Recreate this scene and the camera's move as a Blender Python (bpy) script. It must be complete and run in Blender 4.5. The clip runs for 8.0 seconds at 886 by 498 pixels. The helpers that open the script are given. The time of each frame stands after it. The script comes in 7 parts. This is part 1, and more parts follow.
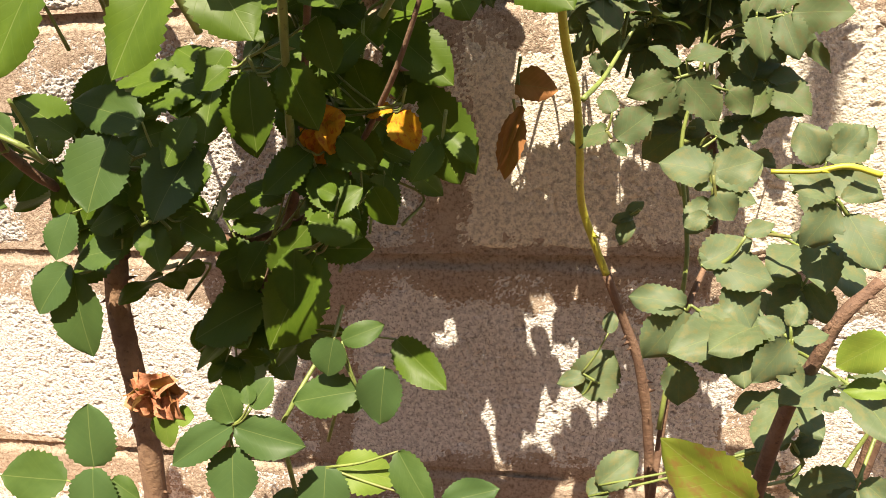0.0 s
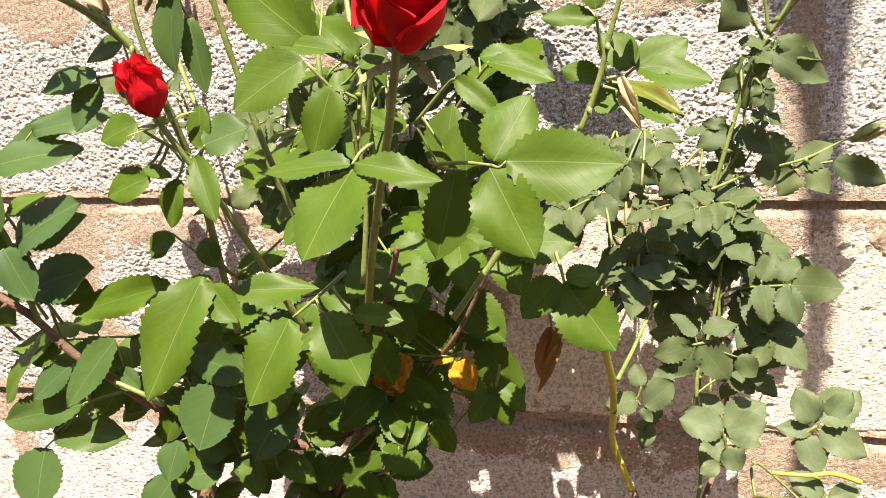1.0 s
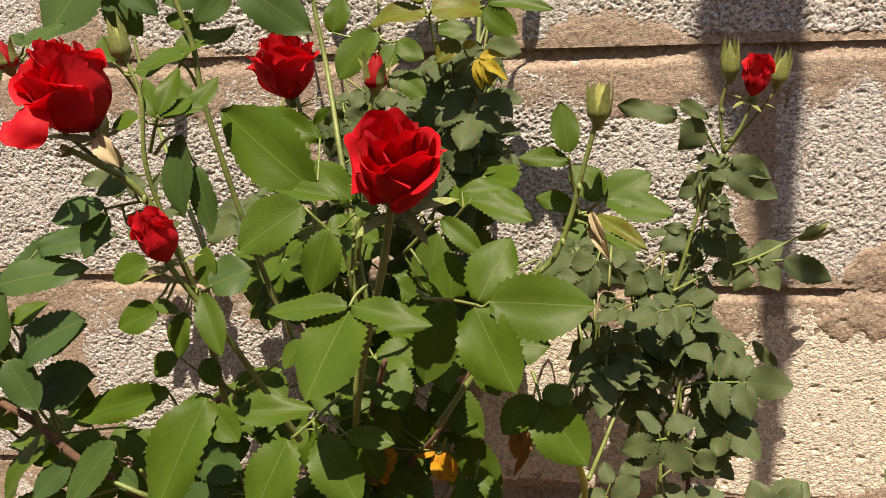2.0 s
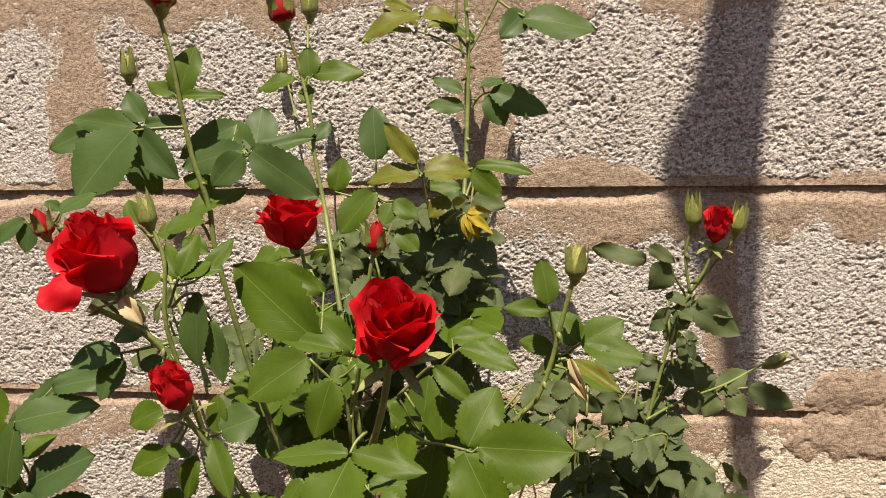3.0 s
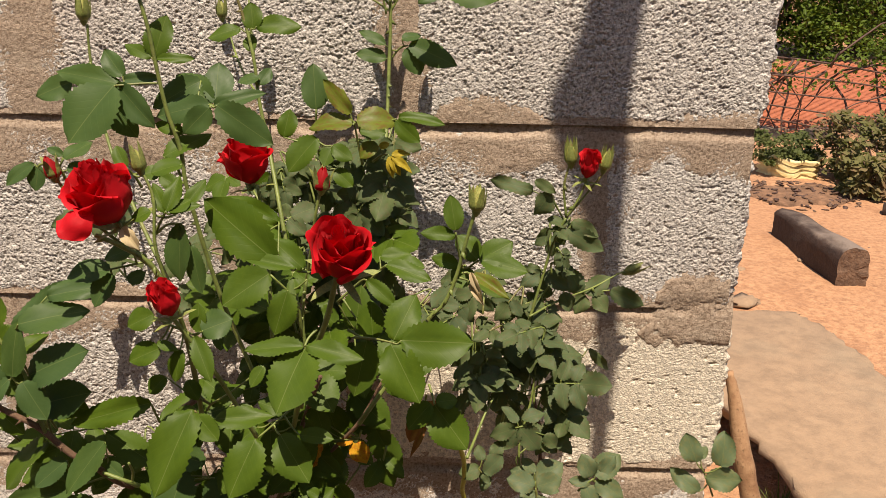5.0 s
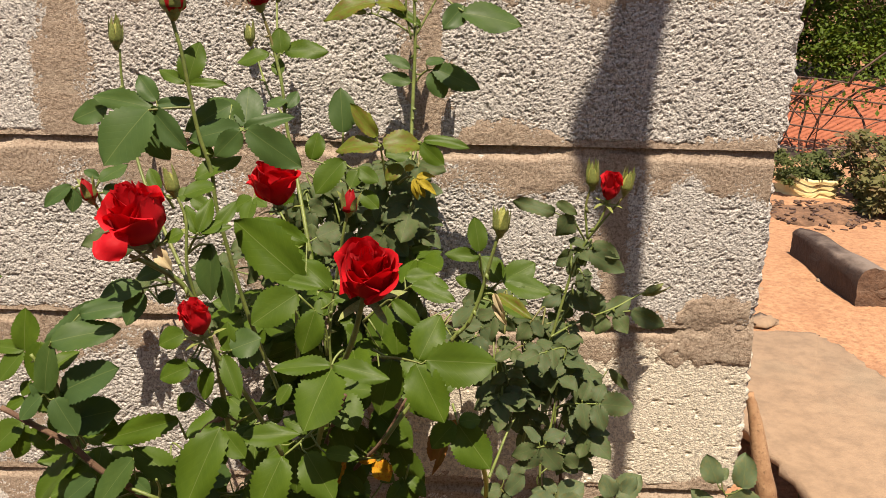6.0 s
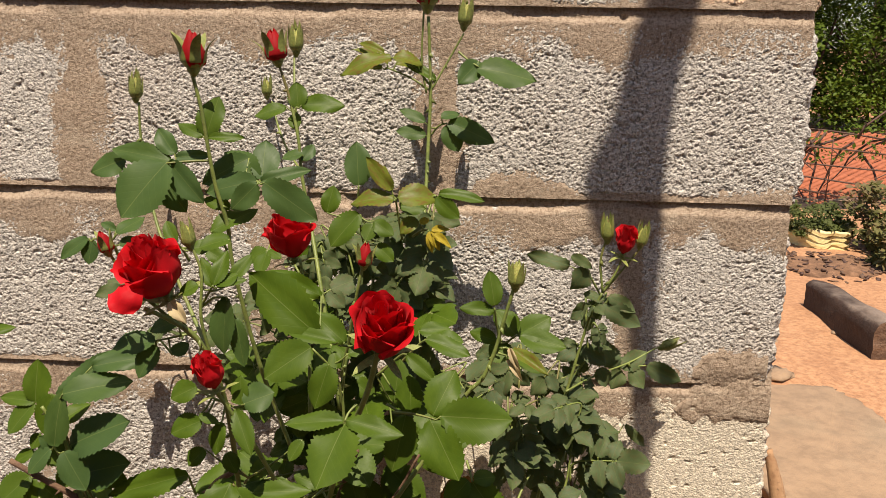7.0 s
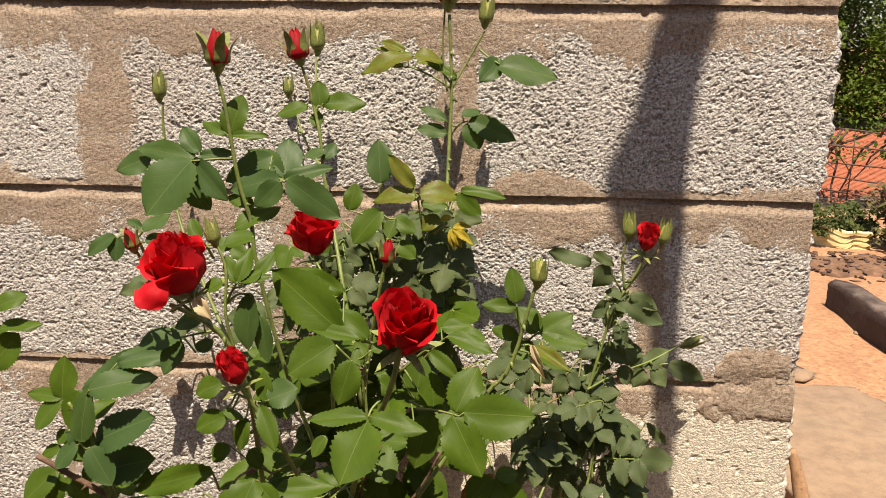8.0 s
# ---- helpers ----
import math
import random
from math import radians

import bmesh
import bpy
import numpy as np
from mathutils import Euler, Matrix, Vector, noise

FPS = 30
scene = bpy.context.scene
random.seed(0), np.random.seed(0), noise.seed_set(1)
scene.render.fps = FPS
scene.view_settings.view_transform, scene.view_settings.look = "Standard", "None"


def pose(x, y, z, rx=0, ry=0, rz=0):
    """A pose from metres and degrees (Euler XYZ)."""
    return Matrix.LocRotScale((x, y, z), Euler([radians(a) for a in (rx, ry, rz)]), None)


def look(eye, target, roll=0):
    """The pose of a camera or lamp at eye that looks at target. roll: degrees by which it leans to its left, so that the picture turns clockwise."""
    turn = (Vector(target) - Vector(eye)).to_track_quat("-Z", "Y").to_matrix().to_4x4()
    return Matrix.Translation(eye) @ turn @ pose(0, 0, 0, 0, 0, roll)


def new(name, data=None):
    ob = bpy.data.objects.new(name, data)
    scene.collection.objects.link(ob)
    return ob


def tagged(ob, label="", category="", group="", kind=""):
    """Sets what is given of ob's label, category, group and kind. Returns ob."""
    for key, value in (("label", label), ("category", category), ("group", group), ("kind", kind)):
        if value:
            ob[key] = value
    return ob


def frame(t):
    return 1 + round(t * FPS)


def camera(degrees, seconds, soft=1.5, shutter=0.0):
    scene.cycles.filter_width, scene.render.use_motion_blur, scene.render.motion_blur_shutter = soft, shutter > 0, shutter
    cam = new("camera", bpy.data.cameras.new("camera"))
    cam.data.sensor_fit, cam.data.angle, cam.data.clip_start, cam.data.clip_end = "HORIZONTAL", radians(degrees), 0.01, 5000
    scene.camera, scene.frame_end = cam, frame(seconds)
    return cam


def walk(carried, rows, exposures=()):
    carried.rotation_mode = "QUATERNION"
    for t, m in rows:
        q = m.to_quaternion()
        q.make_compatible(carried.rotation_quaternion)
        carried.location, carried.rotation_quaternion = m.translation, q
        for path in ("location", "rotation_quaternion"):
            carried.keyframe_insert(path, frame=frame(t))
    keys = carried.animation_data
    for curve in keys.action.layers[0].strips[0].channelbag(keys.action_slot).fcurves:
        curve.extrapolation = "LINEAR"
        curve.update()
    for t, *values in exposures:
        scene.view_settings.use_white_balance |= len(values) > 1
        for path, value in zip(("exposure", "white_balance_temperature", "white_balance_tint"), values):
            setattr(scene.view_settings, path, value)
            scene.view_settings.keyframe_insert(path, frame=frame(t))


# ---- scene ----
cam = camera(57.5, 8.0, soft=0.8)
PATH = [
    (0, (0.15, -0.649, 0.545), (-0.243, 1.194, -0.126), -3.5),
    (0.2, (0.138, -0.663, 0.572), (-0.264, 1.181, -0.089), -3.0),
    (0.3, (0.138, -0.67, 0.595), (-0.277, 1.171, -0.067), -3.3),
    (0.4, (0.141, -0.669, 0.622), (-0.296, 1.157, -0.069), -3.5),
    (0.5, (0.138, -0.675, 0.632), (-0.296, 1.166, -0.018), -3.9),
    (0.6, (0.138, -0.679, 0.648), (-0.293, 1.17, 0.018), -3.6),
    (0.7, (0.137, -0.682, 0.665), (-0.287, 1.172, 0.046), -3.3),
    (0.8, (0.138, -0.689, 0.685), (-0.292, 1.163, 0.064), -3.1),
    (1, (0.133, -0.688, 0.704), (-0.271, 1.169, 0.082), -2.9),
    (1.5, (0.126, -0.697, 0.743), (-0.236, 1.156, 0.082), -2.9),
    (1.6, (0.124, -0.699, 0.747), (-0.228, 1.157, 0.088), -2.8),
    (1.8, (0.126, -0.707, 0.754), (-0.209, 1.171, 0.153), -2.8),
    (1.9, (0.125, -0.707, 0.764), (-0.197, 1.173, 0.163), -2.5),
    (2, (0.127, -0.706, 0.774), (-0.19, 1.178, 0.182), -2.1),
    (2.2, (0.127, -0.713, 0.788), (-0.174, 1.191, 0.254), -1.9),
    (3.3, (0.122, -0.758, 0.839), (-0.116, 1.193, 0.468), -1.0),
    (3.5, (0.121, -0.776, 0.851), (-0.096, 1.182, 0.504), -0.8),
    (4, (0.124, -0.816, 0.879), (-0.04, 1.156, 0.587), -0.1),
    (4.5, (0.121, -0.852, 0.891), (0.086, 1.122, 0.568), 1.0),
    (4.8, (0.122, -0.864, 0.89), (0.095, 1.074, 0.396), 1.0),
    (4.9, (0.123, -0.872, 0.887), (0.101, 1.042, 0.307), 0.9),
    (5, (0.119, -0.866, 0.887), (0.104, 1.024, 0.232), 1.1),
    (5.2, (0.117, -0.869, 0.888), (0.099, 0.996, 0.167), 1.2),
    (6.5, (0.108, -0.875, 0.895), (0.037, 1.053, 0.368), 0.9),
    (7, (0.107, -0.871, 0.896), (0.027, 1.064, 0.396), 1.1),
    (7.5, (0.103, -0.875, 0.893), (-0.002, 1.057, 0.388), 0.8),
    (8, (0.103, -0.873, 0.893), (-0.019, 1.06, 0.395), 0.7),
]
walk(cam, [(t, look(eye, target, roll)) for t, eye, target, roll in PATH],
     exposures=[(0, 1.60, 7030, 15), (0.5, 1.62, 6930, 16), (1, 1.76, 6580, 16), (1.5, 1.10, 6930, 18), (2, 0.78, 7030, 18), (3.5, 0.77, 6930, 18), (4, 0.63, 6980, 18), (4.5, 0.61, 7030, 18), (5, 0.56, 7030, 18), (6.5, 0.72, 6930, 16), (7, 0.58, 6930, 16), (8, 0.74, 6930, 16)])

# ---- light ----
world = bpy.data.worlds.new("sky")
scene.world = world
world.use_nodes = True
SUN_EL, SUN_AZ = 67.5, 1.0  # height of the sun, and its turn from the wall's normal
wn = world.node_tree.nodes
sky = wn.new("ShaderNodeTexSky")
sky.sky_type, sky.sun_disc = "NISHITA", False
sky.sun_elevation, sky.sun_rotation = radians(SUN_EL), radians(180 - SUN_AZ)
world.node_tree.links.new(sky.outputs[0], wn["Background"].inputs[0])
wn["Background"].inputs[1].default_value = 0.086
sun = new("sun", bpy.data.lights.new("sun", "SUN"))
sun.data.energy, sun.data.angle, sun.data.color = 5.0, radians(0.32), (1.0, 0.91, 0.76)
SUN_WAY = Vector((math.sin(radians(SUN_AZ)) * math.cos(radians(SUN_EL)), -math.cos(radians(SUN_AZ)) * math.cos(radians(SUN_EL)), math.sin(radians(SUN_EL))))
sun.matrix_basis = look(SUN_WAY * 20, (0, 0, 0))


# ---- materials ----
class Nodes:
    """A small builder for node materials."""

    def __init__(self, name, rough=0.8):
        self.mat = bpy.data.materials.new(name)
        self.mat.use_nodes = True
        self.nodes, self.links = self.mat.node_tree.nodes, self.mat.node_tree.links
        self.bsdf = self.nodes["Principled BSDF"]
        self.bsdf.inputs["Roughness"].default_value = rough
        self.coord = self.nodes.new("ShaderNodeTexCoord").outputs["Object"]

    def put(self, value, socket):
        if isinstance(value, bpy.types.NodeSocket):
            self.links.new(value, socket)
        else:
            socket.default_value = value

    def noise(self, scale, detail=4.0, rough=0.55, coord=None):
        n = self.nodes.new("ShaderNodeTexNoise")
        n.inputs["Scale"].default_value, n.inputs["Detail"].default_value, n.inputs["Roughness"].default_value = scale, detail, rough
        self.links.new(coord or self.coord, n.inputs["Vector"])
        return n.outputs[0]

    def voronoi(self, scale, feature="F1", coord=None):
        n = self.nodes.new("ShaderNodeTexVoronoi")
        n.feature = feature
        n.inputs["Scale"].default_value = scale
        self.links.new(coord or self.coord, n.inputs["Vector"])
        return n.outputs["Distance"]

    def ramp(self, value, *stops):
        n = self.nodes.new("ShaderNodeValToRGB")
        ends = n.color_ramp.elements
        while len(ends) < len(stops):
            ends.new(0.5)
        for e, (at, c) in zip(ends, stops):
            e.position = at
            e.color = (*c, 1) if isinstance(c, tuple) else (c, c, c, 1)
        self.links.new(value, n.inputs[0])
        return n.outputs[0]

    def mix(self, fac, a, b, how="MIX"):
        n = self.nodes.new("ShaderNodeMix")
        n.data_type, n.blend_type = "RGBA", how
        for value, socket in ((fac, n.inputs[0]), (a, n.inputs[6]), (b, n.inputs[7])):
            if isinstance(value, tuple):
                value = (*value, 1)
            self.put(value, socket)
        return n.outputs[2]

    def math(self, how, a, b=0.0):
        n = self.nodes.new("ShaderNodeMath")
        n.operation = how
        self.put(a, n.inputs[0]), self.put(b, n.inputs[1])
        return n.outputs[0]

    def rand(self):
        return self.nodes.new("ShaderNodeObjectInfo").outputs["Random"]

    def axis(self, k):
        n = self.nodes.new("ShaderNodeSeparateXYZ")
        self.links.new(self.coord, n.inputs[0])
        return n.outputs[k]

    def bump(self, height, distance, strength=1.0):
        n = self.nodes.new("ShaderNodeBump")
        n.inputs["Strength"].default_value, n.inputs["Distance"].default_value = strength, distance
        self.links.new(height, n.inputs["Height"])
        self.links.new(n.outputs[0], self.bsdf.inputs["Normal"])

    def done(self, color, rough=None):
        self.put((*color, 1) if isinstance(color, tuple) else color, self.bsdf.inputs["Base Color"])
        if rough is not None:
            self.put(rough, self.bsdf.inputs["Roughness"])
        return self.mat


def block_material(name, tint, speckle=0.68):
    n = Nodes(name, 0.92)
    grit = n.noise(520, 3, 0.7)
    base = n.mix(n.noise(9, 5), tuple(0.84 * c for c in tint), tint)
    base = n.mix(n.ramp(n.noise(210, 3, 0.6), (0.36, 0.0), (0.56, 1.0)), tuple(0.55 * c for c in tint), base)
    base = n.mix(n.ramp(n.noise(5, 4), (0.55, 0.0), (0.78, 0.45)), base, (0.42, 0.31, 0.23))
    base = n.mix(n.math("MULTIPLY", n.ramp(n.noise(400, 2), (0.55, 0.0), (0.63, 1.0)), speckle), base, (0.10, 0.09, 0.08))
    n.bump(n.math("ADD", n.math("MULTIPLY", n.voronoi(520), -0.6), grit), 0.0015, 0.8)
    return n.done(base)


BLOCK = block_material("concrete_block", (0.68, 0.648, 0.59))
BLOCK_WARM = block_material("concrete_block_warm", (0.86, 0.785, 0.63), 0.35)
BLOCK_PALE = block_material("concrete_block_pale", (0.82, 0.785, 0.715), 0.55)
BLOCK_RED = block_material("concrete_block_red_dust", (0.76, 0.55, 0.39))


def mortar_material():
    n = Nodes("mortar", 0.95)
    base = n.mix(n.noise(8, 5), (0.37, 0.29, 0.215), (0.50, 0.398, 0.297))
    base = n.mix(n.ramp(n.noise(300, 3, 0.7), (0.34, 0.0), (0.54, 1.0)), (0.22, 0.156, 0.105), base)
    base = n.mix(n.ramp(n.noise(26, 4), (0.55, 0.0), (0.72, 0.5)), base, (0.52, 0.44, 0.34))
    n.bump(n.math("ADD", n.noise(330, 4, 0.7), n.noise(900, 2, 0.7)), 0.0016, 0.9)
    return n.done(base)


MORTAR = mortar_material()


def sand_material():
    """Red sand in the yard; before the wall, unseen dark soil added to cut bounce."""
    n = Nodes("red_sand", 0.95)
    base = n.mix(n.noise(1.7, 5), (0.40, 0.205, 0.10), (0.52, 0.295, 0.16))
    base = n.mix(n.ramp(n.noise(55, 6, 0.75), (0.36, 0.0), (0.58, 1.0)), (0.29, 0.145, 0.072), base)
    base = n.mix(n.ramp(n.noise(5, 6, 0.7), (0.5, 0.0), (0.66, 0.5)), base, (0.27, 0.13, 0.065))
    soil = n.mix(n.ramp(n.noise(24, 5, 0.7), (0.3, 0.0), (0.7, 1.0)), (0.055, 0.031, 0.019), (0.115, 0.064, 0.037))
    edge = n.math("ADD", n.math("MULTIPLY", n.axis(1), -1.6), n.math("MULTIPLY", n.noise(3, 4), 0.5))
    base = n.mix(n.ramp(edge, (0.28, 0.0), (0.5, 1.0)), base, soil)
    n.bump(n.mix(0.18, n.noise(9, 6, 0.62), n.noise(140, 3)), 0.04, 0.75)
    return n.done(base)


SAND = sand_material()


def stone_material():
    n = Nodes("slab_stone", 0.85)
    base = n.mix(n.noise(6, 7, 0.65), (0.31, 0.205, 0.122), (0.36, 0.252, 0.158))
    base = n.mix(n.ramp(n.noise(28, 5, 0.7), (0.36, 0.0), (0.6, 1.0)), (0.25, 0.17, 0.105), base)
    base = n.mix(n.ramp(n.noise(2.2, 5), (0.52, 0.0), (0.7, 0.45)), base, (0.27, 0.24, 0.165))
    n.bump(n.mix(0.5, n.noise(60, 6, 0.7), n.noise(420, 2)), 0.004, 0.8)
    return n.done(base)


STONE = stone_material()


# ---- building helpers ----
def finish(name, bm, material, smooth=True):
    me = bpy.data.meshes.new(name)
    bm.to_mesh(me)
    bm.free()
    for p in me.polygons:
        p.use_smooth = smooth
    me.materials.append(material)
    return me


def sheet_mesh(name, verts, faces, material, smooth=True):
    me = bpy.data.meshes.new(name)
    me.from_pydata(verts, [], faces)
    me.polygons.foreach_set("use_smooth", [smooth] * len(me.polygons))
    me.materials.append(material)
    me.update()
    return me


def under(ob, parent, at=None):
    """Hang ob, whose basis is in world space, under a parent that stands at the pose at."""
    ob.parent = parent
    ob.matrix_parent_inverse = (at or parent.matrix_basis).inverted()
    return ob


def hash01(i, j, k=0):
    h = (i * 374761393 + j * 668265263 + k * 2147483647 + 1013904223).astype(np.int64) & 0xFFFFFFFF
    h = ((h ^ (h >> 13)) * 1274126177) & 0xFFFFFFFF
    return ((h ^ (h >> 16)) & 0xFFFF) / 65535.0


def value_noise(x, z, size, seed=0):
    """Smooth noise from 0 to 1 over arrays of places."""
    x, z = x / size, z / size
    i, j = np.floor(x).astype(np.int64), np.floor(z).astype(np.int64)
    u, v = x - i, z - j
    u, v = u * u * (3 - 2 * u), v * v * (3 - 2 * v)
    a, b = hash01(i, j, seed), hash01(i + 1, j, seed)
    c, d = hash01(i, j + 1, seed), hash01(i + 1, j + 1, seed)
    return (a * (1 - u) + b * u) * (1 - v) + (c * (1 - u) + d * u) * v


def hollows(x, z, size, seed, least, most):
    """Separate small holes of mixed width: 1 at the bottom of a hole, 0 between them."""
    wx, wz = (0.34 * size * (value_noise(x, z, 0.45 * size, seed + 40 + q) - 0.5) for q in (0, 1))
    x, z = (x + wx) / size, (z + wz) / size
    i, j = np.floor(x).astype(np.int64), np.floor(z).astype(np.int64)
    best = np.zeros(x.shape)
    for di in (-1, 0, 1):
        for dj in (-1, 0, 1):
            px = i + di + hash01(i + di, j + dj, seed)
            pz = j + dj + hash01(i + di, j + dj, seed + 7)
            wide = least + (most - least) * hash01(i + di, j + dj, seed + 13) ** 2
            best = np.maximum(best, 1 - np.sqrt((px - x) ** 2 * 0.7 + (pz - z) ** 2) / wide)
    return np.clip(best * 2.2, 0, 1)


def grid_faces(nx, nz, off=0):
    i, j = np.meshgrid(np.arange(nx - 1), np.arange(nz - 1), indexing="ij")
    a = (i * nz + j).ravel() + off
    return np.stack([a, a + nz, a + nz + 1, a + 1], 1).tolist()


# ---- the block wall: its face is the plane y = 0 ----
EDGE = 0.45
BEDS = (-0.13, 0.083, 0.303, 0.52, 0.73, 0.931, 1.14, 1.35, 1.56)
JOINTS = (-0.31, -0.515, -0.387, -0.118, -0.328, -0.10, -0.328, -0.10)  # one upright joint in each course

wall = tagged(new("wall_front"), "rough grey concrete block wall with brown mortar joints", "wall", kind="structure")


def block_mesh(x0, x1, z0, z1, step, material, seed, rough=1.0):
    nx, nz = max(3, int((x1 - x0) / step)), max(3, int((z1 - z0) / step))
    x, z = np.meshgrid(np.linspace(x0, x1, nx), np.linspace(z0, z1, nz), indexing="ij")
    grains = 0.0027 * hollows(x, z, 0.0043, seed, 0.08, 0.46) + 0.0026 * hollows(x, z, 0.0026, seed + 3, 0.14, 0.60) + 0.0014 * value_noise(x, z, 0.0021, seed + 31)
    soft = value_noise(x, z, 0.03, seed + 2)
    pits = np.clip(value_noise(x, z, 0.006, seed + 11) - 0.78, 0, 1) * 0.009
    depth = rough * grains * (0.5 + 0.7 * soft) + pits + 0.0016 * (value_noise(x, z, 0.08, seed + 5) - 0.5)
    rim = np.minimum(np.minimum(x - x0, x1 - x), np.minimum(z - z0, z1 - z)) + 0.006 * (value_noise(x, z, 0.016, seed + 6) - 0.5)
    depth = depth + 0.007 * np.clip(1 - rim / 0.008, 0, 1) ** 2
    wx, wz = (0.003 * (value_noise(x, z, 0.02, seed + 8 + q) - 0.5) + 0.001 * (value_noise(x, z, 0.004, seed + 20 + q) - 0.5) for q in (0, 1))
    if x1 > EDGE - 0.02:  # the wall's end: lumpy, with worn corners
        close = np.clip(1 - (x1 - x) / 0.03, 0, 1) ** 2
        corner = np.exp(-(z1 - z) / 0.013) + 0.6 * np.exp(-(z - z0) / 0.010)
        wx = wx + close * (0.004 * (value_noise(z, z * 0, 0.013, seed + 50) - 0.5) + 0.004 * (value_noise(z, z * 0, 0.005, seed + 51) - 0.5) - 0.012 * corner)
    front = np.stack([x + wx, depth, z + wz], -1)
    ring = np.concatenate([np.stack([np.arange(nx) * nz], 1)[:, 0], (nx - 1) * nz + np.arange(1, nz), (np.arange(nx - 2, -1, -1)) * nz + nz - 1, np.arange(nz - 2, 0, -1)])
    flat = front.reshape(-1, 3)
    back = flat[ring].copy()
    back[:, 1] = 0.19
    faces = grid_faces(nx, nz)
    n, m = len(flat), len(ring)
    faces += [[int(ring[(k + 1) % m]), int(ring[k]), n + k, n + (k + 1) % m] for k in range(m)]
    faces.append([n + k for k in range(m)][::-1])
    return sheet_mesh("block", np.concatenate([flat, back]).tolist(), faces, material)


def build_blocks():
    for course, (z0, z1) in enumerate(zip(BEDS[:-1], BEDS[1:])):
        cuts = [JOINTS[course] + 0.4 * k for k in range(-6, 4)]
        cuts = [-2.3] + sorted(c for c in cuts if -2.1 < c < EDGE - 0.1) + [EDGE]
        for k, (a, b) in enumerate(zip(cuts[:-1], cuts[1:])):
            near = b > -0.62 and 0.0 < z1 and z0 < 1.1
            stuff = BLOCK
            if b == EDGE:
                stuff = {5: BLOCK_RED, 2: BLOCK_WARM}.get(course, BLOCK)
            if course < 2:
                stuff = BLOCK_PALE
            me = block_mesh(a + 0.004, b - (0.004 if b < EDGE else (0.0, 0.0, -0.006, -0.002, -0.006, -0.005, 0.0, 0.0)[course]), z0 + 0.001, z1 - 0.012, (0.001 if b > -0.40 and z1 > 0.30 else 0.0017) if near else 0.014, stuff, 17 * course + 5 * k, 0.18 if stuff is BLOCK_WARM else 0.26 if stuff is BLOCK_PALE else 0.26 if course == 4 and b < -0.3 else 0.36 if b >= EDGE and course == 3 else 0.46)
            ob = new("block", me)
            under(ob, wall, Matrix())


def mortar_mesh(x0, x1, z0, z1, mid, half, upright, seed, step=0.0015):
    """A smear of mortar: proud of the blocks near its middle line, sinking under their faces with a ragged edge."""
    nx, nz = int((x1 - x0) / step), int((z1 - z0) / step)
    x, z = np.meshgrid(np.linspace(x0, x1, nx), np.linspace(z0, z1, nz), indexing="ij")
    across, along = (x, z) if upright else (z, x)
    rag = 0.030 * (value_noise(x, z, 0.045, seed) - 0.5) + 0.014 * (value_noise(x, z, 0.014, seed + 1) - 0.5) + 0.006 * (value_noise(x, z, 0.005, seed + 2) - 0.5)
    out = np.abs(across - mid) + rag - half
    thick = np.where(out < 0, 0.0009 * np.clip(out / 0.012, -1, 0), 0.0040 * np.clip(out / 0.016, 0, 4))
    depth = 0.0006 + thick + 0.0008 * hollows(x, z, 0.0029, seed + 9, 0.12, 0.6) + 0.0016 * (value_noise(x, z, 0.03, seed + 3) - 0.5) + 0.0006 * (value_noise(x, z, 0.009, seed + 4) - 0.5)
    return x, z, depth, nx, nz


def build_mortar():
    for k, level in enumerate(BEDS[1:-1]):
        x, z, depth, nx, nz = mortar_mesh(-1.2, EDGE - 0.004, level - 0.075, level + 0.003, level - 0.018, 0.032, False, 40 + 9 * k)
        groove = np.clip((z - (level - 0.013 - 0.005 * value_noise(x, z, 0.03, 40 + k))) / 0.009, 0, 1)
        depth = depth + 0.0045 * np.exp(-((x - 0.253) ** 2 + (z - 0.921) ** 2) / 0.003 ** 2)  # an old nail hole
        depth = depth + (0.0024 + 0.0034 * value_noise(x, z * 0, 0.06, 60 + k)) * groove * groove * (3 - 2 * groove)
        me = sheet_mesh("mortar_bed", np.stack([x, depth, z], -1).reshape(-1, 3).tolist(), grid_faces(nx, nz), MORTAR)
        under(new("mortar_bed", me), wall, Matrix())
        x, z, depth, nx, nz = mortar_mesh(-1.2, EDGE - 0.004, level + 0.001, level + 0.04, level, 0.012, False, 400 + 9 * k)
        me = sheet_mesh("mortar_smear", np.stack([x, depth, z], -1).reshape(-1, 3).tolist(), grid_faces(nx, nz), MORTAR)
        under(new("mortar_smear", me), wall, Matrix())
    for course, (z0, z1) in enumerate(zip(BEDS[:-1], BEDS[1:])):
        for k in range(-2, 3):
            mid = JOINTS[course] + 0.4 * k
            if -1.1 < mid < EDGE - 0.1:
                x, z, depth, nx, nz = mortar_mesh(mid - 0.06, mid + 0.06, z0 + 0.002, z1 - 0.006, mid, 0.026, True, 90 + 7 * course + k)
                me = sheet_mesh("mortar_joint", np.stack([x, depth, z], -1).reshape(-1, 3).tolist(), grid_faces(nx, nz), MORTAR)
                under(new("mortar_joint", me), wall, Matrix())


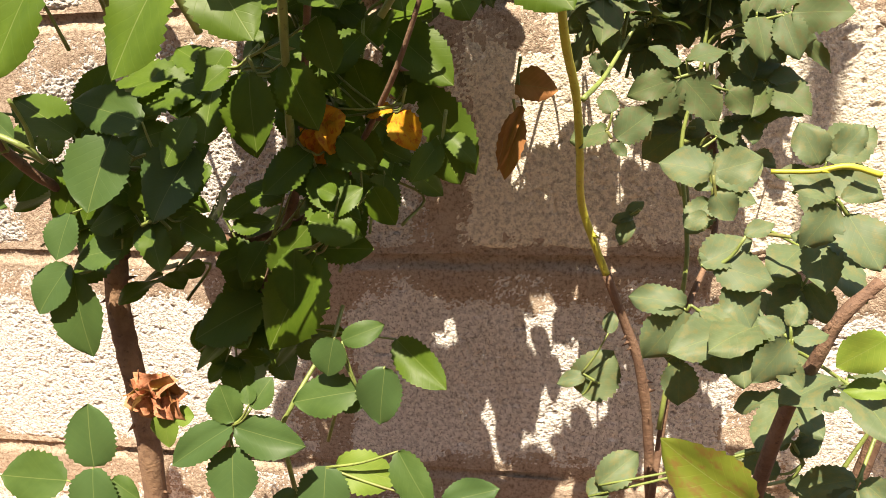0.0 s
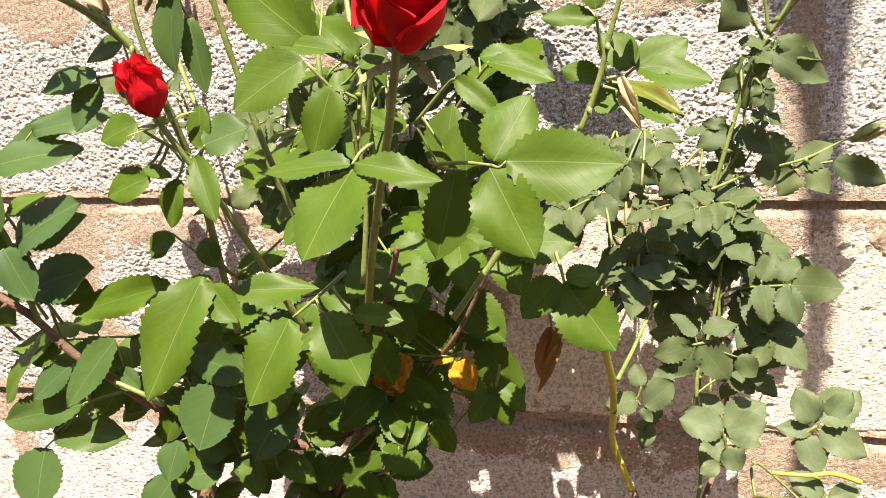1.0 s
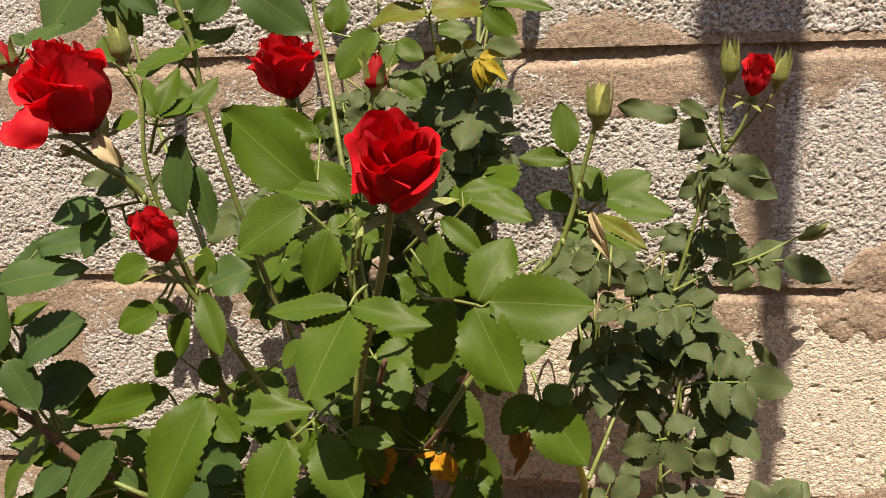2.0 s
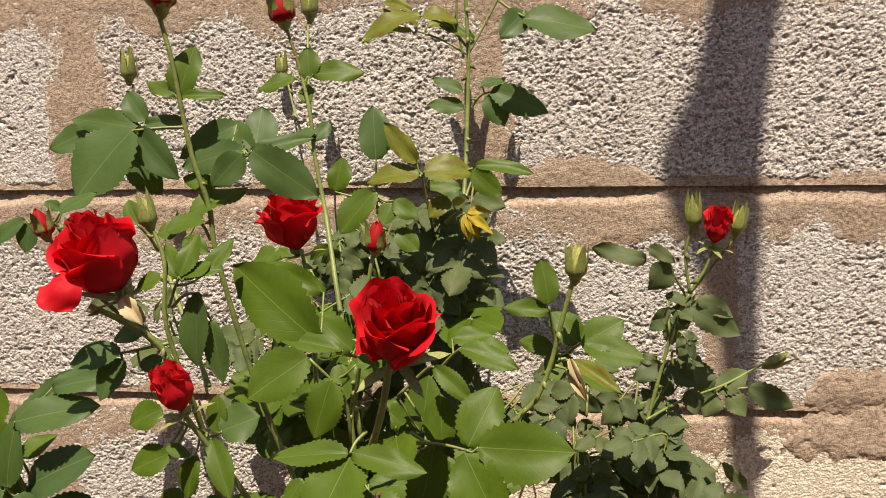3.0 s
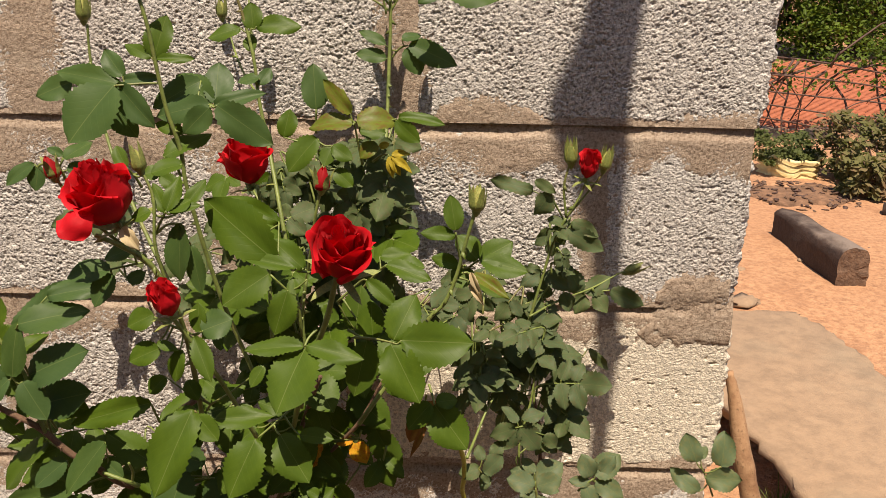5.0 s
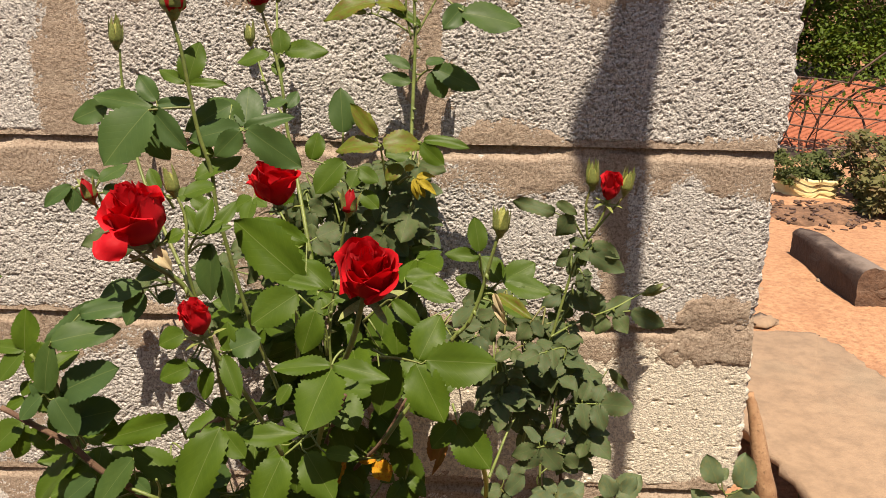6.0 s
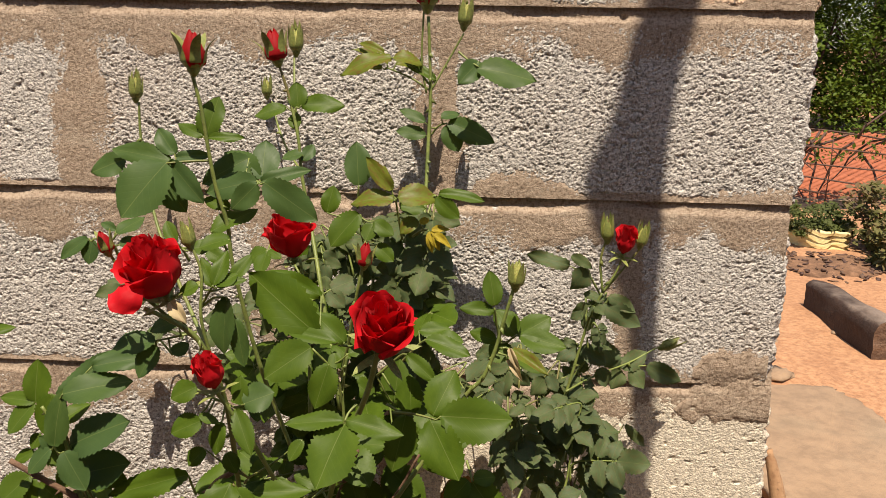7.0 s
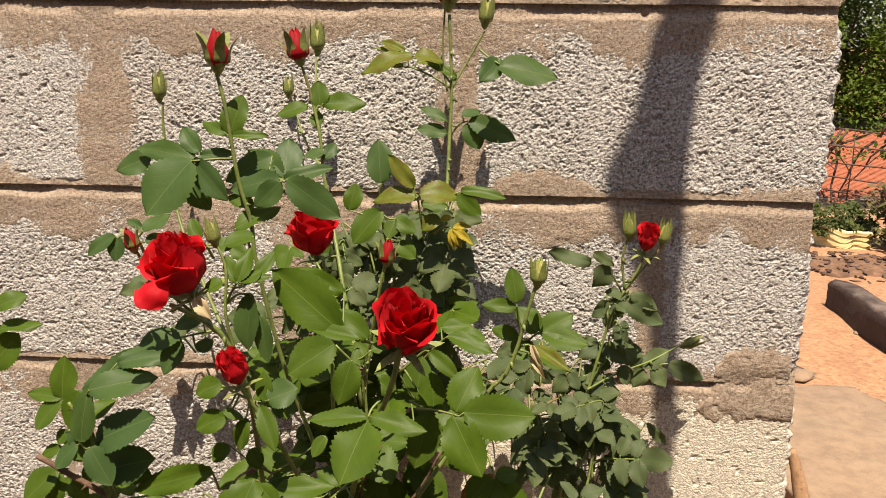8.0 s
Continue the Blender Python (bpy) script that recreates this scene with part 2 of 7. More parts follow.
def build_patches():
    """Two thick dabs of mortar by the wall's end."""
    for k, (x0, x1, z0, z1, half) in enumerate(((0.330, 0.442, 0.503, 0.580, 0.010), (0.308, 0.450, 0.450, 0.538, 0.012))):
        x, z, depth, nx, nz = mortar_mesh(x0, x1, z0, z1, (z0 + z1) / 2, half, False, 700 + 9 * k)
        bulge = 1.0 - ((z - (z0 + z1) / 2) / 0.024) ** 2
        side = np.clip((x0 + 0.032 - 0.014 * bulge + 0.03 * value_noise(x, z, 0.022, 77 + k) + 0.008 * value_noise(x, z, 0.006, 79) - x) / 0.02, 0, 1)
        me = sheet_mesh("mortar_patch", np.stack([x, depth - 0.002 + 0.012 * side, z], -1).reshape(-1, 3).tolist(), grid_faces(nx, nz), MORTAR)
        under(new("mortar_patch", me), wall, Matrix())


build_blocks()
build_mortar()
build_patches()


# ---- an unseen plain wall added behind the camera to dim the sky's fill light ----
def build_sky_block_wall():
    bm = bmesh.new()
    bmesh.ops.create_cube(bm, size=1, matrix=Matrix.Translation((0, -2.35, 1.25)) @ Matrix.Diagonal((9.0, 0.2, 2.6, 1)))
    bmesh.ops.bevel(bm, geom=bm.edges[:], offset=0.015, segments=2, affect="EDGES")
    tagged(new("wall_back", finish("wall_back", bm, MORTAR, False)), "unseen brown plastered wall added opposite the roses to block sky", "wall", kind="structure")


build_sky_block_wall()


# ---- ground ----
def build_ground():
    """One sheet, fine near the wall and coarse towards the horizon."""
    line = np.concatenate([-np.geomspace(900, 4, 22), np.linspace(-3.4, 5.4, 90), np.geomspace(6, 900, 24)])
    x, y = np.meshgrid(line, line, indexing="ij")
    near = np.exp(-(x ** 2 + y ** 2) / 200)
    z = near * (0.05 * (value_noise(x, y, 0.8, 3) - 0.5) + 0.02 * (value_noise(x, y, 0.23, 4) - 0.5)) - 0.01
    me = sheet_mesh("ground", np.stack([x, y, z], -1).reshape(-1, 3).tolist(), grid_faces(len(line), len(line)), SAND)
    tagged(new("ground", me), "orange-red sandy ground with loose grains", "ground", kind="structure")


build_ground()


# ---- plant materials ----
def leaf_material(name, dark, light, rough, veins=0.5, blotch=None, cast=(0.045, 0.085, 0.036)):
    """A leaf blade: midrib along y, side veins, mottling, light shining through; cast: the tone towards which single leaves go."""
    n = Nodes(name, rough)
    x, y = n.axis(0), n.axis(1)
    ax = n.math("ABSOLUTE", x)
    sway = n.math("MULTIPLY", n.noise(4.0, 2), 0.05)
    slant = n.math("ADD", n.math("SUBTRACT", y, n.math("MULTIPLY", ax, 0.75)), sway)
    wave = n.math("ABSOLUTE", n.math("SINE", n.math("MULTIPLY", slant, 24.0)))
    vein = n.ramp(wave, (0.0, 0.0), (0.22, 1.0))
    rib = n.ramp(ax, (0.0, 1.0), (0.011, 0.0))
    base = n.mix(n.ramp(n.noise(2.2, 5, 0.6), (0.3, 0.0), (0.7, 1.0)), dark, light)
    base = n.mix(n.math("MULTIPLY", n.rand(), 0.75), base, cast)
    base = n.mix(n.math("MULTIPLY", n.math("SUBTRACT", 1.0, vein), 0.22 * veins), base, tuple(min(1, 1.5 * c + 0.015) for c in light))
    base = n.mix(n.math("MULTIPLY", rib, 0.5), base, (0.19, 0.23, 0.075))
    if blotch:
        base = n.mix(n.ramp(n.noise(5.0, 5, 0.65), (0.50, 0.0), (0.62, 1.0)), base, blotch)
    base = n.mix(n.ramp(n.noise(14.0, 4, 0.7), (0.66, 0.0), (0.80, 0.28)), base, (0.12, 0.10, 0.045))
    n.bump(n.math("ADD", n.math("MULTIPLY", vein, 0.25), n.math("MULTIPLY", rib, -0.4)), 0.012, 0.09 * veins + 0.05)
    mat = n.done(base, n.ramp(n.noise(3.0, 3), (0.3, rough - 0.05), (0.7, rough + 0.09)))
    n.bsdf.inputs["Specular IOR Level"].default_value = 0.15
    through_it = n.nodes.new("ShaderNodeBsdfTranslucent")
    n.links.new(n.mix(0.5, base, (0.17, 0.26, 0.015)), through_it.inputs[0])
    both = n.nodes.new("ShaderNodeMixShader")
    both.inputs[0].default_value = 0.20
    out = n.nodes["Material Output"]
    n.links.new(n.bsdf.outputs[0], both.inputs[1])
    n.links.new(through_it.outputs[0], both.inputs[2])
    n.links.new(both.outputs[0], out.inputs[0])
    return mat


FRESH_M = leaf_material("leaf_fresh", (0.038, 0.076, 0.0055), (0.074, 0.124, 0.010), 0.45, 0.4, None, (0.058, 0.100, 0.014))
COOL_M = leaf_material("leaf_cool", (0.040, 0.078, 0.018), (0.066, 0.112, 0.026), 0.45, 0.4, None, (0.046, 0.088, 0.032))
DULL_M = leaf_material("leaf_dull", (0.052, 0.080, 0.026), (0.098, 0.130, 0.050), 0.55, 0.6, (0.090, 0.096, 0.042), (0.070, 0.104, 0.054))
BLUE_M = leaf_material("leaf_blue_green", (0.070, 0.100, 0.042), (0.125, 0.162, 0.080), 0.5, 0.6, (0.13, 0.14, 0.06), (0.090, 0.130, 0.068))
YOUNG_M = leaf_material("leaf_young", (0.088, 0.108, 0.014), (0.150, 0.175, 0.022), 0.42, 0.4, (0.125, 0.085, 0.02), (0.095, 0.125, 0.016))
GOLD_M = leaf_material("leaf_gold", (0.30, 0.24, 0.02), (0.42, 0.33, 0.03), 0.6, 0.5, (0.22, 0.16, 0.02), (0.34, 0.26, 0.03))
YELLOW_M = leaf_material("leaf_yellow", (0.48, 0.22, 0.012), (0.55, 0.34, 0.02), 0.6, 0.6, (0.40, 0.11, 0.012), (0.55, 0.20, 0.01))
PALE_M = leaf_material("leaf_pale", (0.11, 0.17, 0.022), (0.20, 0.24, 0.035), 0.42, 0.5, None, (0.10, 0.17, 0.03))
DRY_M = leaf_material("leaf_dry", (0.42, 0.32, 0.17), (0.55, 0.46, 0.28), 0.8, 0.8, None, (0.50, 0.42, 0.26))
WITHERED_M = leaf_material("petal_withered", (0.36, 0.15, 0.075), (0.58, 0.29, 0.16), 0.8, 0.5, (0.30, 0.11, 0.05), (0.50, 0.22, 0.12))
BROWN_M = leaf_material("leaf_brown", (0.20, 0.085, 0.03), (0.34, 0.16, 0.06), 0.75, 1.0, None, (0.26, 0.11, 0.04))


def skin_material(name, dark, light, scale, rough, deep, flush=None):
    n = Nodes(name, rough)
    base = n.mix(n.ramp(n.noise(scale, 5, 0.65), (0.32, 0.0), (0.68, 1.0)), dark, light)
    base = n.mix(n.ramp(n.noise(scale * 6, 3), (0.58, 0.0), (0.72, 0.7)), base, tuple(0.45 * c for c in dark))
    if flush:
        base = n.mix(n.ramp(n.noise(11, 3), (0.56, 0.0), (0.70, 0.55)), base, flush)
    n.bump(n.noise(scale * 4, 4, 0.7), deep, 0.7)
    return n.done(base)


GREEN = skin_material("stem_green", (0.11, 0.15, 0.035), (0.20, 0.25, 0.06), 60, 0.5, 0.0006, (0.13, 0.06, 0.03))
YGREEN = skin_material("stem_yellow_green", (0.33, 0.33, 0.03), (0.46, 0.45, 0.05), 60, 0.5, 0.0006)
OLD_BARK = skin_material("old_cane_bark", (0.15, 0.085, 0.05), (0.30, 0.19, 0.11), 55, 0.85, 0.002)
BARK = skin_material("cane_bark", (0.095, 0.050, 0.030), (0.20, 0.12, 0.070), 70, 0.8, 0.002)
BUD_GREEN = skin_material("bud_yellow_green", (0.20, 0.23, 0.045), (0.36, 0.36, 0.085), 7, 0.5, 0.001, (0.26, 0.05, 0.03))
SEPAL = skin_material("sepal_green", (0.13, 0.165, 0.035), (0.25, 0.285, 0.07), 9, 0.55, 0.0006, (0.19, 0.07, 0.03))


def petal_material(name="petal_red", dark=(0.56, 0.009, 0.016), light=(0.76, 0.022, 0.034)):
    n = Nodes(name, 0.6)
    base = n.mix(n.noise(2.5, 4), dark, light)
    base = n.mix(n.ramp(n.axis(1), (0.0, 0.6), (0.35, 0.0)), base, (0.34, 0.003, 0.006))
    n.bump(n.noise(5, 2), 0.012, 0.04)
    mat = n.done(base)
    n.bsdf.inputs["Sheen Weight"].default_value = 0.12
    n.bsdf.inputs["Sheen Tint"].default_value = (1.0, 0.2, 0.2, 1)
    n.bsdf.inputs["Specular IOR Level"].default_value = 0.14
    glow = n.nodes.new("ShaderNodeBsdfTranslucent")
    glow.inputs[0].default_value = (0.75, 0.004, 0.008, 1)
    both = n.nodes.new("ShaderNodeMixShader")
    both.inputs[0].default_value = 0.32
    n.links.new(n.bsdf.outputs[0], both.inputs[1])
    n.links.new(glow.outputs[0], both.inputs[2])
    n.links.new(both.outputs[0], n.nodes["Material Output"].inputs[0])
    return mat


PETAL = petal_material()
BUD_RED = petal_material("petal_bud", (0.19, 0.014, 0.016), (0.36, 0.024, 0.028))


# ---- leaflets: 1 long along y, facing +z ----
def leaflet_mesh(material, seed, fold, droop, wave, teeth, blunt, saw):
    """An oval, pointed, saw-edged blade with a sunken midrib, its halves arching down towards the rim."""
    rng = random.Random(seed)
    rows, cols = 2 * teeth, (-1.0, -0.72, -0.38, 0.0, 0.38, 0.72, 1.0)
    verts, faces = [], []
    bend, twist = rng.uniform(-0.07, 0.07), rng.uniform(-0.25, 0.25)
    ripple = [rng.uniform(0, 6.3) for _ in range(4)]
    for r in range(rows + 1):
        s = r / rows
        q = s ** blunt
        half = 0.5 * (4 * q * (1 - q)) ** (0.58 if q < 0.5 else 0.80) if 0 < s < 1 else 0.0
        tooth = 1 + (saw if r % 2 else -0.8 * saw) + 0.03 * rng.uniform(-1, 1)
        for c in cols:
            x = c * half * (tooth if abs(c) == 1 else 1)
            back = -0.016 if (abs(c) == 1 and r % 2) else 0.0
            z = fold * (abs(x) - 0.55 * abs(x) * abs(c)) - droop * (s * s - s * 0.35)
            z += wave * 0.04 * math.sin(8 * s + ripple[0 if c < 0 else 1]) * abs(c) ** 2 + twist * x * (s - 0.4) * 0.5
            verts.append((x + bend * math.sin(math.pi * s), s - 0.06 * abs(c) * half + back, z))
    n = len(cols)
    for r in range(rows):
        for k in range(n - 1):
            a = r * n + k
            faces.append((a, a + 1, a + n + 1, a + n))
    return sheet_mesh("leaflet", verts, faces, material)


def kinds(material, first, fold, droop, wave, teeth, blunt, saw=0.05):
    rng = random.Random(first)
    return [leaflet_mesh(material, first + k, fold * rng.uniform(0.4, 1.3), droop * rng.uniform(0.3, 1.5), wave * rng.uniform(0.5, 1.4), teeth, blunt, saw) for k in range(6)]


FRESH = kinds(FRESH_M, 100, 0.20, 0.10, 1.0, 13, 1.0, 0.062)
COOL = kinds(COOL_M, 150, 0.22, 0.12, 1.0, 12, 1.0)
DULL = kinds(DULL_M, 200, 0.32, 0.20, 2.4, 9, 0.95, 0.085)
BLUE = kinds(BLUE_M, 250, 0.30, 0.15, 2.0, 10, 0.97, 0.06)
YOUNG = kinds(YOUNG_M, 300, 0.45, 0.25, 1.2, 10, 0.93)
GOLD = kinds(GOLD_M, 450, 0.5, 0.3, 1.6, 8, 0.9)
YELLOW = kinds(YELLOW_M, 400, 0.4, 0.3, 2.0, 8, 0.85)
PALE = kinds(PALE_M, 500, 0.25, 0.10, 1.0, 11, 1.0)
DRY = kinds(DRY_M, 600, 0.8, 0.4, 1.5, 7, 0.8)
WITHERED = kinds(WITHERED_M, 750, 0.6, 0.5, 2.5, 6, 0.8)
BROWN = kinds(BROWN_M, 700, 0.7, 0.4, 2.0, 7, 0.82)


def spline(points, each=6):
    """A smooth line through a few places."""
    p = [Vector(q) for q in points]
    if len(p) == 1:
        return p
    p = [2 * p[0] - p[1]] + p + [2 * p[-1] - p[-2]]
    line = []
    for a, b, c, d in zip(p, p[1:], p[2:], p[3:]):
        for k in range(each):
            u = k / each
            line.append(0.5 * (2 * b + (c - a) * u + (2 * a - 5 * b + 4 * c - d) * u * u + (3 * b - a - 3 * c + d) * u ** 3))
    return line + [p[-2]]


def tube(verts, faces, line, r0, r1, sides=7, knots=0.0, seed=0):
    """Adds a tapering tube with slightly swollen knots along a line."""
    rng = random.Random(seed)
    first = len(verts)
    side = Vector((0.31, 0.27, 0.91))
    for k, at in enumerate(line):
        way = (line[min(k + 1, len(line) - 1)] - line[max(k - 1, 0)]).normalized()
        u = way.cross(side).normalized()
        v = way.cross(u)
        r = (r0 + (r1 - r0) * k / max(1, len(line) - 1)) * (1 + knots * rng.uniform(-1, 1) + (0.35 * knots * 3 if rng.random() < 0.08 else 0))
        for s in range(sides):
            a = 2 * math.pi * s / sides
            verts.append(at + r * (math.cos(a) * u + math.sin(a) * v))
    for k in range(len(line) - 1):
        for s in range(sides):
            a, b = first + k * sides + s, first + k * sides + (s + 1) % sides
            faces.append((a, b, b + sides, a + sides))
    for ring in (first, first + (len(line) - 1) * sides):
        faces.append(tuple(range(ring, ring + sides)) if ring != first else tuple(range(ring + sides - 1, ring - 1, -1)))


def thorn(verts, faces, at, way, r, size):
    """A hooked thorn that stands out from a cane."""
    first = len(verts)
    u = way.cross(Vector((0.2, 0.1, 0.97))).normalized()
    v = way.cross(u)
    for s in range(5):
        a = 2 * math.pi * s / 5
        verts.append(at + way * r * 0.7 + 0.28 * size * (math.cos(a) * u + 1.5 * math.sin(a) * v))
    verts.append(at + way * (r + size) + Vector((0, 0, -0.35 * size)))
    for s in range(5):
        faces.append((first + s, first + (s + 1) % 5, first + 5))


def bush(name, base, label):
    """The empty at a bush's foot that all its parts hang from."""
    ob = new(name)
    ob.matrix_basis = Matrix.Translation(base)
    return tagged(ob, label, "rose bush", group="rose bushes along the wall")


M = bush("rose_bush", (0.02, -0.21, 0.0), "tall leafy red rose bush in bloom with buds")
L = bush("rose_bush", (-0.14, -0.22, 0.0), "rose bush with a thick brown cane and broad green leaves")
R = bush("rose_bush", (0.17, -0.20, 0.0), "rose bush with small dull blue-green leaves, beside the block wall")
counter = [0]


def stem(plant, material, r0, r1, *points):
    counter[0] += 1
    rng = random.Random(counter[0])
    verts, faces = [], []
    line = spline(points)
    if material is GREEN:
        r0, r1 = 0.85 * r0, 0.85 * r1
    tube(verts, faces, line, r0, r1, 8, 0.06, counter[0])
    for k in range(2, len(line) - 2):
        if rng.random() < (0.30 if r0 > 0.0022 else 0.12):
            way = Vector((rng.uniform(-1, 1), rng.uniform(-1, 0.6), rng.uniform(-0.3, 0.3))).normalized()
            thorn(verts, faces, line[k], way, r0, rng.uniform(0.003, 0.006))
    me = sheet_mesh("stem", verts, faces, material)
    under(new("cane" if material in (BARK, OLD_BARK) else "stem", me), plant)


def leaflet_at(base, tip, width, normal, variants, rng, parent):
    base, tip, normal = Vector(base), Vector(tip), Vector(normal)
    y = tip - base
    size = y.length
    y.normalize()
    normal = (normal + (0.42 if variants is DULL else 0.12) * Vector((rng.uniform(-1, 1), rng.uniform(-1, 1), rng.uniform(-1, 1)))).normalized()
    x = y.cross(normal).normalized()
    z = x.cross(y)
    wide = 1.08 * size * width * rng.uniform(0.94, 1.06)
    m = Matrix((x * wide, y * size, z * size)).transposed().to_4x4()
    m.translation = base
    ob = new("leaflet", rng.choice(variants))
    ob.matrix_basis = m
    ob.parent = parent
    return ob


def leaf(plant, variants, stalk, *leaflets):
    """A compound leaf: its stalk as one mesh, each leaflet under it on a short stalk of its own."""
    counter[0] += 1
    rng = random.Random(1000 + counter[0])
    verts, faces = [], []
    line = spline(stalk, 5)
    tube(verts, faces, line, 0.0012, 0.0008, 5)
    for base, tip, width, normal in leaflets:
        root = min(line, key=lambda p: (p - Vector(base)).length)
        if (root - Vector(base)).length > 0.003:
            mid = 0.5 * (root + Vector(base)) + Vector((0, 0, -0.002))
            tube(verts, faces, spline([root, mid, Vector(base)], 3), 0.0009, 0.0006, 5)
    rachis = under(new("leaf", sheet_mesh("leaf_stalk", verts, faces, GREEN)), plant)
    for base, tip, width, normal in leaflets:
        leaflet_at(base, tip, width, normal, variants, rng, rachis)
    return rachis


def basis(at, way, spin=0.0):
    """A pose at a place with z along a way."""
    z = Vector(way).normalized()
    x = Vector((0.13, 1, 0.07)).cross(z).normalized()
    m = Matrix((x, z.cross(x), z)).transposed().to_4x4()
    m.translation = at
    return m @ Matrix.Rotation(spin, 4, "Z")


def lathe(profile, sides, material, name, wobble=0.0, seed=0):
    rng = random.Random(seed)
    verts, faces = [], []
    for r, z in profile:
        for s in range(sides):
            a = 2 * math.pi * s / sides
            q = r * (1 + wobble * rng.uniform(-1, 1))
            verts.append((q * math.cos(a), q * math.sin(a), z))
    for k in range(len(profile) - 1):
        for s in range(sides):
            a, b = k * sides + s, k * sides + (s + 1) % sides
            faces.append((a, b, b + sides, a + sides))
    return sheet_mesh(name, verts, faces, material)


def swell(v):
    """The outline of a bud: its radius at the height v."""
    return 0.50 * max(0.0, 1 - v) ** 0.75 * (v + 0.12) ** 0.42 * min(1.0, 0.70 + 2.6 * v)


def sepal_mesh(seed, spread):
    """A sepal that hugs the bud's outline, then runs out into a thin tail bending away from it."""
    rng = random.Random(seed)
    verts, faces = [], []
    bend, curl = spread * rng.uniform(0.5, 1.3), rng.uniform(-0.25, 0.25)
    for r in range(15):
        s = r / 14
        half = (0.56 - 0.10 * (spread > 0.5)) * max(0.0, 1 - s / 0.9) ** 0.6 + 0.14 * (1 - s) ** 0.5
        out = swell(min(1, s * 0.86)) + 0.014 + bend * max(0, s - 0.25) ** 2 * 0.9
        for c in (-1, -0.5, 0, 0.5, 1):
            a = c * half + curl * max(0, s - 0.6)
            verts.append((out * math.cos(a), out * math.sin(a), s * (1.10 - 0.2 * bend * s)))
    for r in range(14):
        for k in range(4):
            a = r * 5 + k
            faces.append((a, a + 1, a + 6, a + 5))
    return sheet_mesh("sepal", verts, faces, SEPAL)


SEPALS = [[sepal_mesh(800 + 10 * j + k, spread) for k in range(3)] for j, spread in enumerate((0.22, 0.40, 0.8))]
HIP = lathe([(0.03, -0.22), (0.08, -0.17), (0.125, -0.10), (0.15, -0.03), (0.16, 0.03), (0.1, 0.08)], 10, SEPAL, "hip")


def closed_petal(seed, wide, material):
    rng = random.Random(seed)
    verts, faces = [], []
    flare = rng.uniform(0.04, 0.14)
    for j in range(9):
        v = j / 8
        for i in range(7):
            u = i / 3 - 1
            a = u * wide * (1 - 0.35 * v)
            r = swell(v) * (1 - 0.05 * u) + flare * max(0, v - 0.6) ** 2 * 4
            verts.append((r * math.cos(a), r * math.sin(a), v * (1 - 0.12 * u * u)))
    for j in range(8):
        for i in range(6):
            a = j * 7 + i
            faces.append((a, a + 1, a + 8, a + 7))
    return sheet_mesh("petal", verts, faces, material)


CLOSED = [closed_petal(850 + k, 1.5, BUD_RED) for k in range(4)]
GREEN_CLOSED = [closed_petal(850 + k, 1.5, BUD_GREEN) for k in range(4)]


def petal_mesh(seed, span, height, r0, r1, roll, cup, point=0.0):
    """A petal as a piece of a cup about z: span in radians, its lip rolling outwards, rooted at the axis; point: how far its middle is drawn to a tip."""
    rng = random.Random(seed)
    verts, faces = [], []
    nu, nv = 14, 12
    tilt, notch, ph = rng.uniform(-0.10, 0.10), rng.uniform(0.0, 0.05), rng.uniform(0, 6.3)
    spiral = rng.uniform(0.02, 0.06)
    for j in range(nv + 1):
        v = j / nv
        for i in range(nu + 1):
            u = 2 * i / nu - 1
            wide = span * (0.35 + 0.65 * math.sin(min(1, v * 1.25) * math.pi / 2)) * (1 - 0.20 * max(0, v - 0.7) / 0.3)
            a = u * wide / 2
            top = height * (1 - 0.16 * abs(u) ** 2.4 - notch * math.exp(-(u * 4) ** 2) + point * math.exp(-(u * 3.2) ** 2) + tilt * u + 0.022 * math.sin(5 * u + ph) + 0.012 * math.sin(11 * u + 2 * ph))
            r = r0 * math.sin(min(1, v * cup) * math.pi / 2) + (r1 - r0) * v ** 1.5 + spiral * u * v
            lip = max(0, (v - 0.66) / 0.34)
            fold = 1 + 0.5 * math.sin(3.4 * u + ph) + 0.8 * abs(u) ** 3
            r += roll * lip ** 2 * fold
            z = v * top - abs(roll) * 0.6 * lip ** 3 * fold
            r += (0.014 * math.sin(4 * u + ph) + 0.008 * math.sin(9 * u - ph)) * v
            verts.append((r * math.cos(a), r * math.sin(a), z))
    w = nu + 1
    for j in range(nv):
        for i in range(nu):
            a = j * w + i
            faces.append((a, a + 1, a + w + 1, a + w))
    return sheet_mesh("petal", verts, faces, PETAL)


def heart_mesh(seed, turns, wide, height):
    """The rolled heart of a rose: one petal wound round and round, its rim rising towards the middle."""
    rng = random.Random(seed)
    verts, faces = [], []
    nu, nv, ph = 72, 7, rng.uniform(0, 6.3)
    for i in range(nu + 1):
        q = i / nu
        a = 2 * math.pi * turns * q
        r = 0.012 + wide * q
        top = height * (1.0 - 0.10 * q * q + 0.014 * math.sin(2.3 * a + ph))
        for j in range(nv + 1):
            v = j / nv
            rr = r * (0.55 + 0.75 * math.sin(math.pi * min(1.0, 0.15 + 0.62 * v))) * (1.0 - 0.25 * v) + 0.010 * max(0.0, v - 0.8) / 0.2
            verts.append((rr * math.cos(a), rr * math.sin(a), top * (0.25 + 0.75 * v)))
    for i in range(nu):
        for j in range(nv):
            k = i * (nv + 1) + j
            faces.append((k, k + nv + 1, k + nv + 2, k + 1))
    return sheet_mesh("petal", verts, faces, PETAL)


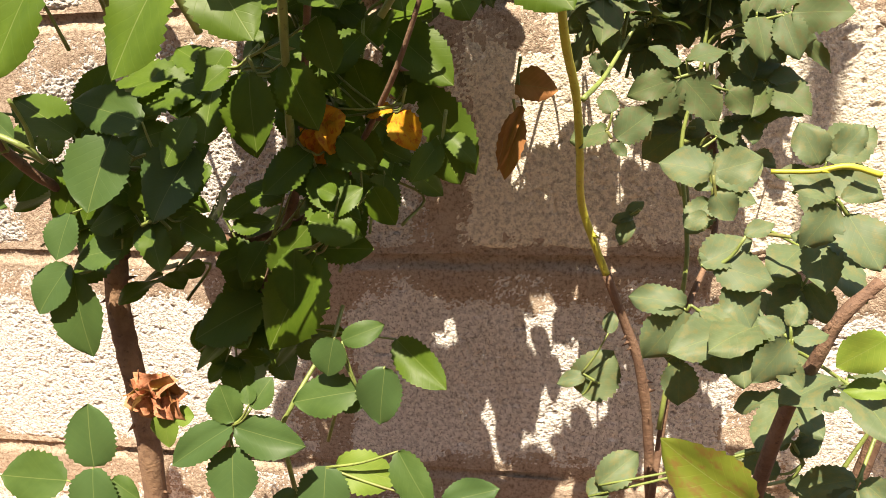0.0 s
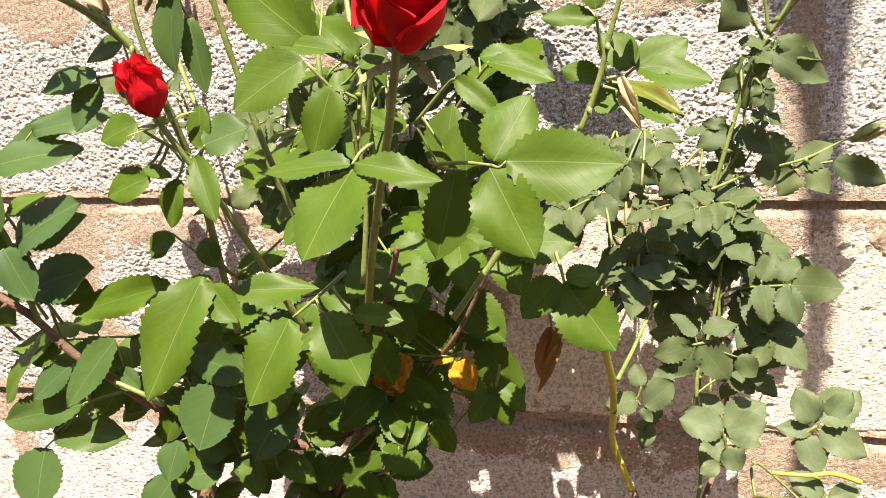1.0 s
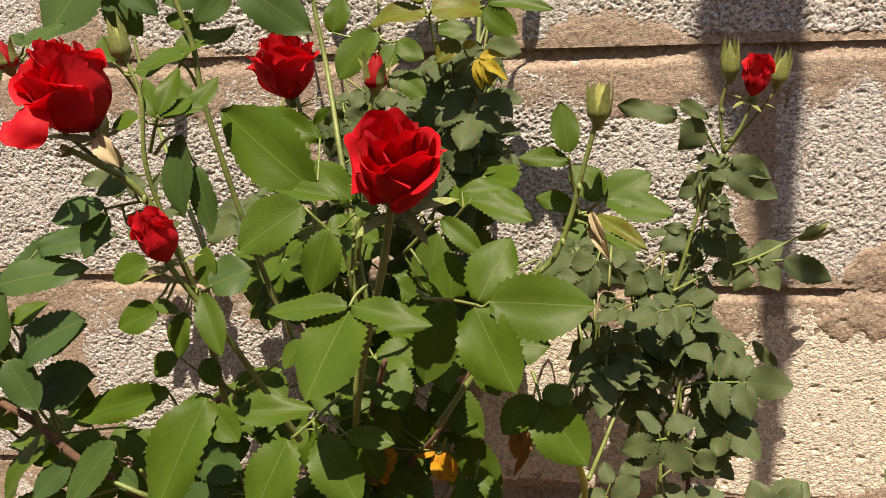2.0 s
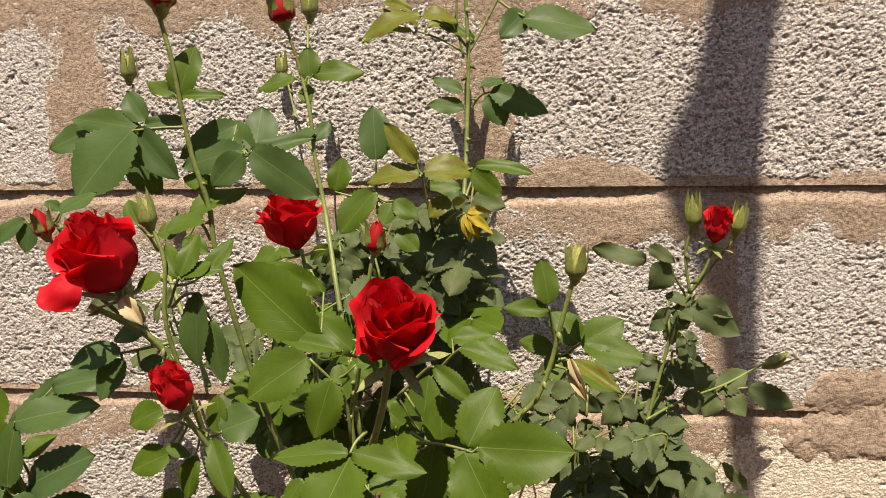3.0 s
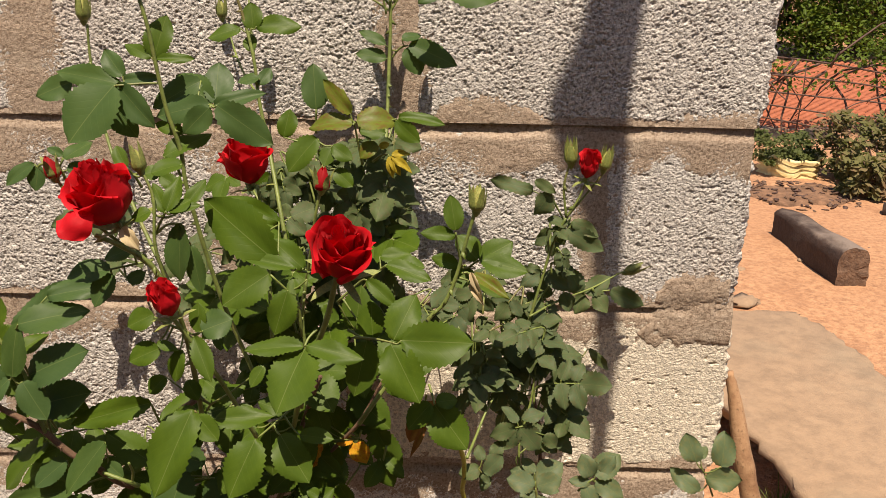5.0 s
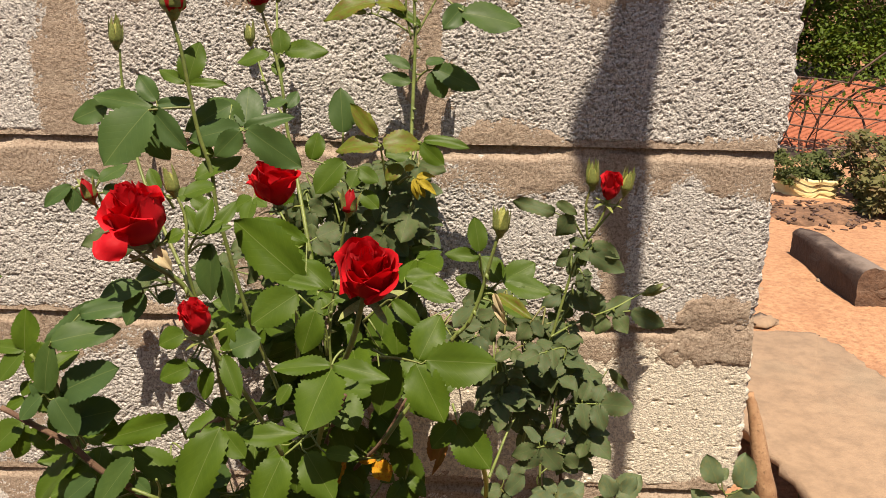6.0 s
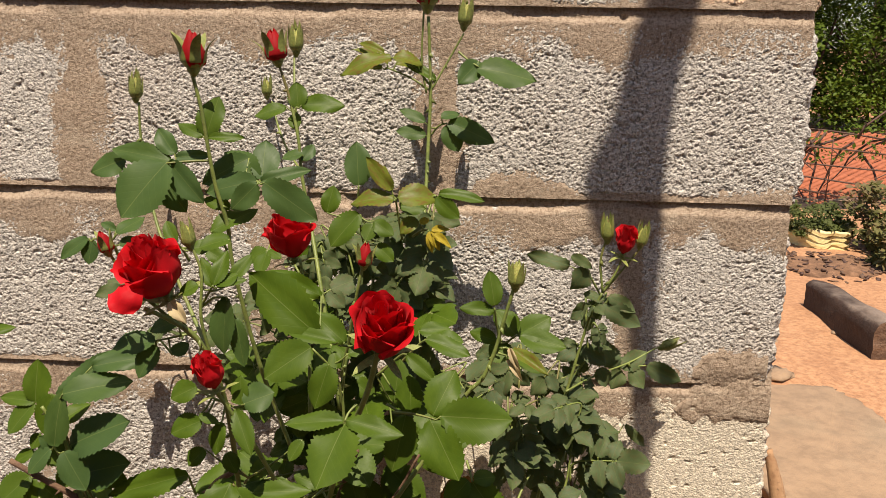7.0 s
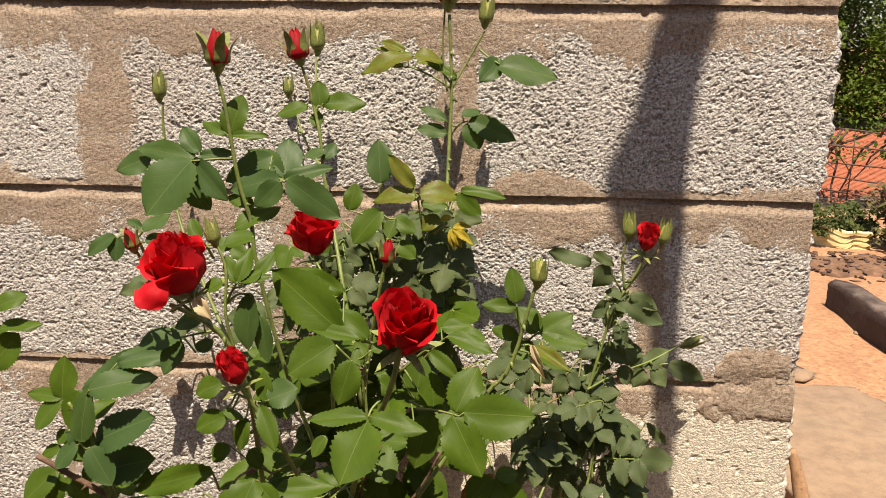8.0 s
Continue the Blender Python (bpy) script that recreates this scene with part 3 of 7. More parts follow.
HEART = [heart_mesh(880 + k, 2.8, 0.13, 1.06) for k in range(2)]
CORE = [petal_mesh(900 + k, 3.4, 1.05 - 0.02 * k, 0.20 + 0.02 * k, 0.125 + 0.016 * k, 0.050, 1.7) for k in range(4)]
INNER = [petal_mesh(920 + k, 2.8, 1.02 - 0.025 * k, 0.28 + 0.015 * k, 0.185 + 0.018 * k, 0.062, 1.7) for k in range(4)]
MIDDLE = [petal_mesh(940 + k, 2.5, 0.96 - 0.03 * k, 0.36 + 0.012 * k, 0.258 + 0.014 * k, 0.07, 1.65, 0.03) for k in range(4)]
OUTER = [petal_mesh(960 + k, 2.2, 0.88 - 0.05 * k, 0.44, 0.33 + 0.014 * k, 0.06 + 0.018 * k, 1.6, 0.07) for k in range(4)]


def place(name, data, m, parent):
    ob = new(name, data)
    ob.matrix_basis = m
    ob.parent = parent
    return ob


def bud(plant, base, tip, bare, spread):
    """A bud on its hip, with its sepals; bare: how much red shows, from 0 to 1."""
    counter[0] += 1
    rng = random.Random(2000 + counter[0])
    base, tip = Vector(base), Vector(tip)
    size = (tip - base).length
    m = basis(base, tip - base, rng.uniform(0, 6))
    fat = 0.92 + 0.34 * bare
    body = new("bud", HIP)
    body.matrix_basis = m @ Matrix.Diagonal((size * fat, size * fat, size, 1))
    under(body, plant)
    inv = body.matrix_basis.inverted()
    for k in range(4):
        q = size * fat * (0.78 + 0.05 * k) * (0.96 + 0.30 * bare)
        tall = size * (0.80 + 0.18 * bare - 0.03 * k)
        place("petal", (CLOSED if bare > 0.35 else GREEN_CLOSED)[k], inv @ m @ Matrix.Rotation(1.7 * k, 4, "Z") @ Matrix.Diagonal((q, q, tall, 1)), body)
    for k in range(5):
        s = SEPALS[0 if bare < 0.18 else 1 if bare < 0.4 else 2]
        tall = size * (1.04 - 0.22 * bare) * rng.uniform(0.82, 1.14)
        q = size * fat * (0.98 + 0.1 * bare)
        thin = 1.0 if bare < 0.3 else 0.88
        turn = Matrix.Rotation(2 * math.pi * k / 5 + rng.uniform(-0.15, 0.15), 4, "Z")
        place("sepal", rng.choice(s), inv @ m @ turn @ Matrix.Diagonal((q, q * thin, tall, 1)), body)


def rose(plant, base, way, size, full, spin=0.0, close=0.0, stretch=1.0):
    """An open rose: nested petals round a tight heart, on a hip with bent sepals. size: its height; close: how far the petals lean inwards; stretch: how much taller than usual."""
    counter[0] += 1
    rng = random.Random(3000 + counter[0])
    m = basis(base, way, spin)
    body = new("rose_flower", HIP)
    body.matrix_basis = m @ Matrix.Diagonal((size * 0.55, size * 0.55, size * 0.5, 1))
    under(body, plant)
    inv = body.matrix_basis.inverted()

    def ring(meshes, count, scale, tall, start, lean):
        for k in range(count):
            turn = start + 2 * math.pi * k / count + rng.uniform(-0.2, 0.2)
            lift = Matrix.Rotation(lean + close + rng.uniform(-0.06, 0.06), 4, "Y")
            q = size * scale * rng.uniform(0.95, 1.05)
            place("petal", rng.choice(meshes), inv @ m @ Matrix.Rotation(turn, 4, "Z") @ lift @ Matrix.Diagonal((q, q, size * tall * stretch * rng.uniform(0.96, 1.04), 1)), body)

    ring(HEART, 1, 1.0, 1.0, 0.0, 0.0)
    ring(CORE, 4, 1.0, 1.0, 0.3, 0.0)
    ring(INNER, 5, 1.0, 1.0, 0.9, 0.0)
    ring(MIDDLE, 5, 1.0, 1.0, 0.2, 0.02)
    if full:
        ring(OUTER, 5, 1.0, 1.0, 0.5, 0.04)
    for k in range(5):
        q = size * rng.uniform(0.5, 0.62)
        place("sepal", rng.choice(SEPALS[2]), inv @ m @ Matrix.Rotation(2 * math.pi * k / 5, 4, "Z") @ Matrix.Rotation(1.0 + rng.uniform(-0.2, 0.4), 4, "Y") @ Matrix.Diagonal((q, q, q, 1)), body)


# ---- plants: shoots, leaves and buds ----
stem(M, GREEN, .0022, .0016, (-0.046, -0.240, 0.544), (-0.070, -0.250, 0.632), (-0.085, -0.260, 0.718), (-0.088, -0.260, 0.752), (-0.095, -0.262, 0.782), (-0.099, -0.263, 0.811), (-0.103, -0.263, 0.843), (-0.109, -0.263, 0.871))
stem(M, GREEN, .0022, .0014, (-0.126, -0.200, 0.609), (-0.184, -0.130, 0.673), (-0.215, -0.090, 0.714), (-0.228, -0.075, 0.758), (-0.233, -0.070, 0.800), (-0.232, -0.070, 0.831))
stem(M, GREEN, .0024, .0015, (-0.012, -0.200, 0.569), (-0.032, -0.170, 0.667), (-0.050, -0.130, 0.727), (-0.059, -0.120, 0.769), (-0.063, -0.115, 0.806), (-0.072, -0.108, 0.842), (-0.081, -0.107, 0.872))
stem(M, GREEN, .0015, .0012, (-0.063, -0.113, 0.805), (-0.073, -0.080, 0.840), (-0.078, -0.055, 0.879))
stem(M, GREEN, .0014, .0011, (-0.061, -0.115, 0.773), (-0.085, -0.070, 0.789), (-0.103, -0.030, 0.807), (-0.113, -0.012, 0.830))
stem(M, GREEN, .0026, .0018, (0.056, -0.180, 0.651), (0.056, -0.130, 0.709), (0.057, -0.100, 0.746), (0.058, -0.082, 0.798), (0.059, -0.075, 0.849), (0.056, -0.073, 0.918))
stem(M, GREEN, .0013, .0011, (0.059, -0.075, 0.848), (0.076, -0.070, 0.878), (0.090, -0.070, 0.903))
stem(M, GREEN, .0013, .0011, (0.055, -0.075, 0.846), (0.050, -0.073, 0.878), (0.052, -0.073, 0.932))
stem(M, GREEN, .0024, .0017, (0.046, -0.270, 0.522), (0.083, -0.255, 0.576), (0.103, -0.250, 0.611), (0.116, -0.250, 0.626), (0.125, -0.250, 0.649), (0.131, -0.250, 0.674), (0.139, -0.250, 0.7055))
stem(M, GREEN, .0030, .0024, (-0.037, -0.200, 0.402), (-0.010, -0.250, 0.524), (0.012, -0.290, 0.593), (0.030, -0.320, 0.642), (0.040, -0.333, 0.682))
stem(M, GREEN, .0018, .0012, (0.004, -0.300, 0.554), (0.009, -0.300, 0.598), (0.008, -0.300, 0.632), (0.012, -0.300, 0.664))
stem(M, GREEN, .0026, .0019, (-0.078, -0.290, 0.518), (-0.078, -0.310, 0.609), (-0.082, -0.325, 0.657), (-0.092, -0.333, 0.686), (-0.107, -0.340, 0.701), (-0.123, -0.345, 0.711))
stem(M, GREEN, .0016, .0012, (-0.083, -0.325, 0.662), (-0.089, -0.328, 0.698), (-0.088, -0.325, 0.731), (-0.095, -0.322, 0.751))
stem(M, GREEN, .0016, .0012, (-0.095, -0.330, 0.685), (-0.119, -0.325, 0.702), (-0.139, -0.330, 0.725), (-0.150, -0.335, 0.749))
stem(M, GREEN, .0022, .0017, (-0.036, -0.290, 0.520), (-0.048, -0.310, 0.567), (-0.058, -0.325, 0.603), (-0.069, -0.335, 0.630), (-0.077, -0.342, 0.650))
stem(M, GREEN, .0018, .0014, (0.001, -0.262, 0.629), (0.011, -0.275, 0.674), (0.018, -0.285, 0.710), (0.022, -0.285, 0.729))
stem(M, GREEN, .0020, .0016, (-0.026, -0.260, 0.587), (-0.028, -0.250, 0.653), (-0.032, -0.240, 0.689), (-0.036, -0.240, 0.721))
stem(M, YGREEN, .0020, .0024, (0.130, -0.295, 0.540), (0.132, -0.280, 0.509), (0.136, -0.260, 0.481), (0.137, -0.240, 0.449), (0.137, -0.210, 0.413), (0.145, -0.200, 0.383), (0.151, -0.195, 0.365))
stem(M, BARK, .0029, .0036, (0.151, -0.195, 0.365), (0.162, -0.190, 0.332), (0.171, -0.190, 0.305), (0.178, -0.190, 0.257), (0.182, -0.190, 0.174), (0.185, -0.180, 0.067))
stem(M, GREEN, .0017, .0012, (0.139, -0.250, 0.478), (0.148, -0.220, 0.483), (0.156, -0.200, 0.493), (0.164, -0.190, 0.505))
stem(M, BARK, .0045, .0018, (-0.156, -0.200, 0.040), (-0.128, -0.200, 0.177), (-0.106, -0.200, 0.246), (-0.085, -0.200, 0.300), (-0.056, -0.205, 0.367), (-0.030, -0.210, 0.424), (-0.016, -0.220, 0.476), (-0.001, -0.240, 0.522), (0.013, -0.260, 0.561))
stem(M, BARK, .0034, .0012, (-0.077, -0.200, 0.317), (-0.052, -0.200, 0.358), (-0.024, -0.190, 0.393), (0.010, -0.200, 0.448), (0.039, -0.220, 0.492), (0.063, -0.230, 0.543))
stem(L, BARK, .0034, .0020, (-0.160, -0.220, 0.394), (-0.132, -0.210, 0.402), (-0.112, -0.200, 0.395), (-0.079, -0.190, 0.381), (-0.035, -0.180, 0.397))
bud(M, (-0.107, -0.263, 0.873), (-0.107, -0.263, 0.904), .55, 1.0)
bud(M, (-0.235, -0.070, 0.835), (-0.233, -0.070, 0.861), .12, .5)
bud(M, (-0.082, -0.107, 0.875), (-0.088, -0.107, 0.906), .75, .9)
bud(M, (-0.076, -0.055, 0.883), (-0.076, -0.055, 0.911), .1, .6)
bud(M, (-0.118, -0.012, 0.836), (-0.118, -0.012, 0.858), .08, .4)
bud(M, (0.055, -0.073, 0.928), (0.055, -0.073, 0.966), .5, .8)
bud(M, (0.090, -0.070, 0.910), (0.093, -0.070, 0.936), .2, .4)
bud(M, (0.140, -0.250, 0.7065), (0.1415, -0.250, 0.731), .32, 1.0)
bud(M, (-0.096, -0.322, 0.751), (-0.100, -0.322, 0.770), .2, .6)
bud(M, (-0.150, -0.335, 0.748), (-0.155, -0.335, 0.765), .6, .9)
bud(M, (0.023, -0.285, 0.730), (0.025, -0.285, 0.750), .62, .9)
leaf(M, FRESH, [(-0.099, -0.262, 0.819), (-0.100, -0.262, 0.821)],
     ((-0.101, -0.262, 0.821), (-0.092, -0.254, 0.852), 0.6, (0.000, -0.968, 0.250)),
     ((-0.103, -0.262, 0.822), (-0.125, -0.255, 0.831), 0.399496, (0.000, -0.783, 0.622)),
     ((-0.099, -0.262, 0.821), (-0.071, -0.261, 0.822), 0.3, (0.000, -0.783, 0.622)))
leaf(M, FRESH, [(-0.067, -0.110, 0.826), (-0.065, -0.110, 0.833)],
     ((-0.075, -0.110, 0.833), (-0.104, -0.116, 0.825), 0.5, (0.000, -0.783, 0.622)),
     ((-0.060, -0.110, 0.835), (-0.019, -0.110, 0.836), 0.45, (0.000, -0.783, 0.622)),
     ((-0.063, -0.110, 0.832), (-0.066, -0.104, 0.856), 0.691043, (0.000, -0.968, 0.250)),
     ((-0.067, -0.110, 0.813), (-0.068, -0.098, 0.828), 0.600782, (0.000, -0.783, 0.622)))
leaf(M, YOUNG, [(0.057, -0.055, 0.848), (0.037, -0.055, 0.860), (0.014, -0.055, 0.869)],
     ((0.010, -0.055, 0.869), (-0.031, -0.063, 0.864), 0.42, (0.000, -0.498, 0.867)),
     ((0.015, -0.055, 0.872), (-0.018, -0.062, 0.889), 0.331656, (0.000, -0.498, 0.867)),
     ((0.023, -0.055, 0.872), (0.050, -0.055, 0.872), 0.494339, (0.000, -0.498, 0.867)))
leaf(M, DRY, [(-0.109, -0.336, 0.717), (-0.106, -0.340, 0.715)],
     ((-0.106, -0.340, 0.715), (-0.094, -0.346, 0.701), 0.5, (0.000, -0.783, 0.622)))
leaf(M, DRY, [(0.128, -0.250, 0.649), (0.135, -0.250, 0.647)],
     ((0.136, -0.250, 0.644), (0.149, -0.255, 0.626), 0.24, (0.000, -0.968, 0.250)))
leaf(M, DRY, [(-0.095, -0.330, 0.685), (-0.103, -0.330, 0.698)],
     ((-0.100, -0.330, 0.698), (-0.114, -0.326, 0.714), 0.391871, (0.000, -0.968, 0.250)))
leaf(M, FRESH, [(-0.009, -0.220, 0.419), (-0.015, -0.220, 0.447)],
     ((-0.015, -0.220, 0.447), (-0.041, -0.236, 0.427), 0.6, (0.000, -0.783, 0.622)),
     ((-0.012, -0.220, 0.438), (0.011, -0.238, 0.415), 0.6, (0.000, -0.783, 0.622)),
     ((-0.007, -0.220, 0.447), (0.025, -0.224, 0.442), 0.596004, (0.000, -0.783, 0.622)),
     ((-0.023, -0.220, 0.455), (-0.034, -0.203, 0.477), 0.6, (0.000, -0.783, 0.622)))
leaf(M, FRESH, [(0.065, -0.220, 0.469), (0.060, -0.220, 0.442)],
     ((0.059, -0.220, 0.455), (0.072, -0.227, 0.429), 0.6, (0.000, -0.968, 0.250)),
     ((0.060, -0.220, 0.451), (0.046, -0.234, 0.433), 0.6, (0.000, -0.783, 0.622)),
     ((0.064, -0.220, 0.456), (0.082, -0.231, 0.442), 0.5, (0.000, -0.783, 0.622)))
leaf(M, YELLOW, [(0.041, -0.212, 0.480), (0.039, -0.212, 0.472)],
     ((0.034, -0.212, 0.467), (0.046, -0.217, 0.446), 0.7, (0.000, -0.968, 0.250)),
     ((0.033, -0.212, 0.469), (0.017, -0.214, 0.467), 0.499812, (0.000, -0.783, 0.622)),
     ((-0.008, -0.212, 0.465), (-0.012, -0.219, 0.437), 0.5, (0.000, -0.968, 0.250)),
     ((0.001, -0.212, 0.470), (-0.020, -0.220, 0.437), 0.5, (0.000, -0.968, 0.250)),
     ((-0.008, -0.212, 0.465), (0.000, -0.226, 0.447), 0.5, (0.000, -0.783, 0.622)))
leaf(M, BROWN, [(0.088, -0.100, 0.454), (0.090, -0.100, 0.439)],
     ((0.091, -0.100, 0.441), (0.081, -0.111, 0.400), 0.4, (0.000, -0.968, 0.250)),
     ((0.089, -0.100, 0.444), (0.079, -0.108, 0.411), 0.3, (0.000, -0.968, 0.250)))
leaf(M, FRESH, [(-0.087, -0.260, 0.413), (-0.101, -0.260, 0.430)],
     ((-0.101, -0.260, 0.430), (-0.133, -0.251, 0.441), 0.558621, (0.000, -0.783, 0.622)),
     ((-0.106, -0.260, 0.426), (-0.133, -0.268, 0.416), 0.6, (0.000, -0.783, 0.622)),
     ((-0.098, -0.260, 0.426), (-0.080, -0.250, 0.439), 0.55, (0.000, -0.783, 0.622)),
     ((-0.099, -0.260, 0.417), (-0.087, -0.278, 0.395), 0.6, (0.000, -0.783, 0.622)),
     ((-0.114, -0.260, 0.456), (-0.137, -0.251, 0.467), 0.553494, (0.000, -0.783, 0.622)),
     ((-0.064, -0.260, 0.476), (-0.075, -0.278, 0.453), 0.6, (0.000, -0.783, 0.622)))
leaf(M, FRESH, [(0.003, -0.240, 0.396), (-0.003, -0.240, 0.402)],
     ((-0.013, -0.240, 0.412), (0.019, -0.246, 0.405), 0.569302, (0.000, -0.783, 0.622)),
     ((0.006, -0.240, 0.426), (-0.008, -0.236, 0.431), 0.635619, (0.000, -0.783, 0.622)),
     ((-0.001, -0.240, 0.416), (0.017, -0.230, 0.429), 0.6, (0.000, -0.783, 0.622)),
     ((-0.040, -0.240, 0.381), (-0.016, -0.233, 0.407), 0.6, (0.000, -0.968, 0.250)),
     ((-0.024, -0.240, 0.395), (-0.025, -0.250, 0.357), 0.6, (0.000, -0.968, 0.250)),
     ((-0.011, -0.240, 0.392), (-0.043, -0.254, 0.337), 0.55, (0.000, -0.968, 0.250)))
leaf(M, FRESH, [(-0.036, -0.240, 0.503), (-0.031, -0.240, 0.488)],
     ((-0.037, -0.240, 0.495), (-0.035, -0.251, 0.454), 0.6, (0.000, -0.968, 0.250)),
     ((-0.017, -0.240, 0.500), (0.001, -0.249, 0.465), 0.598056, (0.000, -0.968, 0.250)),
     ((-0.049, -0.240, 0.498), (-0.063, -0.248, 0.488), 0.7, (0.000, -0.783, 0.622)),
     ((-0.021, -0.240, 0.514), (-0.048, -0.235, 0.521), 0.643939, (0.000, -0.783, 0.622)),
     ((0.004, -0.240, 0.522), (0.013, -0.247, 0.494), 0.68754, (0.000, -0.968, 0.250)),
     ((-0.031, -0.240, 0.470), (-0.049, -0.233, 0.479), 0.437291, (0.000, -0.783, 0.622)))
leaf(M, FRESH, [(-0.061, -0.220, 0.343), (-0.076, -0.220, 0.342)],
     ((-0.055, -0.220, 0.354), (-0.100, -0.236, 0.334), 0.6, (0.000, -0.783, 0.622)),
     ((-0.078, -0.220, 0.327), (-0.050, -0.211, 0.339), 0.8, (0.000, -0.783, 0.622)),
     ((-0.089, -0.220, 0.310), (-0.072, -0.224, 0.305), 0.553135, (0.000, -0.783, 0.622)),
     ((-0.107, -0.220, 0.317), (-0.106, -0.215, 0.335), 0.6, (0.000, -0.968, 0.250)),
     ((0.003, -0.220, 0.456), (0.023, -0.225, 0.438), 0.592755, (0.000, -0.968, 0.250)),
     ((0.020, -0.220, 0.426), (0.033, -0.226, 0.405), 0.7, (0.000, -0.968, 0.250)),
     ((0.026, -0.220, 0.330), (0.059, -0.238, 0.307), 0.495428, (0.000, -0.783, 0.622)))
leaf(M, BROWN, [(0.100, -0.160, 0.489), (0.098, -0.160, 0.479)],
     ((0.096, -0.160, 0.473), (0.122, -0.161, 0.469), 0.699943, (0.000, -0.968, 0.250)),
     ((0.100, -0.160, 0.460), (0.084, -0.170, 0.422), 0.16, (0.000, -0.968, 0.250)))
leaf(M, DRY, [(0.130, -0.250, 0.653), (0.135, -0.250, 0.654)],
     ((0.137, -0.250, 0.654), (0.147, -0.255, 0.633), 0.24, (0.000, -0.968, 0.250)))
leaf(M, YOUNG, [(0.131, -0.240, 0.650), (0.138, -0.240, 0.649)],
     ((0.140, -0.240, 0.649), (0.169, -0.260, 0.637), 0.283454, (0.000, -0.498, 0.867)))
leaf(M, FRESH, [(-0.046, -0.220, 0.395), (-0.054, -0.220, 0.388)],
     ((-0.050, -0.220, 0.392), (-0.061, -0.236, 0.372), 0.7, (0.000, -0.783, 0.622)),
     ((-0.042, -0.220, 0.395), (-0.022, -0.233, 0.379), 0.635172, (0.000, -0.783, 0.622)),
     ((-0.058, -0.220, 0.388), (-0.082, -0.227, 0.379), 0.7, (0.000, -0.783, 0.622)),
     ((-0.028, -0.220, 0.427), (-0.001, -0.214, 0.435), 0.7, (0.000, -0.783, 0.622)),
     ((-0.021, -0.220, 0.420), (0.014, -0.229, 0.409), 0.664459, (0.000, -0.783, 0.622)),
     ((-0.035, -0.220, 0.420), (-0.061, -0.216, 0.426), 0.646951, (0.000, -0.783, 0.622)),
     ((-0.018, -0.220, 0.388), (0.017, -0.220, 0.389), 0.6, (0.000, -0.783, 0.622)))
leaf(M, FRESH, [(0.010, -0.200, 0.448), (0.025, -0.200, 0.465)],
     ((0.018, -0.200, 0.465), (0.005, -0.192, 0.496), 0.775902, (0.000, -0.968, 0.250)),
     ((0.032, -0.200, 0.471), (0.052, -0.191, 0.507), 0.7, (0.000, -0.968, 0.250)),
     ((0.039, -0.200, 0.480), (0.030, -0.193, 0.508), 0.690926, (0.000, -0.968, 0.250)),
     ((-0.001, -0.200, 0.481), (-0.024, -0.192, 0.510), 0.766897, (0.000, -0.968, 0.250)),
     ((-0.012, -0.200, 0.498), (-0.044, -0.197, 0.502), 0.772651, (0.000, -0.783, 0.622)))
stem(L, OLD_BARK, .0085, .0075, (-0.173, -0.220, 0.075), (-0.163, -0.220, 0.165), (-0.158, -0.220, 0.223), (-0.156, -0.220, 0.273), (-0.160, -0.217, 0.310), (-0.163, -0.213, 0.345), (-0.158, -0.213, 0.377), (-0.150, -0.215, 0.408))
stem(L, BARK, .0033, .0024, (-0.148, -0.215, 0.379), (-0.162, -0.230, 0.420), (-0.174, -0.250, 0.444), (-0.182, -0.270, 0.472), (-0.198, -0.280, 0.493), (-0.218, -0.285, 0.520), (-0.241, -0.290, 0.539), (-0.269, -0.290, 0.556))
stem(L, GREEN, .0022, .0016, (-0.214, -0.285, 0.516), (-0.220, -0.285, 0.545), (-0.223, -0.285, 0.570), (-0.231, -0.285, 0.587), (-0.240, -0.285, 0.603))
stem(L, BARK, .0040, .0032, (-0.074, -0.200, 0.388), (-0.098, -0.200, 0.386), (-0.118, -0.210, 0.397), (-0.138, -0.215, 0.415), (-0.142, -0.220, 0.427))
stem(L, BARK, .0034, .0026, (-0.153, -0.215, 0.393), (-0.142, -0.215, 0.426), (-0.141, -0.220, 0.462), (-0.124, -0.230, 0.502), (-0.098, -0.250, 0.530))
stem(L, GREEN, .0024, .0018, (-0.148, -0.270, 0.455), (-0.154, -0.280, 0.467), (-0.173, -0.280, 0.475))
stem(L, GREEN, .0016, .0013, (-0.153, -0.270, 0.460), (-0.147, -0.280, 0.476), (-0.145, -0.290, 0.492))
stem(L, GREEN, .0018, .0014, (-0.024, -0.280, 0.248), (-0.023, -0.290, 0.304), (-0.016, -0.290, 0.322), (-0.006, -0.270, 0.340), (-0.004, -0.250, 0.342), (-0.002, -0.230, 0.356))
leaf(L, FRESH, [(-0.311, -0.270, 0.650), (-0.302, -0.270, 0.666)],
     ((-0.302, -0.270, 0.678), (-0.278, -0.263, 0.687), 0.6, (0.000, -0.783, 0.622)),
     ((-0.305, -0.270, 0.658), (-0.268, -0.262, 0.663), 0.35, (0.000, -0.498, 0.867)),
     ((-0.312, -0.270, 0.625), (-0.290, -0.263, 0.653), 0.8, (0.000, -0.968, 0.250)))
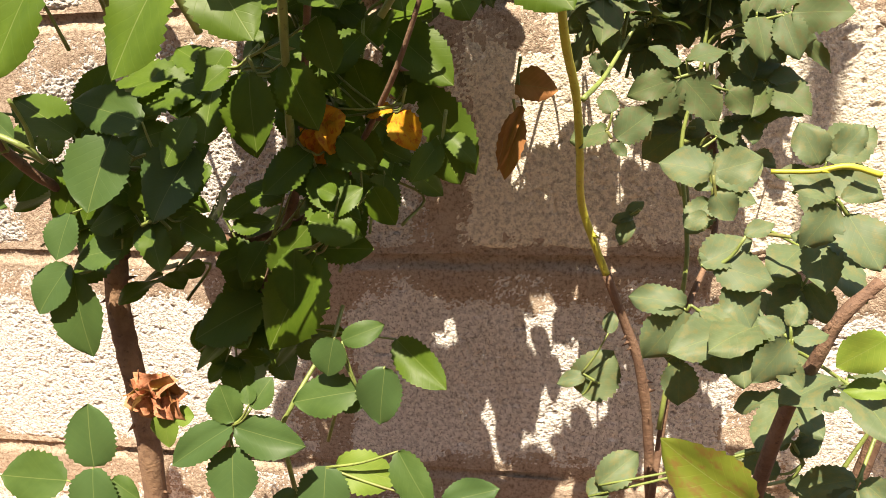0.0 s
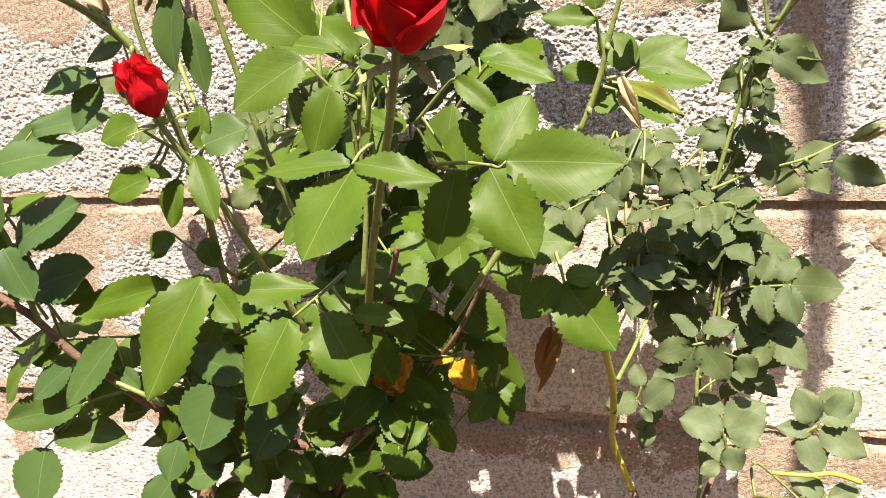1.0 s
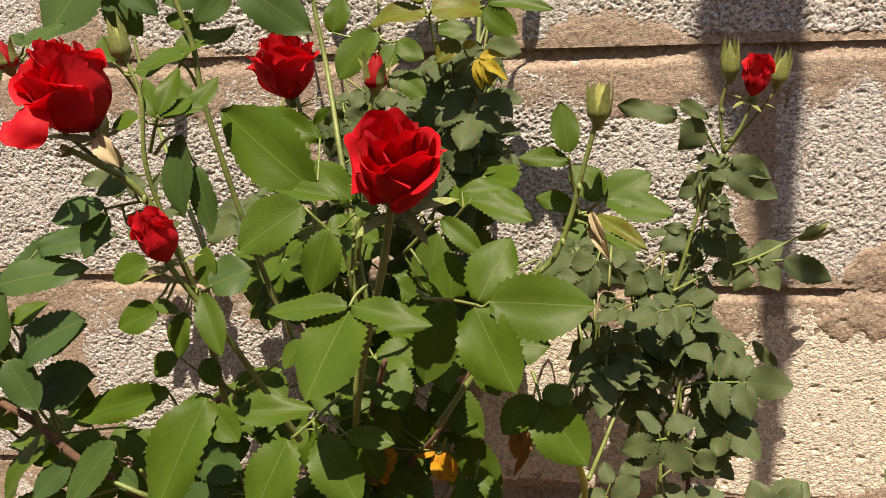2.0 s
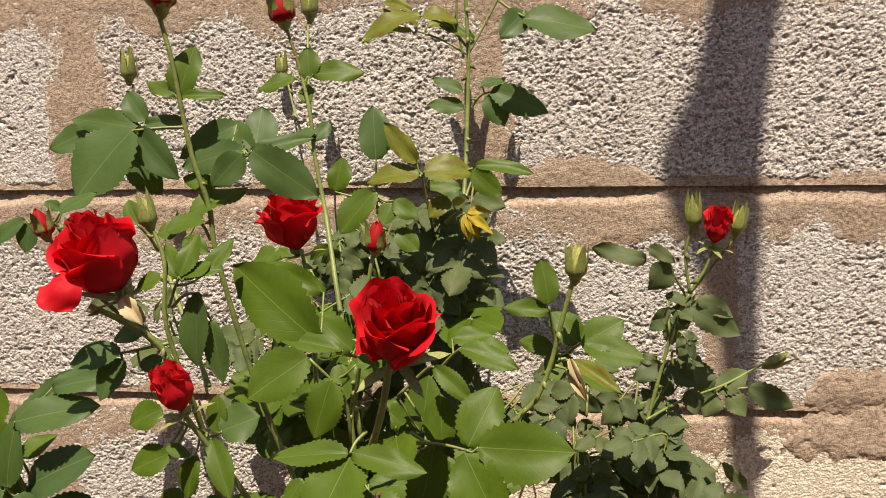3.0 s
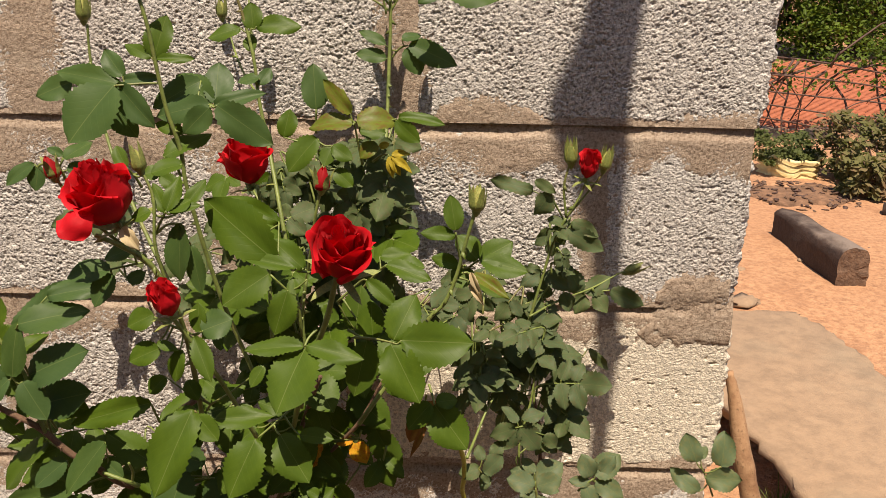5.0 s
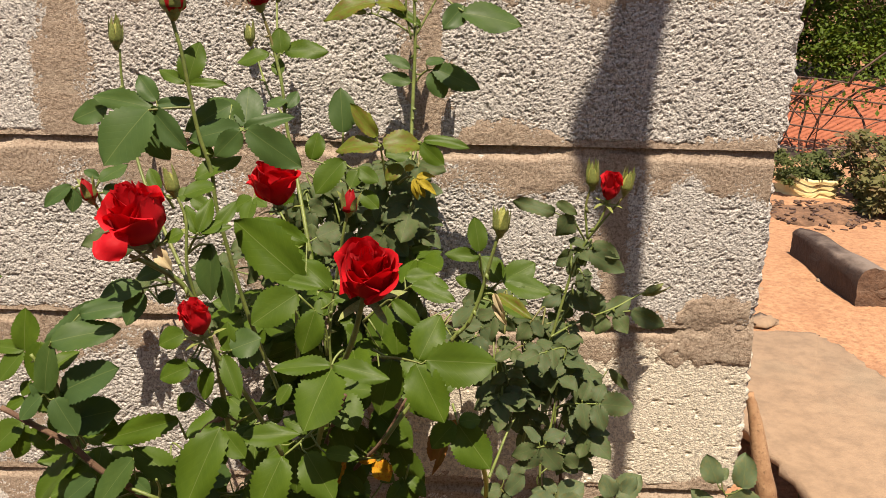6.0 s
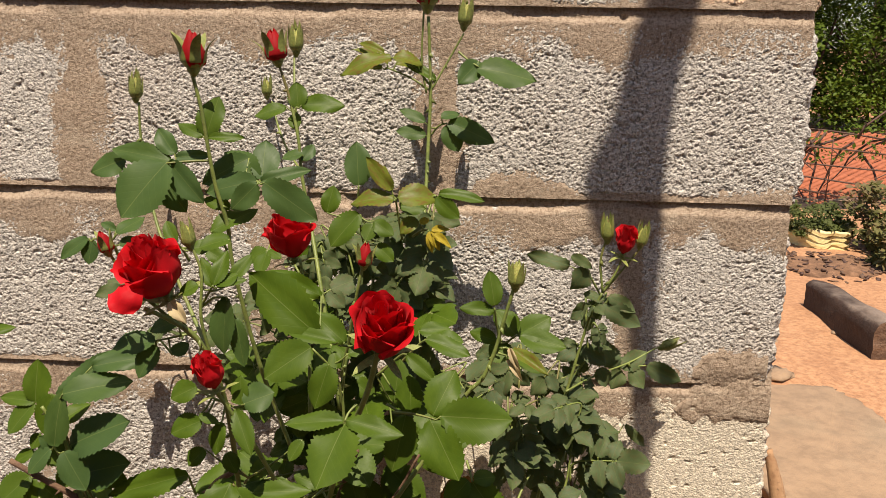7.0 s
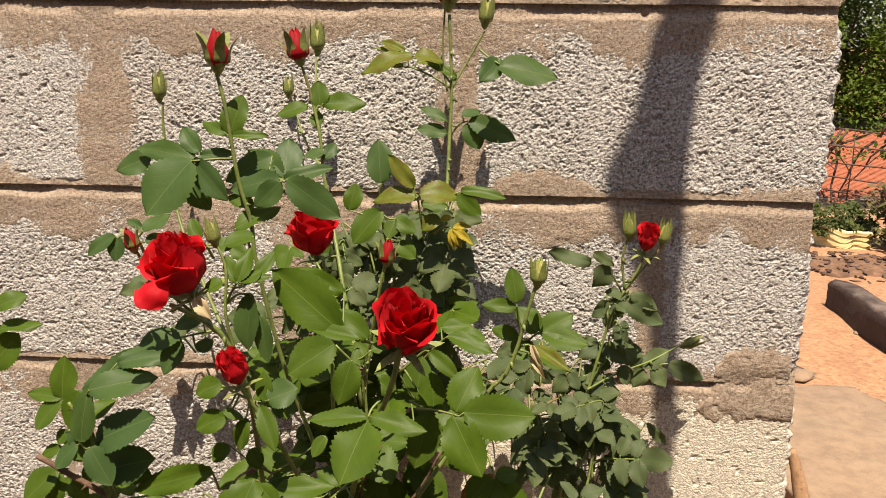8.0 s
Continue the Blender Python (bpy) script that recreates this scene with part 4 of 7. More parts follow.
leaf(L, FRESH, [(-0.206, -0.270, 0.487), (-0.221, -0.270, 0.497)],
     ((-0.221, -0.270, 0.498), (-0.266, -0.274, 0.451), 0.4, (-0.502, -0.682, 0.532)),
     ((-0.214, -0.270, 0.491), (-0.237, -0.275, 0.484), 0.6, (0.000, -0.783, 0.622)))
leaf(L, FRESH, [(-0.126, -0.250, 0.419), (-0.129, -0.250, 0.445)],
     ((-0.132, -0.250, 0.439), (-0.165, -0.243, 0.447), 0.520964, (0.000, -0.783, 0.622)),
     ((-0.127, -0.250, 0.445), (-0.112, -0.237, 0.462), 0.6, (0.000, -0.783, 0.622)),
     ((-0.131, -0.250, 0.436), (-0.143, -0.255, 0.417), 0.75, (0.000, -0.968, 0.250)),
     ((-0.124, -0.250, 0.449), (-0.144, -0.243, 0.476), 0.663976, (0.000, -0.968, 0.250)),
     ((-0.134, -0.250, 0.468), (-0.118, -0.241, 0.503), 0.6, (0.000, -0.968, 0.250)),
     ((-0.142, -0.250, 0.465), (-0.189, -0.234, 0.486), 0.468882, (0.000, -0.783, 0.622)))
leaf(L, FRESH, [(-0.101, -0.265, 0.417), (-0.086, -0.265, 0.424)],
     ((-0.086, -0.265, 0.422), (-0.079, -0.255, 0.462), 0.85, (0.000, -0.968, 0.250)),
     ((-0.098, -0.265, 0.422), (-0.097, -0.258, 0.447), 0.7, (0.000, -0.968, 0.250)),
     ((-0.078, -0.265, 0.449), (-0.058, -0.256, 0.460), 0.6, (0.000, -0.783, 0.622)),
     ((-0.077, -0.265, 0.420), (-0.047, -0.275, 0.408), 0.440496, (0.000, -0.783, 0.622)))
leaf(L, FRESH, [(-0.076, -0.210, 0.395), (-0.079, -0.210, 0.403)],
     ((-0.080, -0.210, 0.403), (-0.059, -0.185, 0.417), 0.5, (0.000, -0.498, 0.867)),
     ((-0.075, -0.210, 0.399), (-0.050, -0.208, 0.402), 0.5, (0.000, -0.783, 0.622)),
     ((-0.073, -0.210, 0.392), (-0.070, -0.219, 0.357), 0.6, (0.000, -0.968, 0.250)))
stem(R, GREEN, .0020, .0015, (0.176, -0.130, 0.431), (0.191, -0.130, 0.520), (0.203, -0.125, 0.567), (0.213, -0.120, 0.607), (0.221, -0.120, 0.640), (0.231, -0.120, 0.663))
stem(R, GREEN, .0015, .0012, (0.231, -0.120, 0.663), (0.227, -0.120, 0.694), (0.231, -0.120, 0.717))
stem(R, GREEN, .0015, .0012, (0.231, -0.120, 0.663), (0.242, -0.120, 0.683), (0.248, -0.120, 0.701))
stem(R, GREEN, .0015, .0012, (0.231, -0.120, 0.663), (0.249, -0.115, 0.685), (0.266, -0.115, 0.709))
stem(R, GREEN, .0013, .0010, (0.200, -0.130, 0.563), (0.232, -0.100, 0.568), (0.271, -0.070, 0.571), (0.299, -0.055, 0.581), (0.310, -0.050, 0.584))
stem(R, BARK, .0036, .0026, (0.216, -0.300, 0.195), (0.220, -0.310, 0.292), (0.226, -0.330, 0.358), (0.234, -0.335, 0.384), (0.242, -0.335, 0.404), (0.256, -0.330, 0.417))
stem(R, BARK, .0042, .0036, (0.271, -0.250, 0.212), (0.283, -0.250, 0.263), (0.291, -0.250, 0.302), (0.297, -0.250, 0.329))
stem(R, GREEN, .0020, .0012, (0.184, -0.200, 0.264), (0.197, -0.180, 0.354), (0.198, -0.170, 0.387), (0.194, -0.160, 0.436), (0.204, -0.150, 0.478), (0.209, -0.140, 0.527))
stem(R, BARK, .0026, .0014, (0.180, -0.200, 0.205), (0.196, -0.170, 0.312), (0.220, -0.120, 0.359), (0.222, -0.100, 0.411), (0.211, -0.090, 0.466))
stem(R, YGREEN, .0014, .0010, (0.261, -0.300, 0.452), (0.248, -0.300, 0.456), (0.235, -0.300, 0.454), (0.218, -0.300, 0.454))
bud(R, (0.232, -0.120, 0.716), (0.230, -0.120, 0.740), .15, .8)
bud(R, (0.264, -0.115, 0.710), (0.268, -0.115, 0.733), .12, 1.0)
bud(R, (0.310, -0.050, 0.582), (0.330, -0.050, 0.593), .1, .9)
leaf(R, DULL, [(0.196, -0.200, 0.482), (0.185, -0.200, 0.479)],
     ((0.186, -0.200, 0.479), (0.173, -0.206, 0.458), 0.699948, (0.000, -0.968, 0.250)),
     ((0.189, -0.200, 0.480), (0.209, -0.206, 0.458), 0.7, (0.000, -0.968, 0.250)),
     ((0.185, -0.200, 0.479), (0.161, -0.206, 0.472), 0.591525, (0.000, -0.783, 0.622)),
     ((0.187, -0.200, 0.485), (0.173, -0.190, 0.497), 0.565526, (0.000, -0.783, 0.622)),
     ((0.191, -0.200, 0.488), (0.213, -0.195, 0.495), 0.568873, (0.000, -0.783, 0.622)),
     ((0.173, -0.200, 0.464), (0.161, -0.210, 0.451), 0.560829, (0.000, -0.783, 0.622)),
     ((0.213, -0.200, 0.472), (0.225, -0.203, 0.460), 0.8, (0.000, -0.968, 0.250)))
leaf(R, DULL, [(0.222, -0.150, 0.496), (0.231, -0.150, 0.494)],
     ((0.232, -0.150, 0.496), (0.250, -0.154, 0.480), 0.7, (0.000, -0.968, 0.250)),
     ((0.231, -0.150, 0.497), (0.250, -0.143, 0.505), 0.546904, (0.000, -0.783, 0.622)),
     ((0.228, -0.150, 0.499), (0.230, -0.145, 0.517), 0.579695, (0.000, -0.968, 0.250)),
     ((0.225, -0.150, 0.493), (0.230, -0.166, 0.473), 0.465534, (0.000, -0.783, 0.622)),
     ((0.277, -0.045, 0.488), (0.308, -0.034, 0.455), 0.227836, (0.295, -0.955, -0.041)))
leaf(R, BLUE, [(0.207, -0.230, 0.413), (0.204, -0.230, 0.434)],
     ((0.203, -0.230, 0.436), (0.177, -0.226, 0.441), 0.697799, (0.000, -0.783, 0.622)),
     ((0.205, -0.230, 0.436), (0.229, -0.226, 0.442), 0.680327, (0.000, -0.783, 0.622)),
     ((0.204, -0.230, 0.428), (0.195, -0.230, 0.428), 0.6, (0.000, -0.783, 0.622)),
     ((0.205, -0.230, 0.425), (0.215, -0.234, 0.411), 0.8, (0.000, -0.968, 0.250)),
     ((0.202, -0.230, 0.413), (0.190, -0.234, 0.408), 0.665768, (0.000, -0.783, 0.622)))
leaf(R, BLUE, [(0.172, -0.130, 0.385), (0.166, -0.130, 0.381)],
     ((0.164, -0.130, 0.381), (0.175, -0.124, 0.389), 0.585786, (0.000, -0.783, 0.622)),
     ((0.168, -0.130, 0.381), (0.154, -0.132, 0.378), 0.587083, (0.000, -0.783, 0.622)),
     ((0.166, -0.130, 0.379), (0.159, -0.141, 0.365), 0.592928, (0.000, -0.783, 0.622)))
leaf(R, BLUE, [(0.200, -0.340, 0.420), (0.194, -0.340, 0.427)],
     ((0.192, -0.340, 0.427), (0.214, -0.344, 0.422), 0.65, (0.000, -0.783, 0.622)),
     ((0.191, -0.340, 0.427), (0.190, -0.334, 0.434), 0.8, (0.000, -0.783, 0.622)),
     ((0.198, -0.340, 0.420), (0.206, -0.351, 0.406), 0.7, (0.000, -0.783, 0.622)),
     ((0.187, -0.340, 0.427), (0.207, -0.333, 0.436), 0.575555, (0.000, -0.783, 0.622)),
     ((0.203, -0.340, 0.439), (0.214, -0.336, 0.444), 0.563855, (0.000, -0.783, 0.622)))
leaf(R, BLUE, [(0.200, -0.265, 0.371), (0.192, -0.265, 0.377)],
     ((0.190, -0.265, 0.377), (0.162, -0.262, 0.381), 0.55, (0.000, -0.783, 0.622)),
     ((0.189, -0.265, 0.375), (0.170, -0.272, 0.348), 0.7, (0.000, -0.968, 0.250)),
     ((0.195, -0.265, 0.374), (0.210, -0.277, 0.359), 0.8, (0.000, -0.783, 0.622)),
     ((0.193, -0.265, 0.358), (0.214, -0.275, 0.345), 0.6, (0.000, -0.783, 0.622)),
     ((0.188, -0.265, 0.345), (0.188, -0.271, 0.322), 0.7, (0.000, -0.968, 0.250)),
     ((0.182, -0.265, 0.345), (0.196, -0.257, 0.355), 0.591668, (0.000, -0.783, 0.622)))
leaf(R, BLUE, [(0.226, -0.350, 0.381), (0.221, -0.350, 0.396)],
     ((0.220, -0.350, 0.401), (0.207, -0.355, 0.383), 0.6, (0.000, -0.968, 0.250)),
     ((0.221, -0.350, 0.401), (0.235, -0.347, 0.402), 0.559469, (0.000, -0.498, 0.867)),
     ((0.218, -0.350, 0.403), (0.208, -0.346, 0.408), 0.6, (0.000, -0.783, 0.622)),
     ((0.220, -0.350, 0.406), (0.225, -0.343, 0.414), 0.674811, (0.000, -0.783, 0.622)),
     ((0.217, -0.350, 0.391), (0.225, -0.357, 0.383), 0.7, (0.000, -0.783, 0.622)))
leaf(R, BLUE, [(0.250, -0.300, 0.435), (0.245, -0.300, 0.442)],
     ((0.244, -0.300, 0.442), (0.227, -0.293, 0.451), 0.6, (0.000, -0.783, 0.622)),
     ((0.245, -0.300, 0.440), (0.232, -0.305, 0.421), 0.7, (0.000, -0.968, 0.250)),
     ((0.247, -0.300, 0.442), (0.263, -0.297, 0.446), 0.575212, (0.000, -0.783, 0.622)),
     ((0.250, -0.300, 0.435), (0.261, -0.315, 0.416), 0.7, (0.000, -0.783, 0.622)),
     ((0.240, -0.300, 0.422), (0.229, -0.297, 0.426), 0.6, (0.000, -0.783, 0.622)),
     ((0.244, -0.300, 0.430), (0.261, -0.301, 0.428), 0.6, (0.000, -0.783, 0.622)))
leaf(R, BLUE, [(0.273, -0.210, 0.431), (0.264, -0.210, 0.436)],
     ((0.263, -0.210, 0.436), (0.248, -0.206, 0.452), 0.7, (0.000, -0.968, 0.250)),
     ((0.267, -0.210, 0.439), (0.281, -0.206, 0.454), 0.690863, (0.000, -0.968, 0.250)))
leaf(R, BLUE, [(0.147, -0.130, 0.255), (0.135, -0.130, 0.263)],
     ((0.137, -0.130, 0.261), (0.117, -0.134, 0.256), 0.5, (0.000, -0.783, 0.622)),
     ((0.135, -0.130, 0.245), (0.157, -0.122, 0.276), 0.9, (0.000, -0.968, 0.250)),
     ((0.153, -0.130, 0.295), (0.156, -0.120, 0.308), 0.6, (0.000, -0.783, 0.622)))
leaf(R, BLUE, [(0.243, -0.300, 0.312), (0.237, -0.300, 0.324)],
     ((0.236, -0.300, 0.321), (0.225, -0.297, 0.325), 0.6, (0.000, -0.783, 0.622)),
     ((0.237, -0.300, 0.318), (0.252, -0.296, 0.323), 0.570787, (0.000, -0.783, 0.622)),
     ((0.240, -0.300, 0.315), (0.248, -0.292, 0.326), 0.5, (0.000, -0.783, 0.622)),
     ((0.233, -0.300, 0.305), (0.213, -0.294, 0.312), 0.6, (0.000, -0.783, 0.622)),
     ((0.236, -0.300, 0.302), (0.251, -0.304, 0.297), 0.6, (0.000, -0.783, 0.622)),
     ((0.148, -0.300, 0.292), (0.168, -0.289, 0.306), 0.6, (0.000, -0.783, 0.622)),
     ((0.143, -0.300, 0.285), (0.154, -0.295, 0.292), 0.8, (0.000, -0.783, 0.622)))
leaf(R, YOUNG, [(0.218, -0.400, 0.361), (0.214, -0.400, 0.364)],
     ((0.201, -0.400, 0.361), (0.170, -0.395, 0.379), 0.66, (0.000, -0.968, 0.250)))
leaf(R, PALE, [(0.252, -0.360, 0.398), (0.250, -0.360, 0.398)],
     ((0.251, -0.360, 0.407), (0.234, -0.363, 0.396), 0.788818, (0.000, -0.968, 0.250)),
     ((0.255, -0.360, 0.386), (0.238, -0.360, 0.385), 0.492697, (0.000, -0.783, 0.622)))
leaf(R, DULL, [(0.219, -0.110, 0.482), (0.217, -0.110, 0.510)],
     ((0.216, -0.110, 0.512), (0.190, -0.114, 0.507), 0.488321, (0.000, -0.783, 0.622)),
     ((0.218, -0.110, 0.515), (0.242, -0.118, 0.505), 0.6, (0.000, -0.783, 0.622)),
     ((0.215, -0.110, 0.515), (0.211, -0.096, 0.532), 0.7, (0.000, -0.783, 0.622)),
     ((0.221, -0.110, 0.517), (0.239, -0.100, 0.529), 0.566536, (0.000, -0.783, 0.622)),
     ((0.215, -0.110, 0.510), (0.202, -0.122, 0.494), 0.6, (0.000, -0.783, 0.622)),
     ((0.223, -0.110, 0.510), (0.256, -0.116, 0.486), 0.7, (0.000, -0.968, 0.250)),
     ((0.247, -0.110, 0.515), (0.258, -0.118, 0.505), 0.6, (0.000, -0.783, 0.622)))
leaf(R, DULL, [(0.221, -0.130, 0.492), (0.224, -0.130, 0.483)],
     ((0.222, -0.130, 0.492), (0.245, -0.144, 0.440), 0.5, (0.000, -0.968, 0.250)),
     ((0.223, -0.130, 0.492), (0.248, -0.138, 0.482), 0.5, (0.000, -0.783, 0.622)),
     ((0.190, -0.130, 0.472), (0.170, -0.120, 0.485), 0.6, (0.000, -0.783, 0.622)),
     ((0.188, -0.130, 0.477), (0.206, -0.138, 0.467), 0.5, (0.000, -0.783, 0.622)))
leaf(R, BLUE, [(0.210, -0.080, 0.428), (0.204, -0.080, 0.428)],
     ((0.202, -0.080, 0.428), (0.175, -0.085, 0.408), 0.8, (0.000, -0.968, 0.250)),
     ((0.204, -0.080, 0.425), (0.228, -0.078, 0.428), 0.592157, (0.000, -0.783, 0.622)),
     ((0.201, -0.080, 0.431), (0.165, -0.078, 0.433), 0.5, (0.000, -0.783, 0.622)),
     ((0.204, -0.080, 0.423), (0.223, -0.097, 0.402), 0.6, (0.000, -0.783, 0.622)),
     ((0.199, -0.080, 0.433), (0.197, -0.068, 0.448), 0.6, (0.000, -0.783, 0.622)))
leaf(R, DULL, [(0.227, -0.100, 0.594), (0.239, -0.100, 0.590)],
     ((0.213, -0.100, 0.599), (0.191, -0.109, 0.588), 0.572399, (0.000, -0.783, 0.622)),
     ((0.217, -0.100, 0.599), (0.241, -0.111, 0.585), 0.6, (0.000, -0.783, 0.622)),
     ((0.211, -0.100, 0.603), (0.195, -0.100, 0.603), 0.496899, (0.000, -0.783, 0.622)),
     ((0.205, -0.100, 0.560), (0.185, -0.103, 0.556), 0.59809, (0.000, -0.783, 0.622)),
     ((0.209, -0.100, 0.564), (0.201, -0.091, 0.575), 0.594372, (0.000, -0.783, 0.622)),
     ((0.236, -0.100, 0.577), (0.244, -0.105, 0.558), 0.7, (0.000, -0.968, 0.250)),
     ((0.224, -0.100, 0.573), (0.205, -0.086, 0.591), 0.5, (0.000, -0.783, 0.622)))
leaf(R, DULL, [(0.156, -0.120, 0.548), (0.148, -0.120, 0.544)],
     ((0.148, -0.120, 0.548), (0.160, -0.114, 0.555), 0.571715, (0.000, -0.783, 0.622)),
     ((0.150, -0.120, 0.544), (0.168, -0.116, 0.549), 0.6, (0.000, -0.783, 0.622)),
     ((0.144, -0.120, 0.526), (0.131, -0.112, 0.536), 0.7, (0.000, -0.783, 0.622)),
     ((0.148, -0.120, 0.517), (0.132, -0.128, 0.506), 0.7, (0.000, -0.783, 0.622)),
     ((0.141, -0.120, 0.484), (0.151, -0.130, 0.471), 0.5, (0.000, -0.783, 0.622)),
     ((0.161, -0.120, 0.499), (0.176, -0.111, 0.510), 0.6865, (0.000, -0.783, 0.622)))
leaf(R, BLUE, [(0.210, -0.200, 0.403), (0.207, -0.200, 0.421)],
     ((0.208, -0.200, 0.421), (0.235, -0.189, 0.435), 0.689128, (0.000, -0.783, 0.622)),
     ((0.205, -0.200, 0.423), (0.183, -0.195, 0.430), 0.6, (0.000, -0.783, 0.622)),
     ((0.210, -0.200, 0.417), (0.231, -0.204, 0.412), 0.6, (0.000, -0.783, 0.622)),
     ((0.206, -0.200, 0.412), (0.194, -0.212, 0.397), 0.7, (0.000, -0.783, 0.622)),
     ((0.206, -0.200, 0.430), (0.194, -0.191, 0.441), 0.6, (0.000, -0.783, 0.622)))
leaf(R, BLUE, [(0.247, -0.212, 0.419), (0.260, -0.212, 0.433)],
     ((0.259, -0.212, 0.435), (0.248, -0.207, 0.456), 0.7, (0.000, -0.968, 0.250)),
     ((0.262, -0.212, 0.436), (0.287, -0.199, 0.453), 0.676049, (0.000, -0.783, 0.622)),
     ((0.263, -0.212, 0.431), (0.289, -0.221, 0.419), 0.65, (0.000, -0.783, 0.622)),
     ((0.258, -0.212, 0.429), (0.237, -0.211, 0.430), 0.5, (0.000, -0.783, 0.622)),
     ((0.253, -0.212, 0.426), (0.262, -0.226, 0.408), 0.7, (0.000, -0.783, 0.622)))
leaf(R, DULL, [(0.150, -0.240, 0.460), (0.153, -0.240, 0.456)],
     ((0.155, -0.240, 0.456), (0.174, -0.230, 0.468), 0.7, (0.000, -0.783, 0.622)),
     ((0.153, -0.240, 0.454), (0.160, -0.245, 0.448), 0.6, (0.000, -0.783, 0.622)),
     ((0.151, -0.240, 0.460), (0.132, -0.243, 0.457), 0.8, (0.000, -0.783, 0.622)),
     ((0.153, -0.240, 0.469), (0.149, -0.231, 0.480), 0.7, (0.000, -0.783, 0.622)))
leaf(M, COOL, [(-0.101, -0.253, 0.802), (-0.115, -0.259, 0.802), (-0.131, -0.265, 0.801)],
     ((-0.132, -0.265, 0.801), (-0.162, -0.288, 0.763), 0.77, (0.000, -0.853, 0.522)),
     ((-0.133, -0.253, 0.801), (-0.183, -0.248, 0.810), 0.32, (-0.000, -0.853, 0.522)),
     ((-0.130, -0.251, 0.806), (-0.147, -0.240, 0.825), 0.54, (0.000, -0.853, 0.522)),
     ((-0.128, -0.255, 0.804), (-0.101, -0.253, 0.807), 0.36, (-0.000, -0.853, 0.522)),
     ((-0.131, -0.261, 0.802), (-0.104, -0.269, 0.771), 0.45, (0.000, -0.968, 0.250)),
     ((-0.144, -0.245, 0.787), (-0.124, -0.252, 0.760), 0.58, (0.000, -0.968, 0.250)))
leaf(M, COOL, [(-0.140, -0.228, 0.798), (-0.166, -0.234, 0.798), (-0.174, -0.240, 0.800)],
     ((-0.174, -0.240, 0.800), (-0.201, -0.246, 0.789), 0.61, (0.000, -0.853, 0.522)))
leaf(M, COOL, [(-0.101, -0.243, 0.783), (-0.081, -0.249, 0.784), (-0.064, -0.255, 0.787)],
     ((-0.065, -0.255, 0.787), (-0.105, -0.260, 0.779), 0.46, (0.000, -0.853, 0.522)),
     ((-0.063, -0.261, 0.786), (-0.083, -0.266, 0.766), 0.58, (-0.000, -0.968, 0.250)),
     ((-0.076, -0.235, 0.802), (-0.112, -0.247, 0.783), 0.48, (-0.000, -0.853, 0.522)),
     ((-0.073, -0.221, 0.782), (-0.106, -0.207, 0.804), 0.52, (-0.000, -0.853, 0.522)),
     ((-0.070, -0.221, 0.782), (-0.071, -0.201, 0.814), 0.58, (-0.000, -0.853, 0.522)),
     ((-0.066, -0.239, 0.784), (-0.027, -0.232, 0.795), 0.32, (0.000, -0.853, 0.522)),
     ((-0.058, -0.259, 0.787), (-0.016, -0.266, 0.759), 0.50, (0.000, -0.968, 0.250)))
leaf(M, COOL, [(-0.060, -0.114, 0.783), (-0.058, -0.120, 0.789)],
     ((-0.058, -0.120, 0.790), (-0.077, -0.125, 0.787), 0.64, (-0.000, -0.622, 0.783)),
     ((-0.058, -0.120, 0.784), (-0.049, -0.111, 0.799), 0.59, (0.000, -0.853, 0.522)))
leaf(M, COOL, [(0.004, -0.189, 0.754), (0.006, -0.195, 0.775)],
     ((0.006, -0.195, 0.775), (0.003, -0.186, 0.812), 0.61, (-0.000, -0.968, 0.250)))
leaf(M, YOUNG, [(0.043, -0.188, 0.727), (0.040, -0.194, 0.749), (0.038, -0.200, 0.766)],
     ((0.037, -0.204, 0.765), (-0.000, -0.204, 0.766), 0.47, (-0.000, -0.622, 0.783)),
     ((0.041, -0.206, 0.768), (0.075, -0.203, 0.770), 0.65, (0.000, -0.622, 0.783)),
     ((0.035, -0.200, 0.773), (0.014, -0.202, 0.801), 0.37, (0.371, -0.899, 0.232)),
     ((0.035, -0.200, 0.772), (0.024, -0.191, 0.792), 0.47, (-0.287, -0.928, 0.239)),
     ((0.057, -0.200, 0.748), (0.043, -0.207, 0.737), 0.72, (0.000, -0.853, 0.522)))
leaf(M, FRESH, [(0.041, -0.188, 0.760), (0.058, -0.194, 0.764), (0.073, -0.200, 0.769)],
     ((0.073, -0.200, 0.768), (0.093, -0.210, 0.752), 0.52, (-0.287, -0.928, 0.239)),
     ((0.075, -0.200, 0.771), (0.114, -0.205, 0.767), 0.27, (-0.000, -0.622, 0.783)),
     ((0.040, -0.180, 0.755), (0.063, -0.181, 0.754), 0.60, (-0.000, -0.853, 0.522)))
leaf(M, FRESH, [(0.014, -0.213, 0.723), (0.011, -0.219, 0.744), (0.012, -0.225, 0.756)],
     ((-0.016, -0.225, 0.757), (-0.011, -0.219, 0.779), 0.64, (-0.000, -0.968, 0.250)),
     ((0.011, -0.225, 0.757), (-0.012, -0.235, 0.731), 0.62, (-0.197, -0.836, 0.512)),
     ((0.022, -0.225, 0.749), (0.017, -0.233, 0.736), 0.82, (0.000, -0.853, 0.522)),
     ((0.023, -0.225, 0.751), (0.040, -0.231, 0.741), 0.58, (-0.000, -0.853, 0.522)),
     ((0.025, -0.225, 0.731), (0.040, -0.232, 0.719), 0.64, (0.000, -0.853, 0.522)))
